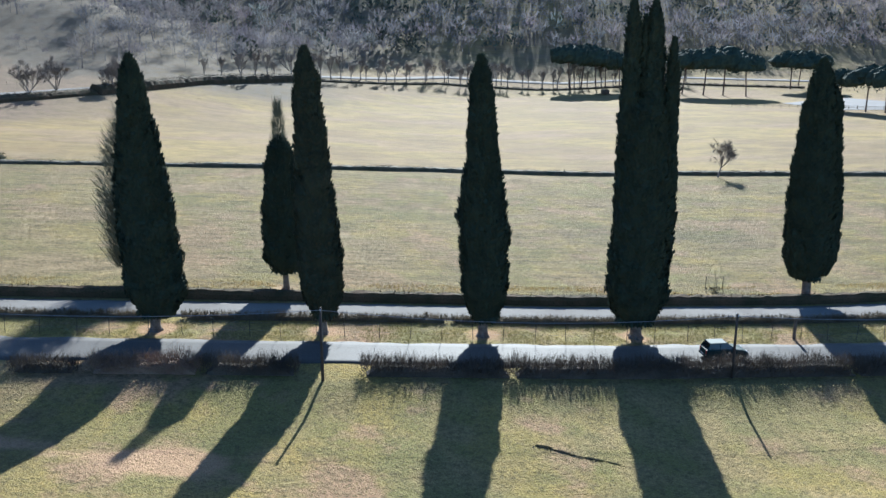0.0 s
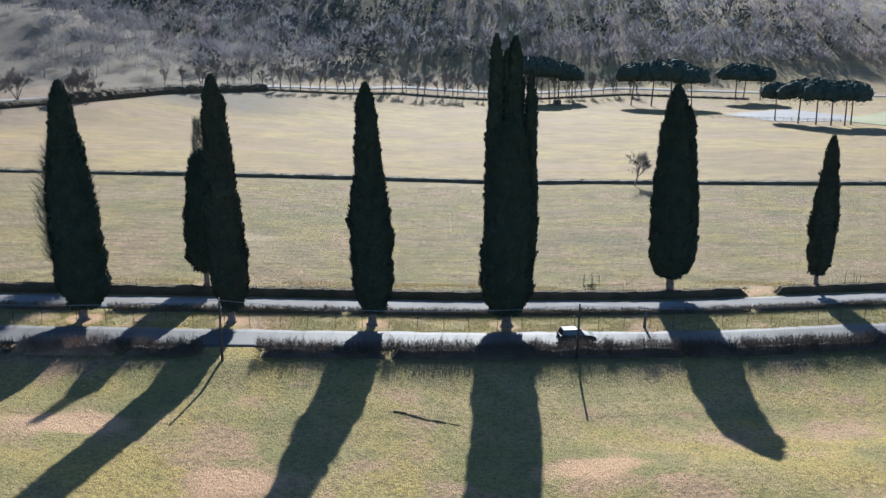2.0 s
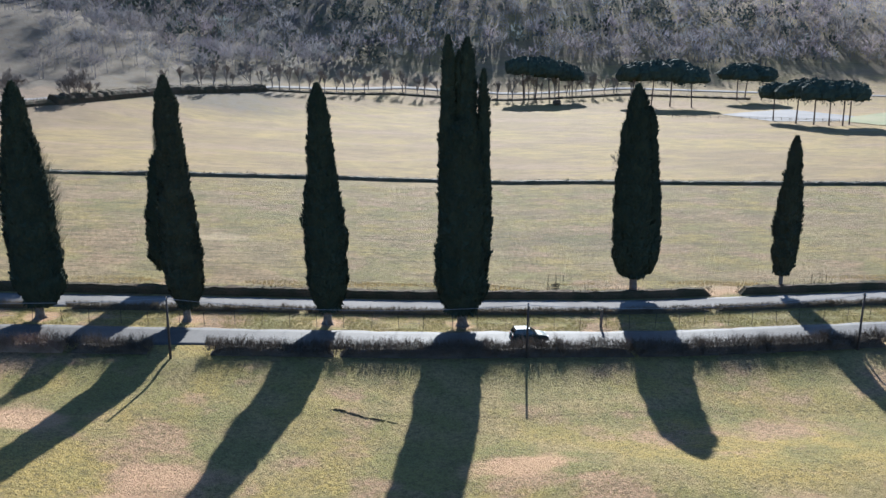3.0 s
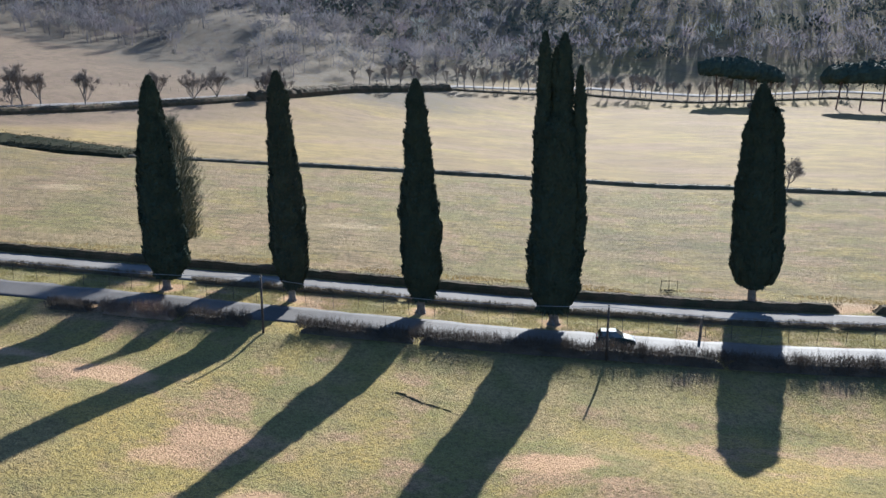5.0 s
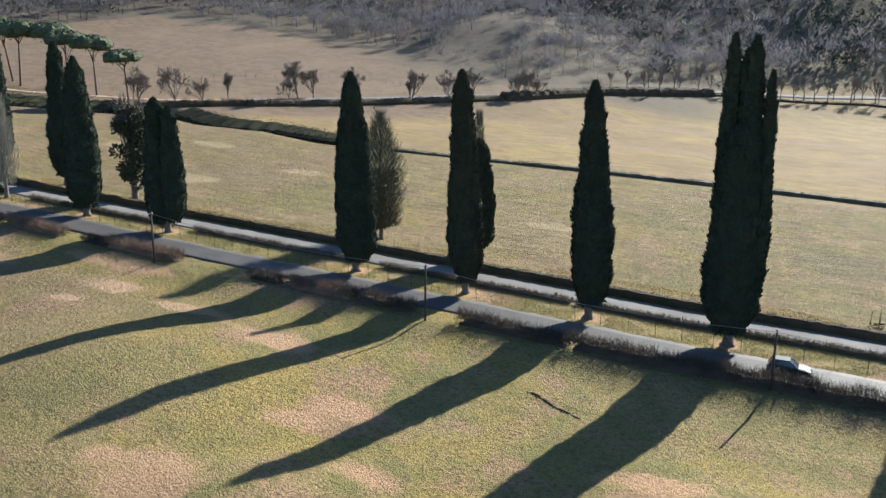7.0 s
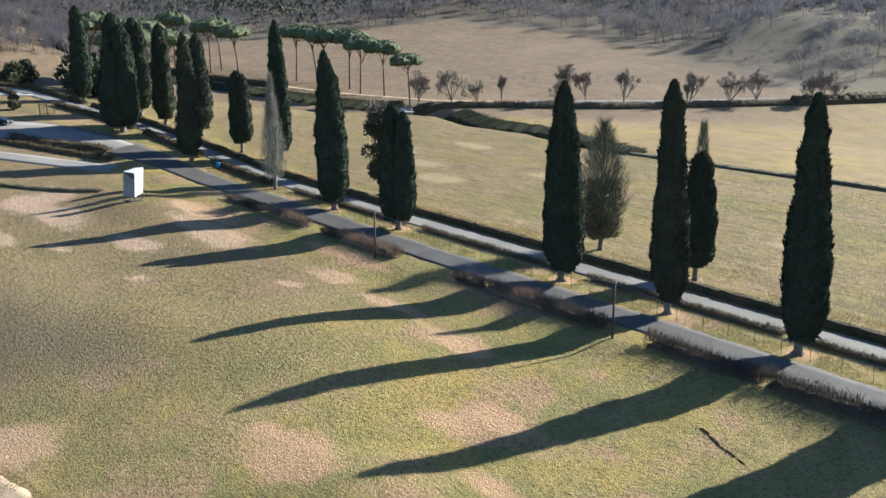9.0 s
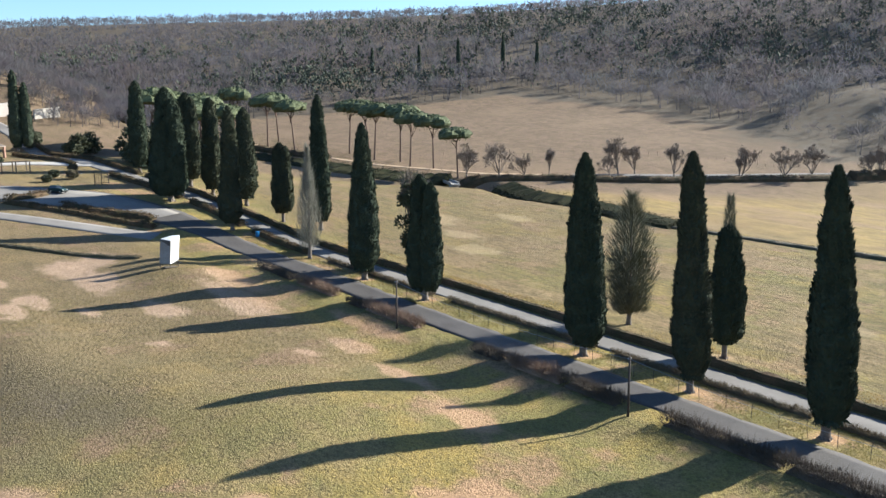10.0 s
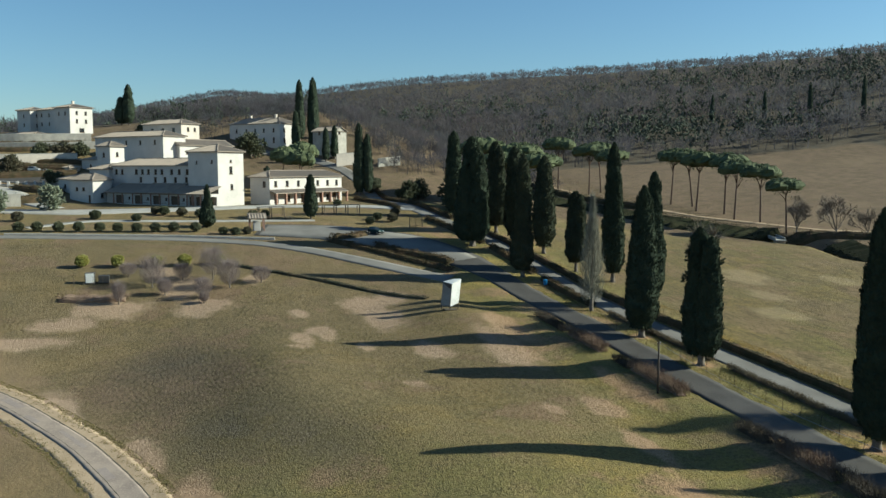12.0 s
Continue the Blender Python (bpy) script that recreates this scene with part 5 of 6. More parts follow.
def house(label, corner, front, side, tall, rise, front_holes=(), side_holes=(), mat=None, hip=True, turn=TURN, chimneys=(), foot=4.0, name="house", roof=True):
    """A plastered house. corner: its near corner; front runs from it along local y, side back along local -x.
    holes: middle, sill, width, height, kind."""
    thing = base(name, pose(*corner, 0, 0, turn), label, "house", "villa houses")
    g = Geo()
    fh = [(c - w / 2, v, c + w / 2, v + h) for c, v, w, h, _ in front_holes]
    sh = [(c - w / 2, v, c + w / 2, v + h) for c, v, w, h, _ in side_holes]
    wall_sheet(g, (0, 0, 0), (0, 1, 0), (1, 0, 0), front, -foot, tall, fh)
    wall_sheet(g, (0, 0, 0), (-1, 0, 0), (0, -1, 0), side, -foot, tall, sh)
    wall_sheet(g, (-side, front, 0), (0, -1, 0), (-1, 0, 0), front, -foot, tall, [])
    wall_sheet(g, (-side, front, 0), (1, 0, 0), (0, 1, 0), side, -foot, tall, [])
    if not hip:
        if front >= side:
            for y in (0, front):
                g.add([(-side, y, tall), (0, y, tall), (-side / 2, y, tall + rise * 0.96)], [[0, 1, 2]])
        else:
            for x in (0, -side):
                g.add([(x, 0, tall), (x, front, tall), (x, front / 2, tall + rise * 0.96)], [[0, 1, 2]])
    part("wall", g, mat or PLASTER, thing)
    box(g2 := Geo(), (-side / 2, front / 2, tall + 0.02), (side + 0.7, front + 0.7, 0.14), 0.03)
    part("eaves", g2, EAVES, thing, "brown wooden eaves")
    if roof:
        g = Geo()
        hip_roof(g, -side, 0, 0, front, tall + 0.1, rise, hip=hip)
        r = part("roof", g, TILE, thing, "weathered terracotta tile roof")
        for cx, cy in chimneys:
            box(q := Geo(), (cx, cy, tall + rise + 0.3), (0.7, 0.9, 1.8), 0.04)
            box(q, (cx, cy, tall + rise + 1.25), (0.95, 1.15, 0.14), 0.03)
            part("chimney", q, PLASTER_WARM, r)
    for c, v, w, h, kind in front_holes:
        window(thing, pose(-0.16, c, v), w, h, kind)
    for c, v, w, h, kind in side_holes:
        window(thing, pose(-c, -0.0, v) @ pose(0, 0.16, 0, 0, 0, -90), w, h, kind)
    return thing


def row(cs, v, w=1.15, h=1.6, kind="window"):
    return [(c, v, w, h, kind) for c in cs]


house("long white two-storey farmhouse with a tiled roof", (-216.3, -36.6, 19.3), 31, 7.2, 7.3, 1.7, row((2.4, 7.0, 11.6, 20.0, 24.4, 28.6), 4.7) + row((2.6, 13.4, 21.5, 27.5), 0, 1.7, 2.5, "door") + row((7.5, 17.5, 24.4), 0.4, 1.3, 1.8), row((2.0,), 4.6))
porch = base("porch", pose(-216.3, -36.6, 19.3, 0, 0, TURN), "tiled porch on brick posts along the farmhouse", "porch", "villa houses")
g = Geo()
slope(g, (2.6, -0.2, 3.0), (2.6, 31.2, 3.0), (0.05, 31.2, 3.9), (0.05, -0.2, 3.9))
part("roof", g, TILE, porch)
for y in np.linspace(0.3, 30.7, 9):
    part("post", box(Geo(), (2.2, y, 1.4), (0.55, 0.55, 3.1), 0.03), BRICK, porch, "red brick post")
part("beam", box(Geo(), (2.25, 15.5, 2.88), (0.25, 31, 0.22), 0.02), EAVES, porch)

tower = (-211.4, -50.4, 19.4)
house("tall white tower house with a tiled hip roof", tower, 9.2, 11.2, 14.0, 1.9, [(4.6, 8.2, 1.1, 2.0, "window"), (4.8, 4.0, 1.0, 1.5, "window"), (4.6, 11.2, 0.7, 0.7, "window")], [(2.2, 11.0, 0.6, 0.9, "window"), (8.0, 10.8, 0.6, 0.9, "window")])


def beside(x, y, z=0.0):
    """A place in the tower's own directions."""
    c, s = math.cos(radians(TURN)), math.sin(radians(TURN))
    return (tower[0] + c * x - s * y, tower[1] + s * x + c * y, tower[2] + z)


house("long plastered farm wing with two rows of windows", beside(-11.3, 1.2), 11, 33.5, 10.4, 2.0, [], row((1.8, 5.0, 8.0, 12.0, 14.6, 17.6, 20.2, 22.8, 29.0, 31.6), 8.0, 1.1, 1.45) + row((2.2, 6.6, 10.8, 14.8, 21.0), 5.8, 1.1, 1.5))
house("grey plastered side wing with a tiled roof", beside(-44.9, 0.2), 10, 9, 9.4, 1.6)
house("small white pavilion with a tiled hip roof", beside(-40.5, -8.5), 6, 10.5, 6.4, 1.8, row((3.0,), 1.4, 1.0, 1.4), row((4.2, 7.2), 3.4, 1.1, 1.0) + row((1.6,), 0.1, 1.0, 2.1, "door"))
house("low plastered outbuilding with a tiled roof", beside(-54.2, -2.5), 9, 15, 6.2, 1.3, [], row((3.5, 7.5, 12), 3.4, 0.9, 1.2))
arcade = base("arcade", pose(*tower, 0, 0, TURN), "low tiled arcade with open bays and dark doorways", "porch", "villa houses")
g = Geo()
BAYS = ((3.2, 2.2), (6.0, 1.6), (12.2, 3.4), (19.5, 3.2), (27.0, 3.2), (35.0, 3.4))
holes = [(c - w / 2, 0.0, c + w / 2, 2.35) for c, w in BAYS] + [(c - 0.45, 1.1, c + 0.45, 1.9) for c in (9.0, 15.8, 23.2, 31.0)]
wall_sheet(g, (0.6, -4.4, 0), (-1, 0, 0), (0, -1, 0), 40.6, -3, 3.0, holes)
wall_sheet(g, (0.6, -4.4, 0), (0, 1, 0), (1, 0, 0), 4.4, -3, 3.0, [(1.0, 0.0, 3.2, 2.3)])
part("wall", g, PLASTER, arcade)
for x0, x1, low in ((-12.8, 1.2, 0.0), (-26.6, -12.6, 0.16), (-40.4, -26.4, 0.0)):
    g = Geo()
    top = 1.1 if x1 < 0 else -0.05
    slope(g, (x0, -5.3, 3.0 + low), (x1, -5.3, 3.0 + low), (x1, top, 5.0 + low + 0.37 * (top > 0)), (x0, top, 5.0 + low + 0.37 * (top > 0)))
    part("roof", g, TILE, arcade, "weathered terracotta tile roof")
for x in (-12.7, -26.5):
    part("roof_ridge", tube(Geo(), [(x, -5.35, 3.24), (x, -2.0, 4.45), (x, 1.0, 5.5)], 0.2, 6), TILE, arcade)
for c, w in BAYS:
    window(arcade, pose(0.6 - c, -4.22, 0, 0, 0, -90), w, 2.35, "door")
    for sx in (-1, 1):
        part("post", box(Geo(), (0.6 - c + sx * (w / 2 + 0.18), -5.0, 1.4), (0.3, 0.3, 3.0), 0.03), BRICK, arcade, "red brick post")
for c in (9.0, 15.8, 23.2, 31.0):
    window(arcade, pose(0.6 - c, -4.22, 1.1, 0, 0, -90), 0.9, 0.8, "window")
    part("bench", box(Geo(), (0.6 - c, -5.1, 0.42), (1.8, 0.45, 0.08), 0.01), WOOD, arcade)
part("beam", box(Geo(), (-19.6, -5.05, 2.86), (41.0, 0.24, 0.2), 0.02), EAVES, arcade)

house("white two-storey house among other roofs", (-266, -64, 29), 9, 34, 10.3, 1.8, [], row((4, 11, 18, 25), 7.6, 1.0, 1.5))
house("small white tower with a hip roof", (-252, -79, 25), 5, 6, 10.6, 1.5, row((2.5,), 7.6, 0.9, 1.3), row((3.0,), 7.4, 1.0, 1.4))
house("white gabled house with a long lit wall", (-268, -59, 27), 23, 8, 9.4, 2.0, row((3, 8, 14, 19), 6.6, 0.9, 1.3), [], hip=False)
house("cream plastered house high on the slope", (-290, -58, 35), 8, 20, 9.4, 1.7, row((3, 6), 6.8, 1.0, 1.4), row((4, 9.5, 15), 6.4, 1.5, 1.6), PLASTER_WARM)
house("white villa with two rows of windows and a hip roof", (-302.5, -22.8, 36.0), 9.5, 26, 9.6, 2.4, row((2.4, 6.8), 6.4, 1.0, 1.5) + row((2.4, 6.8), 2.4, 1.0, 1.9), row((3.2, 8.2, 12.6, 17.2, 22.4), 6.4, 1.0, 1.5) + row((3.2, 8.2, 12.6, 17.2, 22.4), 2.4, 1.1, 2.1), chimneys=((-6, 4.5), (-20, 5.5)))
house("stone-walled house with a gabled roof", (-286.5, -5.5, 37.0), 7, 10, 5.2, 1.7, row((3,), 4.2, 1.1, 1.5), row((3.5, 7), 4.0, 0.9, 1.3), STONE, hip=False)
house("white hilltop villa block with a hip roof", (-342, -98.3, 42.5), 10, 10, 10.2, 1.5, row((3, 7), 7.4, 1.0, 1.4) + row((3, 7), 4.2, 1.0, 1.5) + row((5,), 0.6, 2.2, 1.6), row((3, 7), 7.2, 1.0, 1.4), chimneys=((-5, 5),))
house("white middle range of the hilltop villa", (-351.6, -102.4, 42.5), 8, 16, 10.0, 1.2, (), row((3, 8, 13), 7.2, 1.0, 1.4) + row((3, 8, 13), 3.6, 1.0, 1.5))
house("white end wing of the hilltop villa", (-362, -115, 42.5), 9, 9, 10.0, 1.4, row((3, 6.5), 7.2, 1.0, 1.4) + row((3, 6.5), 3.2, 1.0, 1.4), row((4.5,), 7.0, 1.0, 1.4) + row((4.5,), 3.4, 1.0, 1.4))
house("low dark-roofed annex below the hilltop villa", (-336, -110, 39.2), 4, 22, 2.8, 0.8, (), row((4, 10, 16), 0.8, 1.6, 1.2), STONE)


def garden_wall(pts, h, label, seed):
    q = smooth_line(pts, 2.0)
    way = np.gradient(q[:, :2], axis=0)
    way /= np.linalg.norm(way, axis=1, keepdims=True)
    side = np.stack([-way[:, 1], way[:, 0]], 1) * 0.25
    z = q[:, 2]
    n = len(q)
    ring = np.stack([np.column_stack([q[:, :2] - side, z - 4]), np.column_stack([q[:, :2] - side, z + h]), np.column_stack([q[:, :2] + side, z + h]), np.column_stack([q[:, :2] + side, z - 4])], 1)
    i, j = np.meshgrid(np.arange(n - 1), np.arange(3), indexing="ij")
    f = np.stack([i * 4 + j, (i + 1) * 4 + j, (i + 1) * 4 + j + 1, i * 4 + j + 1], -1).reshape(-1, 4)
    g = Geo().add(ring.reshape(-1, 3), np.concatenate([f, [[0, 1, 2, 3], [n * 4 - 1, n * 4 - 2, n * 4 - 3, n * 4 - 4]]]))
    thing = base("garden_wall", pose(0, 0, 0), label, "wall", "garden walls")
    part("masonry", g, STONE if seed % 2 else PLASTER_WARM, thing)
    cap = np.column_stack([q[:, :2], z + h + 0.06])
    part("coping", tube(Geo(), cap, 0.2, 6), STONE, thing, "stone coping")


garden_wall([(-275.5, 8, 29.0), (-277.5, 12.5, 29.5), (-279.5, 17, 30.0)], 3.2, "pale stone retaining wall beside the climbing lane", 1)
garden_wall([(-277.5, -6.5, 29.4), (-278.5, -1, 29.8), (-279.5, 5, 30.4)], 4.4, "pale stone terrace wall on the slope", 2)
garden_wall([(-330, -90, 40), (-326, -112, 39.5), (-330, -150, 39)], 2.0, "long pale terrace wall below the hilltop villa", 3)
garden_wall([(-296, -92, 32.5), (-292, -112, 32), (-294, -150, 31.5)], 1.6, "pale terrace wall on the villa's slope", 4)
garden_wall([(-228, -100, 21.0), (-225, -112, 20.5), (-227, -140, 20)], 1.4, "white garden wall on the villa's slope", 5)
hedge([(-316, -92), (-312, -112), (-316, -150)], 3.0, 2.0, HEDGE, "dark hedge on the villa's terrace", 90, 40, 0.8, group="garden hedges")
hedge([(-276, -90), (-272, -112), (-276, -150)], 3.0, 2.4, HEDGE, "dark hedge on the villa's terrace", 91, 40, 0.8, group="garden hedges")
for k, (x, y, h, r, mat) in enumerate([(-305, -92, 3.6, 3.4, BOXBUSH), (-304, -97.5, 4, 3.6, BRAMBLE), (-306, -104, 3.6, 3.2, BOXBUSH), (-320, -70, 8, 4.5, BOXBUSH), (-206, -90.5, 5.5, 3.4, OLIVE), (-200, -101, 5, 3.4, OLIVE), (-262, -96, 4, 3.2, BOXBUSH),
                                       (-296, -34, 8, 5, BOXBUSH), (-262, -50, 7, 3, BOXBUSH), (-236, 8, 5, 3.5, BOXBUSH), (-240, 13, 5, 3.5, BOXBUSH), (-206, 14, 8.5, 6, BOXBUSH), (-200, 18, 8, 6, BOXBUSH),
                                       (-196, 12, 7.5, 5.5, BOXBUSH), (-192, 17, 7, 5, BOXBUSH), (-282, -110, 4, 3.5, BRAMBLE), (-296, -104, 3.5, 3, BOXBUSH)]):
    evergreen(x, y, h, r, 20 + k, mat, "rounded evergreen tree in the villa's garden" if mat != OLIVE else "silvery olive tree on the lawn", group="garden trees", clumps=20, stem=0.2, thin=0.7)
for k, (x, y) in enumerate([(-292, 30), (-300, 18), (-286, 44), (-296, 55), (-310, 38), (-278, 50), (-318, 20), (-276, 14), (-304, 62)]):
    bare_tree(x, y, 8 + (k % 3) * 2, 0.4, 0.2, 2, 200 + k, "leafless tree on the slope behind the villa", "bare trees by the villa")
house("low white lodge with a dark tiled roof", (-247, -86, 20.5), 7, 12, 5.4, 1.3, row((3.5,), 2.6, 0.9, 1.2), row((2.2, 5.2, 9.0), 2.8, 0.9, 1.2))
house("small white hut with a flat tiled roof on the terrace", (-279, -93, 26.5), 4, 6, 2.8, 0.7, (), row((2, 4.2), 0.9, 0.8, 1.0))
house("white side house with a low tiled roof", (-276, -82, 26.8), 8, 12, 5.0, 1.2, row((4,), 2.2, 1.0, 1.4), row((3, 7.5), 2.2, 1.0, 1.4))
tagged(part("terrace_yard", strip([(-266, -92, 11), (-270, -102, 12), (-276, -124, 12)], 12, 0.1, 2, 5, seed=41), ASPHALT, smooth=True), "dark asphalt car park on the villa's terrace", "parking", kind="structure")
tagged(part("terrace_lane", strip([(-212, -90, 5), (-230, -95, 6), (-246, -101, 6), (-258, -110, 6), (-266, -130, 6)], 6, 0.12, 2, 4, seed=42), GRAVEL, smooth=True), "pale gravel lane climbing to the car park", "road", kind="structure")
tagged(part("garden_path", strip([(-180, -92, 2.2), (-187.7, -80, 2.4), (-184.3, -59, 2.4), (-183.3, -43, 2.4), (-182, -30, 2.2)], 2.3, 0.08, 1.5, 3, seed=43), GRAVEL, smooth=True), "pale gravel path through the villa's garden", "path", kind="structure")
pillars = base("pillar_wall", pose(-262, -96, float(height(-262, -96))), "low wall with white pillars below the car park", "wall", "garden walls")
for k in range(9):
    x, y = -262 + 0.7 * k - 0.1 * k * k, -96 - 2.4 * k
    part("pillar", box(Geo(), (x + 262, y + 96, float(height(x, y) - height(-262, -96)) + 0.6), (0.7, 0.7, 2.0), 0.04), PLASTER, pillars, "white plastered pillar")
    if k:
        px, py = -262 + 0.7 * (k - 1) - 0.1 * (k - 1) ** 2, -96 - 2.4 * (k - 1)
        a, b = Vector((px + 262, py + 96, float(height(px, py) - height(-262, -96)))), Vector((x + 262, y + 96, float(height(x, y) - height(-262, -96))))
        part("panel", tube(Geo(), [a + Vector((0, 0, 0.3)), b + Vector((0, 0, 0.3))], 0.42, 6), STONE, pillars, "grey stone panel")
for k, (pts, w, h) in enumerate([([(-282, -92), (-284, -104), (-288, -124)], 4.0, 2.6), ([(-252, -92), (-254, -100), (-258, -106)], 3.0, 2.2), ([(-292, -90), (-294, -102), (-297, -122)], 2.6, 1.8), ([(-244, -94), (-240, -100), (-240, -112)], 5.0, 2.8)]):
    hedge(pts, w, h, HEDGE, "dark overgrown hedge on the villa's terrace", 120 + k, 60, 0.75, group="garden hedges", ragged=0.5)
garden_wall([(-258, -91, 22.5), (-262, -99, 23), (-268, -112, 24)], 1.3, "pale balustrade wall of the terrace", 7)
garden_wall([(-318, -86, 37.5), (-316, -104, 37), (-320, -140, 36.5)], 1.2, "grey stone terrace wall below the hilltop villa", 9)
# added hedge run in place of the dark sheds below the villa
hedge([(-325.5, -92), (-321.5, -112), (-325, -150)], 2.6, 2.2, HEDGE, "dark hedge run standing in for sheds before the hilltop terrace wall", 92, 50, 0.8, group="garden hedges")


# ---- along the avenue ----
def bush(x, y, r, h, mat, label, group, seed, stem=True, name="round_bush"):
    """A clipped ball of leaf sprays."""
    rng = np.random.default_rng(seed + 3000)
    thing = base(name, on_ground(x, y), label, "bush", group)
    g = Geo()
    n = int(420 * r)
    d = rng.normal(size=(n, 3))
    d /= np.linalg.norm(d, axis=1, keepdims=True)
    lump = 1 + 0.10 * np.sin(d[:, 0] * 5 + seed) + 0.08 * np.sin(d[:, 2] * 6 + seed)
    spindles(g, d * (r, r, h / 2) * (0.72 * lump)[:, None] + (0, 0, h / 2), d + rng.normal(size=(n, 3)) * 0.35 + (0, 0, 0.25), rng.uniform(0.22, 0.4, n), rng.uniform(0.08, 0.15, n), rng)
    an = np.arange(10) * 0.628
    ph = np.linspace(-1.5, 1.5, 7)
    p, a = np.meshgrid(ph, an, indexing="ij")
    v = np.stack([r * 0.72 * np.cos(p) * np.cos(a), r * 0.72 * np.cos(p) * np.sin(a), h / 2 + h * 0.36 * np.sin(p)], -1).reshape(-1, 3)
    i, j = np.meshgrid(np.arange(6), np.arange(10), indexing="ij")
    g.add(v, np.stack([i * 10 + j, i * 10 + (j + 1) % 10, (i + 1) * 10 + (j + 1) % 10, (i + 1) * 10 + j], -1).reshape(-1, 4))
    part("foliage", g, mat, thing)
    if stem:
        part("stem", tube(Geo(), [(0, 0, -0.3), (0, 0, h * 0.4)], [0.09, 0.06], 6), BARK, thing)
    return thing


def telegraph_pole(x, y, top, seed):
    z = float(height(x, y))
    thing = base("telegraph_pole", pose(x, y, z), "slim dark wooden telegraph pole beside the hedge", "pole", "telegraph poles")
    h = top - z
    part("shaft", tube(Geo(), [(0, 0, -0.6), (0, 0, h * 0.5), (0.03, 0, h)], [0.13, 0.11, 0.085], 9), WOOD_DARK, thing, "", True)
    part("bracket", box(Geo(), (0.02, 0, h - 0.25), (0.08, 0.5, 0.08), 0.01), IRON, thing)
    for s in (-0.2, 0.2):
        part("insulator", tube(Geo(), [(0.02, s, h - 0.22), (0.02, s, h - 0.12), (0.02, s, h - 0.06)], [0.035, 0.05, 0.025], 7), LAMPGLASS, thing)
    return thing


POLES = [(38.5, -9.9, 5.2), (4.8, -9.6, 5.35), (-27.8, -10.4, 7.45), (-62.3, -11.0, 9.8)]
for k, (x, y, top) in enumerate(POLES):
    telegraph_pole(x, y, top, k)
for k, (a, b) in enumerate(zip(POLES, POLES[1:])):
    t = np.linspace(0, 1, 13)
    pts = np.stack([a[0] + (b[0] - a[0]) * t, a[1] + (b[1] - a[1]) * t, a[2] + (b[2] - a[2]) * t - 0.2 - 3.2 * t * (1 - t)], -1)
    tagged(part("cable", tube(Geo(), pts, 0.022, 4), WIRE), "thin sagging cable between telegraph poles", "cable", "cables")

fence = base("wire_fence", on_ground(0, -1.2), "rusty wire fence on thin posts along the verge", "fence")
z0 = float(height(0, -1.2))
post_me = tube(tube(Geo(), [(0, 0, -0.3), (0.0, 0, 0.7), (0.02, 0, 1.45)], 0.026, 5), [(0, 0.03, 1.4), (0, 0.16, 1.52)], 0.02, 4).mesh("post")
post_me.materials.append(IRON)
rngf = np.random.default_rng(9)
for k in range(60):
    x = 62 - k * 2.75 + rngf.normal() * 0.1
    if abs(x) < 0.9 or abs(x + 14) < 0.8:
        continue
    p = part("post", post_me, IRON, fence)
    p.matrix_basis = pose(x, 0, float(height(x, -1.2)) - z0, rngf.normal() * 2.5, rngf.normal() * 2.5, 0)
for hgt in (0.6, 1.3):
    xs = np.arange(62, -101, -2.75)
    part("wire", tube(Geo(), np.stack([xs, np.zeros_like(xs), height(xs, -1.2) - z0 + hgt + 0.02 * np.sin(xs)], -1), 0.005, 3), WIRE, fence)

stake = base("gate_post", on_ground(14.9, -0.7), "short thick weathered wooden post on the verge", "post")
part("shaft", tube(Geo(), [(0, 0, -0.4), (0, 0, 0.2), (0.03, 0, 1.9), (0.03, 0, 1.97)], [0.17, 0.16, 0.14, 0.09], 9), WOOD, stake)
for k, (x, y, n) in enumerate([(13.8, 14.2, 3), (47.0, 11.6, 3)]):
    guard = base("sapling_guard", on_ground(x, y), "young sapling inside thin wooden stakes", "sapling", "saplings")
    for j in range(n):
        a = j * 2.09 + 0.4
        part("stake", tube(Geo(), [(1.1 * math.cos(a), 0.7 * math.sin(a), -0.3), (1.1 * math.cos(a) + 0.05, 0.7 * math.sin(a), 1.55)], 0.026, 6), WOOD, guard)
    part("crossbar", tube(Geo(), [(1.1 * math.cos(0.4), 0.7 * math.sin(0.4), 1.4), (1.1 * math.cos(2.49), 0.7 * math.sin(2.49), 1.4)], 0.014, 5), WOOD, guard)
    g = Geo()
    tube(g, [(0, 0, -0.2), (0.02, 0, 1.2), (0, 0.05, 2.0)], [0.03, 0.022, 0.008], 5)
    rg = np.random.default_rng(k)
    spindles(g, rg.normal(size=(60, 3)) * (0.35, 0.25, 0.1) + (0, 0, 0.25), rg.normal(size=(60, 3)) + (0, 0, 0.6), 0.3, 0.06, rg)
    part("sapling", g, BRAMBLE, guard)

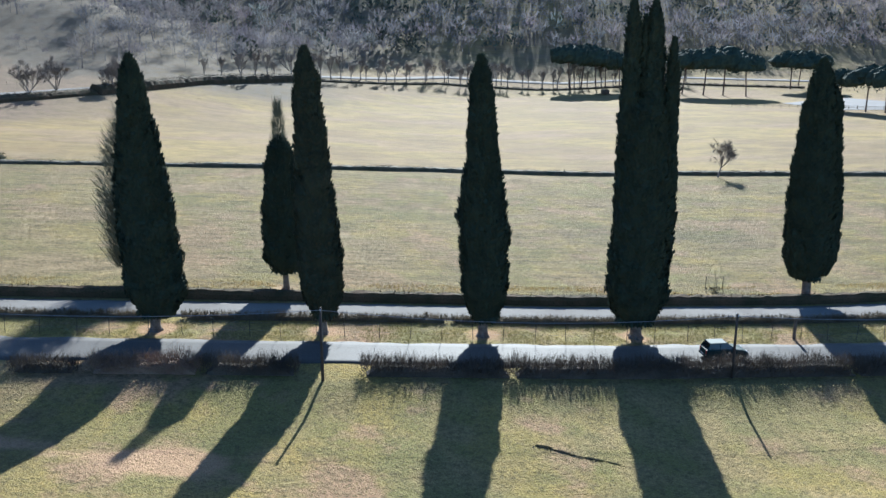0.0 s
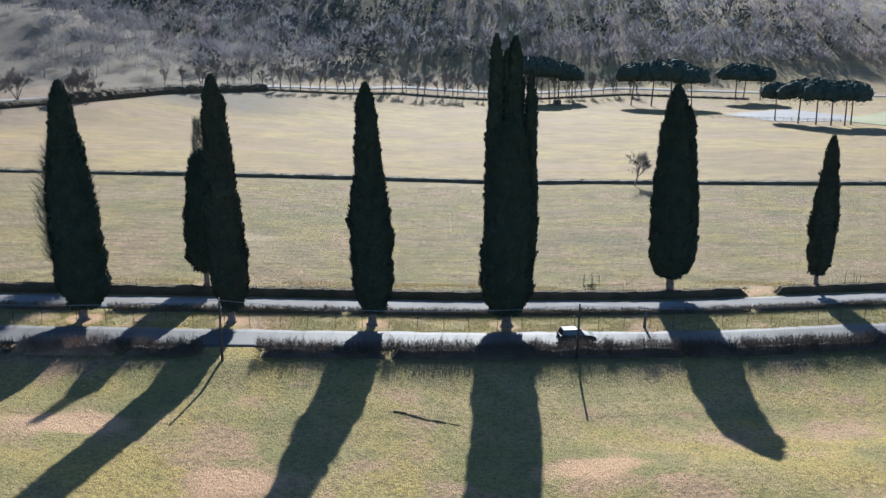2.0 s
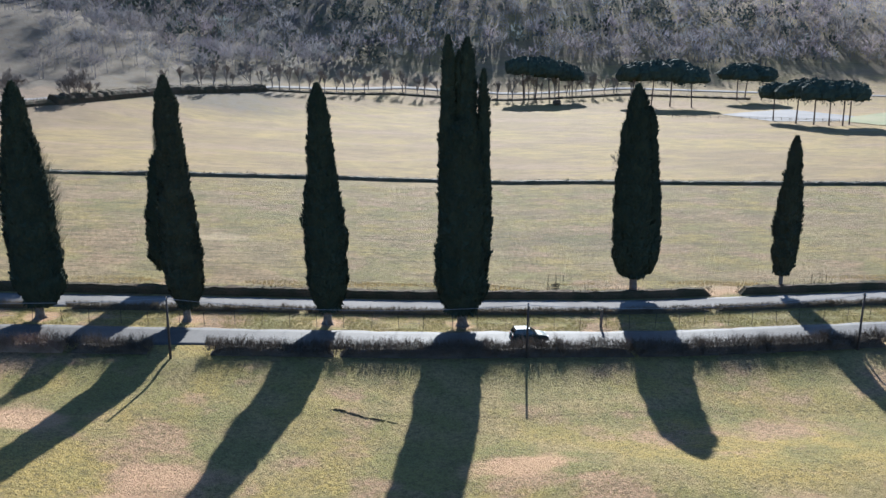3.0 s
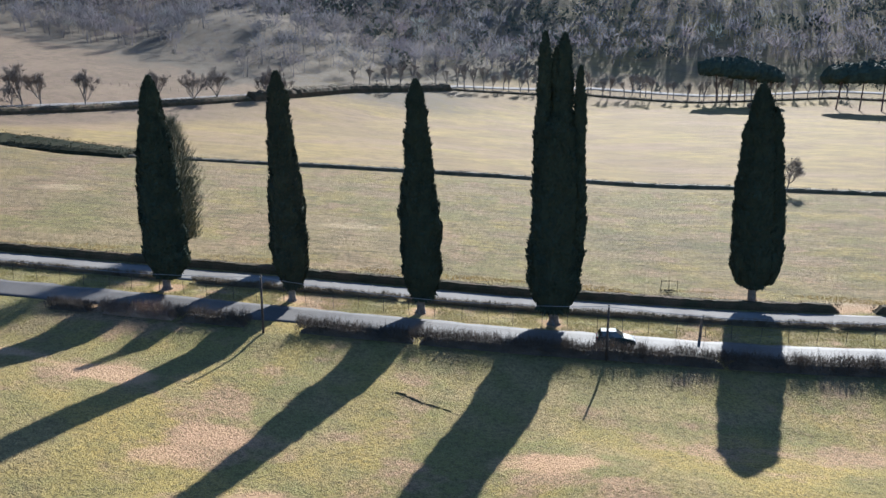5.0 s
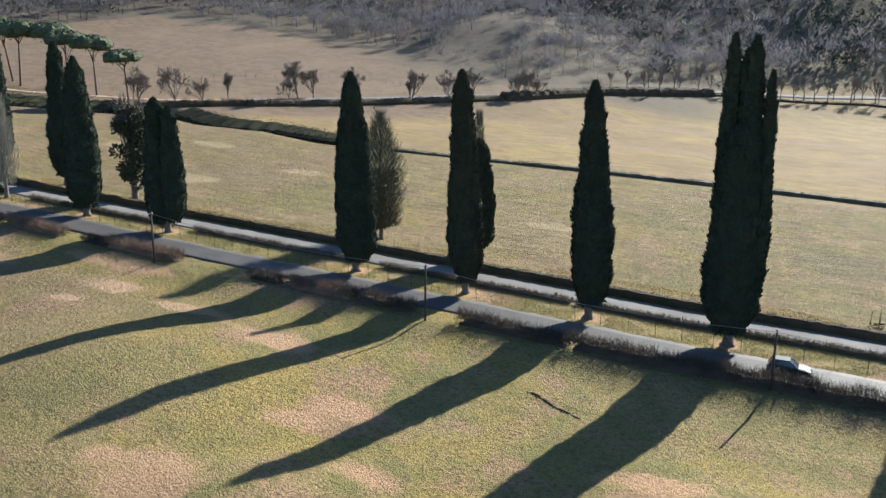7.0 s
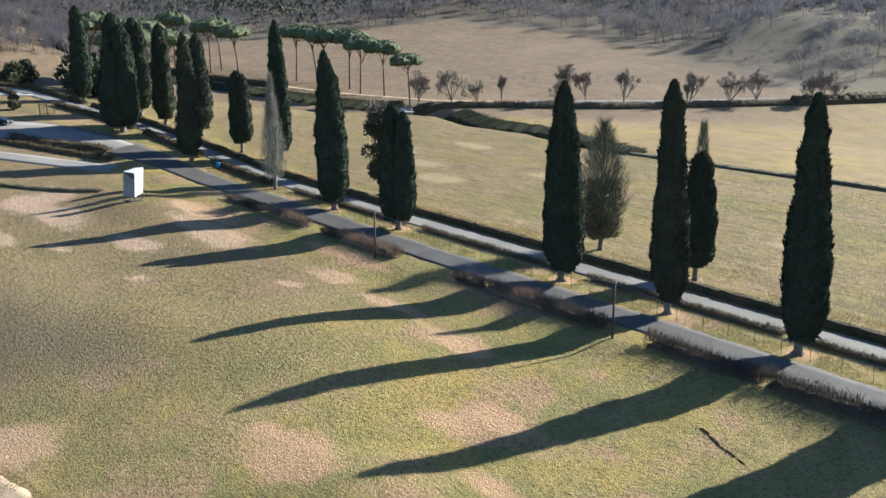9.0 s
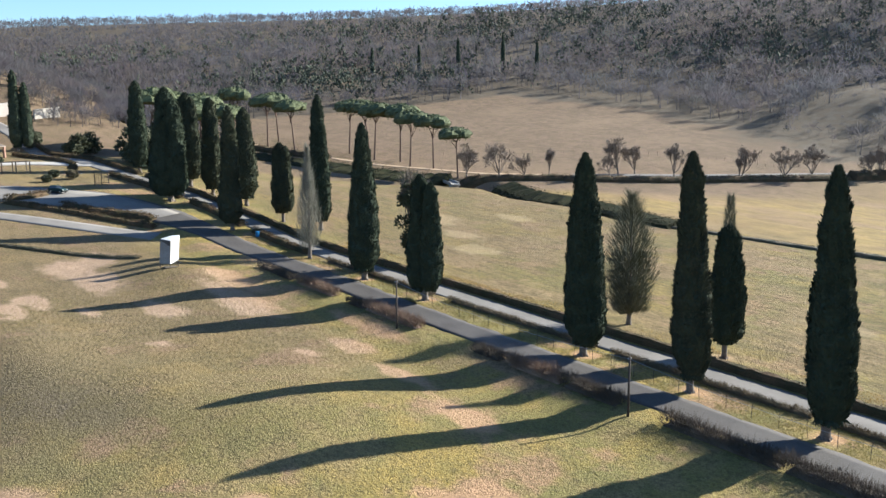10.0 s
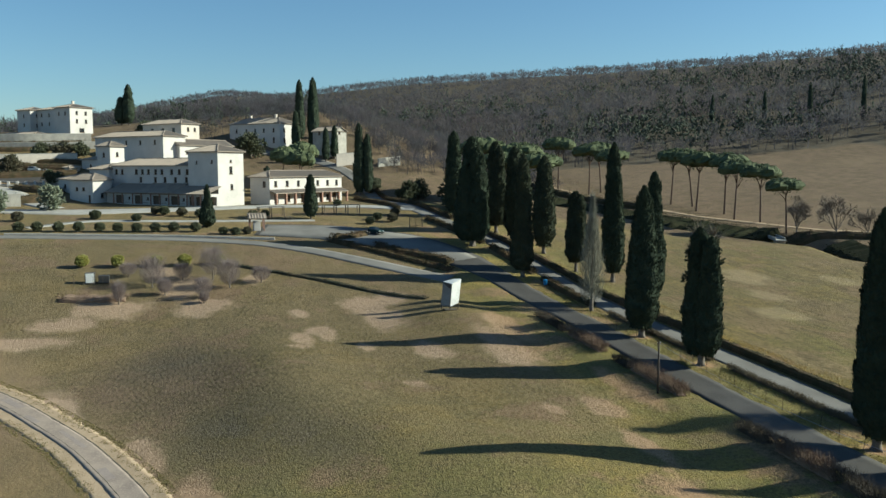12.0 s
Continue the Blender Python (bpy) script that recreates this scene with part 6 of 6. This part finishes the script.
# a washed-out step of earth in the meadow, its steep side to the south
scar = base("earth_scar", on_ground(-12.6, -19.6), "small washed-out earth step in the meadow", "earth bank")
rngs = np.random.default_rng(12)
z0 = float(height(-12.6, -19.6))
s = np.linspace(0, 1, 30)
line = np.stack([-1.2 + 5.6 * s, 0.35 - 2.9 * s + 0.22 * np.sin(s * 9) * (1 - s)], -1)
tall = 0.12 * np.sin(np.clip(s * 6, 0, 1.57)) * (1 - s) ** 1.5
rows = []
for off, up in ((-0.35, -0.1), (-0.12, 0.0), (0.02, 0.75), (-0.08, 1.0), (0.25, 0.95), (0.8, 0.55), (1.5, 0.1), (1.9, -0.15)):
    q = line + np.array([0.35, 0.94]) * off + rngs.normal(size=(30, 2)) * 0.05
    rows.append(np.column_stack([q, height(q[:, 0] - 12.6, q[:, 1] - 19.6) - z0 + up * tall * (1 + rngs.normal(size=30) * 0.12) + (-0.05 if up < 0.2 else 0)]))
v = np.stack(rows, 1)
i, j = np.meshgrid(np.arange(29), np.arange(7), indexing="ij")
quad = np.stack([i * 8 + j, (i + 1) * 8 + j, (i + 1) * 8 + j + 1, i * 8 + j + 1], -1)
part("turf_lip", Geo().add(v.reshape(-1, 3), quad.reshape(-1, 4)), MEADOW, scar, "overhanging turf lip", True)
n = 160
k = rngs.integers(0, 22, n)
soil = part("soil", spindles(Geo(), v[k, 1] + rngs.normal(size=(n, 3)) * (0.12, 0.10, 0.03), rngs.normal(size=(n, 3)) + (0, -0.3, 0.6), rngs.uniform(0.08, 0.2, n), 0.06, rngs), EDGE_SOIL, scar, "crumbled dark soil")
tagged(soil, "crumbled dark soil", kind="stuff")


def small_car(m, paint, label, group="cars"):
    """A small hatchback, 3.7 m long, nose along +x."""
    car = base("car", m, label, "car", group)
    bm = bmesh.new()
    outline = [(-1.82, 0.32), (-1.86, 0.62), (-1.80, 0.98), (-1.62, 1.02), (0.62, 0.98), (1.25, 0.90), (1.72, 0.74), (1.85, 0.55), (1.84, 0.30), (1.5, 0.22), (-1.5, 0.22)]
    rows = []
    for y, inset in ((-0.80, 0.10), (-0.74, 0.0), (0.74, 0.0), (0.80, 0.10)):
        rows.append([bm.verts.new((x * (1 - inset * 0.25), y, 0.58 + (z - 0.58) * (1 - inset * 1.2))) for x, z in outline])
    n = len(outline)
    for a, b in zip(rows, rows[1:]):
        for i in range(n):
            bm.faces.new((a[i], a[(i + 1) % n], b[(i + 1) % n], b[i]))
    bm.faces.new(rows[0][::-1])
    bm.faces.new(rows[-1])
    bmesh.ops.bevel(bm, geom=bm.edges[:], offset=0.035, segments=2, affect="EDGES")
    me = bpy.data.meshes.new("body")
    bm.to_mesh(me)
    bm.free()
    body = part("body", me, paint, car)
    g = Geo()
    lo = [(-1.74, -0.70), (0.72, -0.70), (0.72, 0.70), (-1.74, 0.70)]
    hi = [(-1.48, -0.56), (-0.02, -0.56), (-0.02, 0.56), (-1.48, 0.56)]
    g.add([(x, y, 0.98) for x, y in lo] + [(x, y, 1.46) for x, y in hi], [[0, 1, 5, 4], [1, 2, 6, 5], [2, 3, 7, 6], [3, 0, 4, 7]])
    part("windows", g, CARGLASS, car, "dark car glass")
    part("roof", box(Geo(), (-0.75, 0, 1.485), (1.5, 1.14, 0.07), 0.03), paint, car)
    for s in (-1, 1):
        for x0, x1, in ((-1.74, -1.48), (-0.62, -0.62), (0.72, -0.02)):
            part("pillar", tube(Geo(), [(x0, s * 0.705, 0.97), (x1, s * 0.565, 1.47)], 0.035, 5), paint, car)
        part("headlight", box(Geo(), (1.74, s * 0.55, 0.68), (0.14, 0.30, 0.15), 0.03), LAMPGLASS, car)
        part("tail_lamp", box(Geo(), (-1.83, s * 0.62, 0.80), (0.08, 0.14, 0.32), 0.02), REDLAMP, car)
        part("mirror", box(Geo(), (0.55, s * 0.86, 1.02), (0.10, 0.16, 0.12), 0.03), paint, car)
        part("sill", box(Geo(), (0, s * 0.79, 0.30), (2.0, 0.05, 0.12), 0.02), RUBBER, car)
    part("bumper", box(Geo(), (1.86, 0, 0.40), (0.12, 1.45, 0.20), 0.04), RUBBER, car)
    part("bumper", box(Geo(), (-1.87, 0, 0.42), (0.12, 1.45, 0.22), 0.04), RUBBER, car)
    part("number_plate", box(Geo(), (-1.94, 0, 0.52), (0.02, 0.50, 0.11), 0.004), PANEL_WHITE, car)
    for x in (-1.18, 1.18):
        for s in (-1, 1):
            w = part("wheel", tube(Geo(), [(x, s * 0.60, 0.29), (x, s * 0.64, 0.29), (x, s * 0.77, 0.29), (x, s * 0.80, 0.29)], [0.25, 0.29, 0.29, 0.25], 18), RUBBER, car)
            part("rim", tube(Geo(), [(x, s * 0.76, 0.29), (x, s * 0.81, 0.29), (x, s * 0.82, 0.29)], [0.19, 0.18, 0.05], 12), CHROME, w)
    return car


small_car(on_ground(6.0, -5.3, 0.07), CARPAINT, "small dark green hatchback on the avenue")


def monument(x, y):
    """A slanting two-winged sign of metal sheets on a low mound."""
    thing = base("roadside_sign", on_ground(x, y), "tall slanting white and grey metal sign on steel legs", "sign")

    def slab(lo0, lo1, hi0, hi1, t):
        a, b, c, d = (np.array(q, float) for q in (lo0, lo1, hi1, hi0))
        nrm = np.cross(b - a, d - a)
        nrm = nrm / np.linalg.norm(nrm) * t / 2
        return Geo().add([a - nrm, b - nrm, c - nrm, d - nrm, a + nrm, b + nrm, c + nrm, d + nrm], [[0, 3, 2, 1], [4, 5, 6, 7], [0, 1, 5, 4], [1, 2, 6, 5], [2, 3, 7, 6], [3, 0, 4, 7]])

    part("panel", slab((0.55, -0.2, 0.55), (0.2, 1.25, 1.0), (0.55, 0.1, 4.0), (0.0, 1.75, 4.65), 0.12), PANEL_WHITE, thing, "white sheet panel")
    part("panel", slab((0.55, -0.2, 0.55), (-0.9, -1.2, 0.6), (0.55, 0.1, 4.0), (-0.9, -0.85, 4.25), 0.12), PANEL_DULL, thing, "grey sheet panel")
    part("cap", slab((0.55, 0.1, 4.02), (-0.0, 1.75, 4.67), (-0.9, -0.85, 4.27), (-0.5, 0.8, 4.65), 0.06), PANEL_WHITE, thing)
    # a solid dark slab drawn for the shade inside the open top
    part("mouth", slab((0.52, -0.02, 3.2), (-0.86, -0.95, 4.15), (0.56, 0.06, 3.95), (-0.88, -0.92, 4.2), 0.16), PANEL_GREY, thing, "dark slab painted for the shaded hollow under the cap")
    for a, b in (((0.5, -0.2), 0.9), ((-0.85, -1.15), 0.9), ((0.2, 1.2), 1.3)):
        part("leg", tube(Geo(), [(a[0], a[1], -0.5), (a[0], a[1], b)], 0.07, 8), IRON, thing)
    part("footing", box(Geo(), (0, 0, 0.0), (1.3, 2.0, 0.2), 0.06), EDGE_SOIL, thing, "trodden earth footing")
    return thing


monument(-103.7, -22.0)
bin_ = base("litter_bin", on_ground(-118.5, 0.8), "small blue plastic litter bin on the verge", "bin")
BLUE = shade("blue_plastic", (0.03, 0.17, 0.38), (0.025, 0.14, 0.32), 2, 0.4, 0.0, 9)
part("body", tube(Geo(), [(0, 0, 0.1), (0, 0, 0.15), (0, 0, 1.0)], [0.28, 0.32, 0.38], 10), BLUE, bin_)
part("lid", tube(Geo(), [(0, 0, 1.0), (0, 0, 1.06), (0, 0, 1.14)], [0.4, 0.4, 0.1], 10), BLUE, bin_)
part("foot", tube(Geo(), [(0, 0, -0.3), (0, 0, 0.12)], 0.05, 6), IRON, bin_)

# ---- the villa's garden ----
for k, (x, y) in enumerate([(-176.3, -93.0), (-175.8, -89.4), (-175.0, -85.2), (-174.4, -81.2), (-173.8, -77.0), (-173.2, -73.4), (-172.6, -69.6), (-172.2, -65.8), (-171.9, -62.0), (-171.4, -57.6)]):
    bush(x, y, 1.25, 2.1, BOXBUSH, "clipped round evergreen bush in a row along the lane", "row of clipped bushes", k)
for k, (x, y, r) in enumerate([(-189, -95, 1.6), (-190, -79, 1.5), (-186, -70, 1.2), (-192, -60, 1.4), (-190, -56, 1.3), (-194, -64, 1.5), (-196, -66, 1.3), (-168, -52, 1.1), (-167, -49.5, 1.1), (-167.5, -47, 1.0), (-186, -44, 1.4), (-188, -41, 1.2),
                               (-178, -12, 1.5), (-181, -15, 1.3), (-176, -18, 1.2), (-187, -9, 1.3), (-206, -20, 1.2), (-250, 1, 2.2), (-247, -1.5, 1.8), (-254, 2.0, 2.2)]):
    bush(x, y, r, r * 1.5, BOXBUSH if k % 3 else BRAMBLE, "loose evergreen shrub in the villa's garden", "garden shrubs", 30 + k, False, "shrub")
for k, (x, y) in enumerate([(-143.5, -78), (-143, -72), (-142.5, -65.5), (-142.2, -60.5), (-142, -54.5)]):
    bush(x, y, 1.35, 2.3, YELLOWBUSH, "yellow-green rounded shrub in the old orchard", "orchard shrubs", 60 + k, True, "shrub")


def twig_shrub(x, y, h, r, seed, mat):
    rng = np.random.default_rng(seed + 5000)
    thing = base("bare_shrub", on_ground(x, y), "leafless reddish-grey shrub in the old orchard", "shrub", "bare orchard shrubs")
    part("stem", tube(Geo(), [(0, 0, -0.3), (0, 0, h * 0.3)], [0.14, 0.08], 6), BARK, thing)
    g = Geo()
    n = 1900
    a, q, t = rng.random(n) * 6.28, np.sqrt(rng.random(n)), rng.random(n) ** 0.8
    wide = r * (0.10 + 0.6 * np.sin(np.pi * (0.12 + 0.7 * t)) ** 1.2)
    p = np.stack([np.cos(a) * q * wide, np.sin(a) * q * wide, h * (0.1 + 0.62 * t)], -1)
    blades(g, p, np.stack([np.cos(a) * q * 0.7, np.sin(a) * q * 0.7, np.ones(n)], -1) + rng.normal(size=(n, 3)) * 0.3, rng.uniform(0.16, 0.36, n) * h, 0.022, rng)
    part("crown", g, mat, thing, "fine bare twigs")


for k, (x, y, h, r) in enumerate([(-131, -66, 6.5, 3.0), (-133, -56, 7.0, 3.0), (-128, -53.5, 6.0, 2.4), (-127, -64, 3.2, 1.6), (-124, -58, 4.0, 2.0), (-130, -48, 3.4, 2.2), (-121.5, -58, 2.0, 1.0), (-124, -71, 4.2, 1.2), (-137, -70, 3.0, 2.0), (-134, -61, 3.5, 2.2)]):
    twig_shrub(x, y, h, r, k, TWIG_MAUVE)
hedge([(-127, -80), (-126, -76), (-126, -70)], 2.4, 1.1, TWIG_RED, "dry tangled bramble clump in the old orchard", 95, 90, 0.2, "bramble_clump", "orchard shrubs", 0.6)
cab = base("utility_cabinet", on_ground(-134.5, -76.0), "grey metal utility cabinets behind a low fence", "cabinet")
part("body", box(Geo(), (0, 0, 0.9), (1.2, 1.6, 1.9), 0.03), PANEL_GREY, cab)
part("door", box(Geo(), (0.62, 0, 0.95), (0.05, 1.3, 1.6), 0.02), PANEL_WHITE, cab)
part("annex", box(Geo(), (0.1, 2.2, 0.65), (1.2, 1.7, 1.3), 0.03), PANEL_GREY, cab)
for k in range(5):
    part("post", tube(Geo(), [(1.6, -2.4 + 1.5 * k, -0.2), (1.6, -2.4 + 1.5 * k, 1.3)], 0.04, 5), WOOD, cab)

shrine = base("well_house", on_ground(-171.3, -44.6), "small white well house with a tiled roof on posts", "well house")
part("wall", box(Geo(), (0, 0, 1.0), (1.3, 1.5, 2.2), 0.04), PLASTER, shrine)
for sx in (-1, 1):
    for sy in (-1, 1):
        part("post", box(Geo(), (sx * 1.25, sy * 1.5, 1.3), (0.22, 0.22, 3.0), 0.02), BRICK, shrine)
g = Geo()
hip_roof(g, -1.3, 1.3, -1.6, 1.6, 2.75, 0.9, 0.4, False)
part("roof", g, TILE, shrine)


def pergola(x, y, ly, rz, label):
    thing = base("pergola", on_ground(x, y, 0, rz), label, "pergola", "pergolas")
    n = max(3, int(ly / 2.6) + 1)
    for k in range(n):
        for sx in (-1.1, 1.1):
            part("post", box(Geo(), (sx, -ly / 2 + ly * k / (n - 1), 1.1), (0.2, 0.2, 2.4), 0.02), WOOD, thing)
    for k in range(int(ly / 0.5) + 1):
        part("slat", box(Geo(), (0, -ly / 2 + 0.5 * k, 2.38), (2.9, 0.12, 0.12), 0.01), WOOD, thing)


bush(87.0, 293.4, 2.2, 2.6, TWIG_RED, "round leafless brown bush alone in the far field", "field shrubs", 80, False, "shrub")
pergola(-190.5, -23.5, 12, 4, "long dark timber pergola on the lawn")
pergola(-189, -39.5, 6, 4, "short dark timber pergola with tables on the lawn")
for k, (x, y) in enumerate([(-184, -36), (-185, -41)]):
    t = base("picnic_table", on_ground(x, y, 0, 20 * k), "weathered wooden picnic table with benches", "table", "picnic tables")
    part("top", box(Geo(), (0, 0, 0.74), (0.8, 1.9, 0.06), 0.01), WOOD, t)
    for s in (-1, 1):
        part("bench", box(Geo(), (s * 0.75, 0, 0.44), (0.3, 1.9, 0.05), 0.01), WOOD, t)
        part("trestle", box(Geo(), (0, s * 0.6, 0.36), (1.5, 0.08, 0.72), 0.01), WOOD, t)
gate = base("iron_gate", on_ground(-169.5, -8.6, 0, 8), "dark iron gate frame beside the parking place", "gate")
for yy in (-1.6, 0.0, 1.6):
    part("upright", box(Geo(), (0, yy, 1.2), (0.14, 0.14, 2.8), 0.01), IRON, gate)
for zz in (0.35, 2.3):
    part("rail", box(Geo(), (0, 0, zz), (0.08, 3.2, 0.10), 0.01), IRON, gate)
for k in range(9):
    part("bar", box(Geo(), (0, -1.4 + 0.35 * k, 1.3), (0.04, 0.04, 1.9), 0.0), IRON, gate)
hedge([(-152, -22), (-147, -20), (-141, -14), (-135, -11.5)], 2.2, 1.3, HEDGE, "loose evergreen hedge on the parking island", 96, 80, 0.8, "shrub_row", "garden hedges", 0.4)
hedge([(-158, -31), (-150, -25.5), (-143, -20.5), (-136, -15.5), (-131, -12.8)], 1.8, 1.0, HEDGE, "loose evergreen hedge beside the side lane", 97, 80, 0.8, "shrub_row", "garden hedges", 0.5)
hedge([(-163, -22), (-160, -26), (-160, -30)], 2.6, 1.3, HEDGE, "loose evergreen shrubs on the parking island", 98, 90, 0.8, "shrub_row", "garden hedges", 0.4)
garden_wall([(-160.5, -42, float(height(-160.5, -42))), (-166, -62, float(height(-166, -62))), (-172, -95, float(height(-172, -95)))], 0.3, "low pale kerb wall along the garden lane", 6)
small_car(pose(-277, -99.5, float(height(-277, -99.5)) + 0.02, 0, 0, 70), CARWHITE, "silver car parked on the villa's terrace", "parked cars")
small_car(pose(-281, -103.5, float(height(-281, -103.5)) + 0.02, 0, 0, 70), CARWHITE, "silver car parked on the villa's terrace", "parked cars")
small_car(pose(-163.5, -19.5, float(height(-163.5, -19.5)) + 0.13, 0, 0, 30), CARPAINT, "small dark car on the parking place", "parked cars")

# ---- beyond the meadow ----
tagged(part("court", strip([(146, 232, 30), (166, 236, 44), (190, 243, 50)], 22, 0.12, 3, 6), YARD), "pale grey yard beyond the meadow", "yard", kind="structure")
tagged(part("lawn", strip([(178, 206, 14), (196, 212, 40), (225, 220, 60), (270, 226, 74)], 30, 0.2, 3, 8), TURF), "short green turf beyond the meadow", "lawn", kind="structure")
rail = base("paddock_fence", on_ground(118, 236), "low wooden paddock fence round the gravel yard", "fence")
z0 = float(height(118, 236))
post_me = box(Geo(), (0, 0, 0.55), (0.14, 0.14, 1.5), 0.02).mesh("post")
post_me.materials.append(WOOD)
for k in range(22):
    x, y = 118 + 2.6 * k, 236 - 1.15 * k
    p = part("post", post_me, WOOD, rail)
    p.matrix_basis = pose(x - 118, y - 236, float(height(x, y)) - z0)
for hgt in (0.6, 1.1):
    k = np.arange(22)
    part("rail", tube(Geo(), np.stack([2.6 * k, -1.15 * k, height(118 + 2.6 * k, 236 - 1.15 * k) - z0 + hgt], -1), 0.05, 4), WOOD, rail)
field_fence = base("field_fence", on_ground(-190, 112), "old wooden stakes along the brown field", "fence")
z0 = float(height(-190, 112))
stake_me = tube(Geo(), [(0, 0, -0.3), (0.02, 0, 1.2)], [0.05, 0.035], 5).mesh("stake")
stake_me.materials.append(WOOD)
for k in range(44):
    t = k / 43
    x, y = -218 + 104 * t, 99 + 86 * t + 18 * math.sin(t * 3.1)
    p = part("stake", stake_me, WOOD, field_fence)
    p.matrix_basis = pose(x + 190, y - 112, float(height(x, y)) - z0)
weir = base("stone_footbridge", on_ground(-168, 90, 2.2), "low stone footbridge over the stream", "bridge")
part("deck", box(Geo(), (0, 0, 1.0), (17, 2.6, 0.35), 0.05, -28), STONE, weir)
for s in (-1, 1):
    part("pier", box(Geo(), (s * 5.5, -s * 2.9, -0.6), (1.2, 2.6, 3.2), 0.05, -28), STONE, weir)
    part("parapet", box(Geo(), (s * 0.56, s * 1.06, 1.4), (14, 0.3, 0.6), 0.04, -28), STONE, weir)


# ---- grass on the near meadow ----
def meadow_grass():
    rng = np.random.default_rng(31)
    g = Geo()
    n = 120000
    x, y = rng.uniform(-105, 40, n), -11.5 - 48 * rng.random(n) ** 1.1
    clump = np.array([noise.noise(Vector((a * 0.7, b * 0.7, 1))) for a, b in zip(x, y)])
    keep = clump > -0.3
    x, y = x[keep], y[keep]
    n = len(x)
    blades(g, np.stack([x, y, height(x, y) - 0.02], -1), rng.normal(size=(n, 3)) * (0.6, 0.6, 0.1) + (0, 0, 0.7), rng.uniform(0.06, 0.16, n), rng.uniform(0.03, 0.06, n), rng)
    return tagged(part("meadow_grass", g, GRASSBLADE), "dry straw-coloured grass tufts", "grass", kind="stuff")


meadow_grass()


def verge_grass():
    """Long yellow grass between the lanes, worn thin round the trunks."""
    rng = np.random.default_rng(32)
    n = 46000
    x, y = rng.uniform(-118, 70, n), -1.9 + 4.9 * rng.random(n)
    clump = np.array([noise.noise(Vector((a * 0.25, b * 0.6, 5))) for a, b in zip(x, y)])
    keep = clump > -0.12
    for cx in (0, -14, -28, -42, -70.5, -84.8):
        keep &= np.hypot(x - cx, y - 0.3) > 1.7
    x, y = x[keep], y[keep]
    n = len(x)
    g = blades(Geo(), np.stack([x, y, height(x, y) - 0.02], -1), rng.normal(size=(n, 3)) * (0.5, 0.5, 0.1) + (0, 0, 0.7), rng.uniform(0.12, 0.34, n), rng.uniform(0.03, 0.08, n), rng)
    return tagged(part("verge_grass", g, VERGEGRASS), "yellow winter grass on the verge", "grass", kind="stuff")


verge_grass()


def hedge_foot_grass():
    """Golden uncut grass along the field side of the lane's hedge."""
    rng = np.random.default_rng(34)
    n = 52000
    x = rng.uniform(-120, 70, n)
    y = np.interp(x, [-178, -115, -60, 0], [4.6, 8.6, 9.0, 9.9]) + 0.8 + 5.2 * rng.random(n) ** 1.7
    clump = np.array([noise.noise(Vector((a * 0.09, b * 0.3, 8))) for a, b in zip(x, y)])
    x, y = x[clump > 0.05], y[clump > 0.05]
    n = len(x)
    g = blades(Geo(), np.stack([x, y, height(x, y) - 0.02], -1), rng.normal(size=(n, 3)) * (0.5, 0.5, 0.1) + (0, 0, 0.7), rng.uniform(0.10, 0.28, n), rng.uniform(0.04, 0.09, n), rng)
    return tagged(part("hedge_foot_grass", g, GOLDGRASS), "golden uncut winter grass along the field hedge", "grass", kind="stuff")


hedge_foot_grass()
hedge([(-142.5, -54), (-136, -45.5), (-129, -37), (-121, -29.5), (-113, -23)], 0.9, 0.55, BRAMBLE, "low dark broken hedge across the brown meadow", 99, 110, 0.4, "low_hedge", "garden hedges", 0.7, True, 0.7)


def track_grass():
    """Short tufts that close in on the bare earth beside the cart track."""
    rng = np.random.default_rng(33)
    q = np.array(track_line(20, 170, 0, 0))[:, :2]
    n = 40000
    k = rng.integers(0, len(q) - 1, n)
    p = q[k] + (q[k + 1] - q[k]) * rng.random((n, 1))
    way = q[k + 1] - q[k]
    off = rng.choice((-1, 1), n) * (1.55 + 2.0 * rng.random(n) ** 0.6)
    p = p + np.stack([-way[:, 1], way[:, 0]], 1) * off[:, None]
    clump = np.array([noise.noise(Vector((a * 0.8, b * 0.8, 9))) for a, b in p])
    p = p[clump > 0.55 - 0.28 * np.abs(off)]
    n = len(p)
    g = blades(Geo(), np.stack([p[:, 0], p[:, 1], height(p[:, 0], p[:, 1]) - 0.02], -1), rng.normal(size=(n, 3)) * (0.6, 0.6, 0.1) + (0, 0, 0.7), rng.uniform(0.08, 0.2, n), rng.uniform(0.04, 0.09, n), rng)
    return tagged(part("track_grass", g, GRASSBLADE), "short dry grass tufts along the cart track", "grass", kind="stuff")


track_grass()
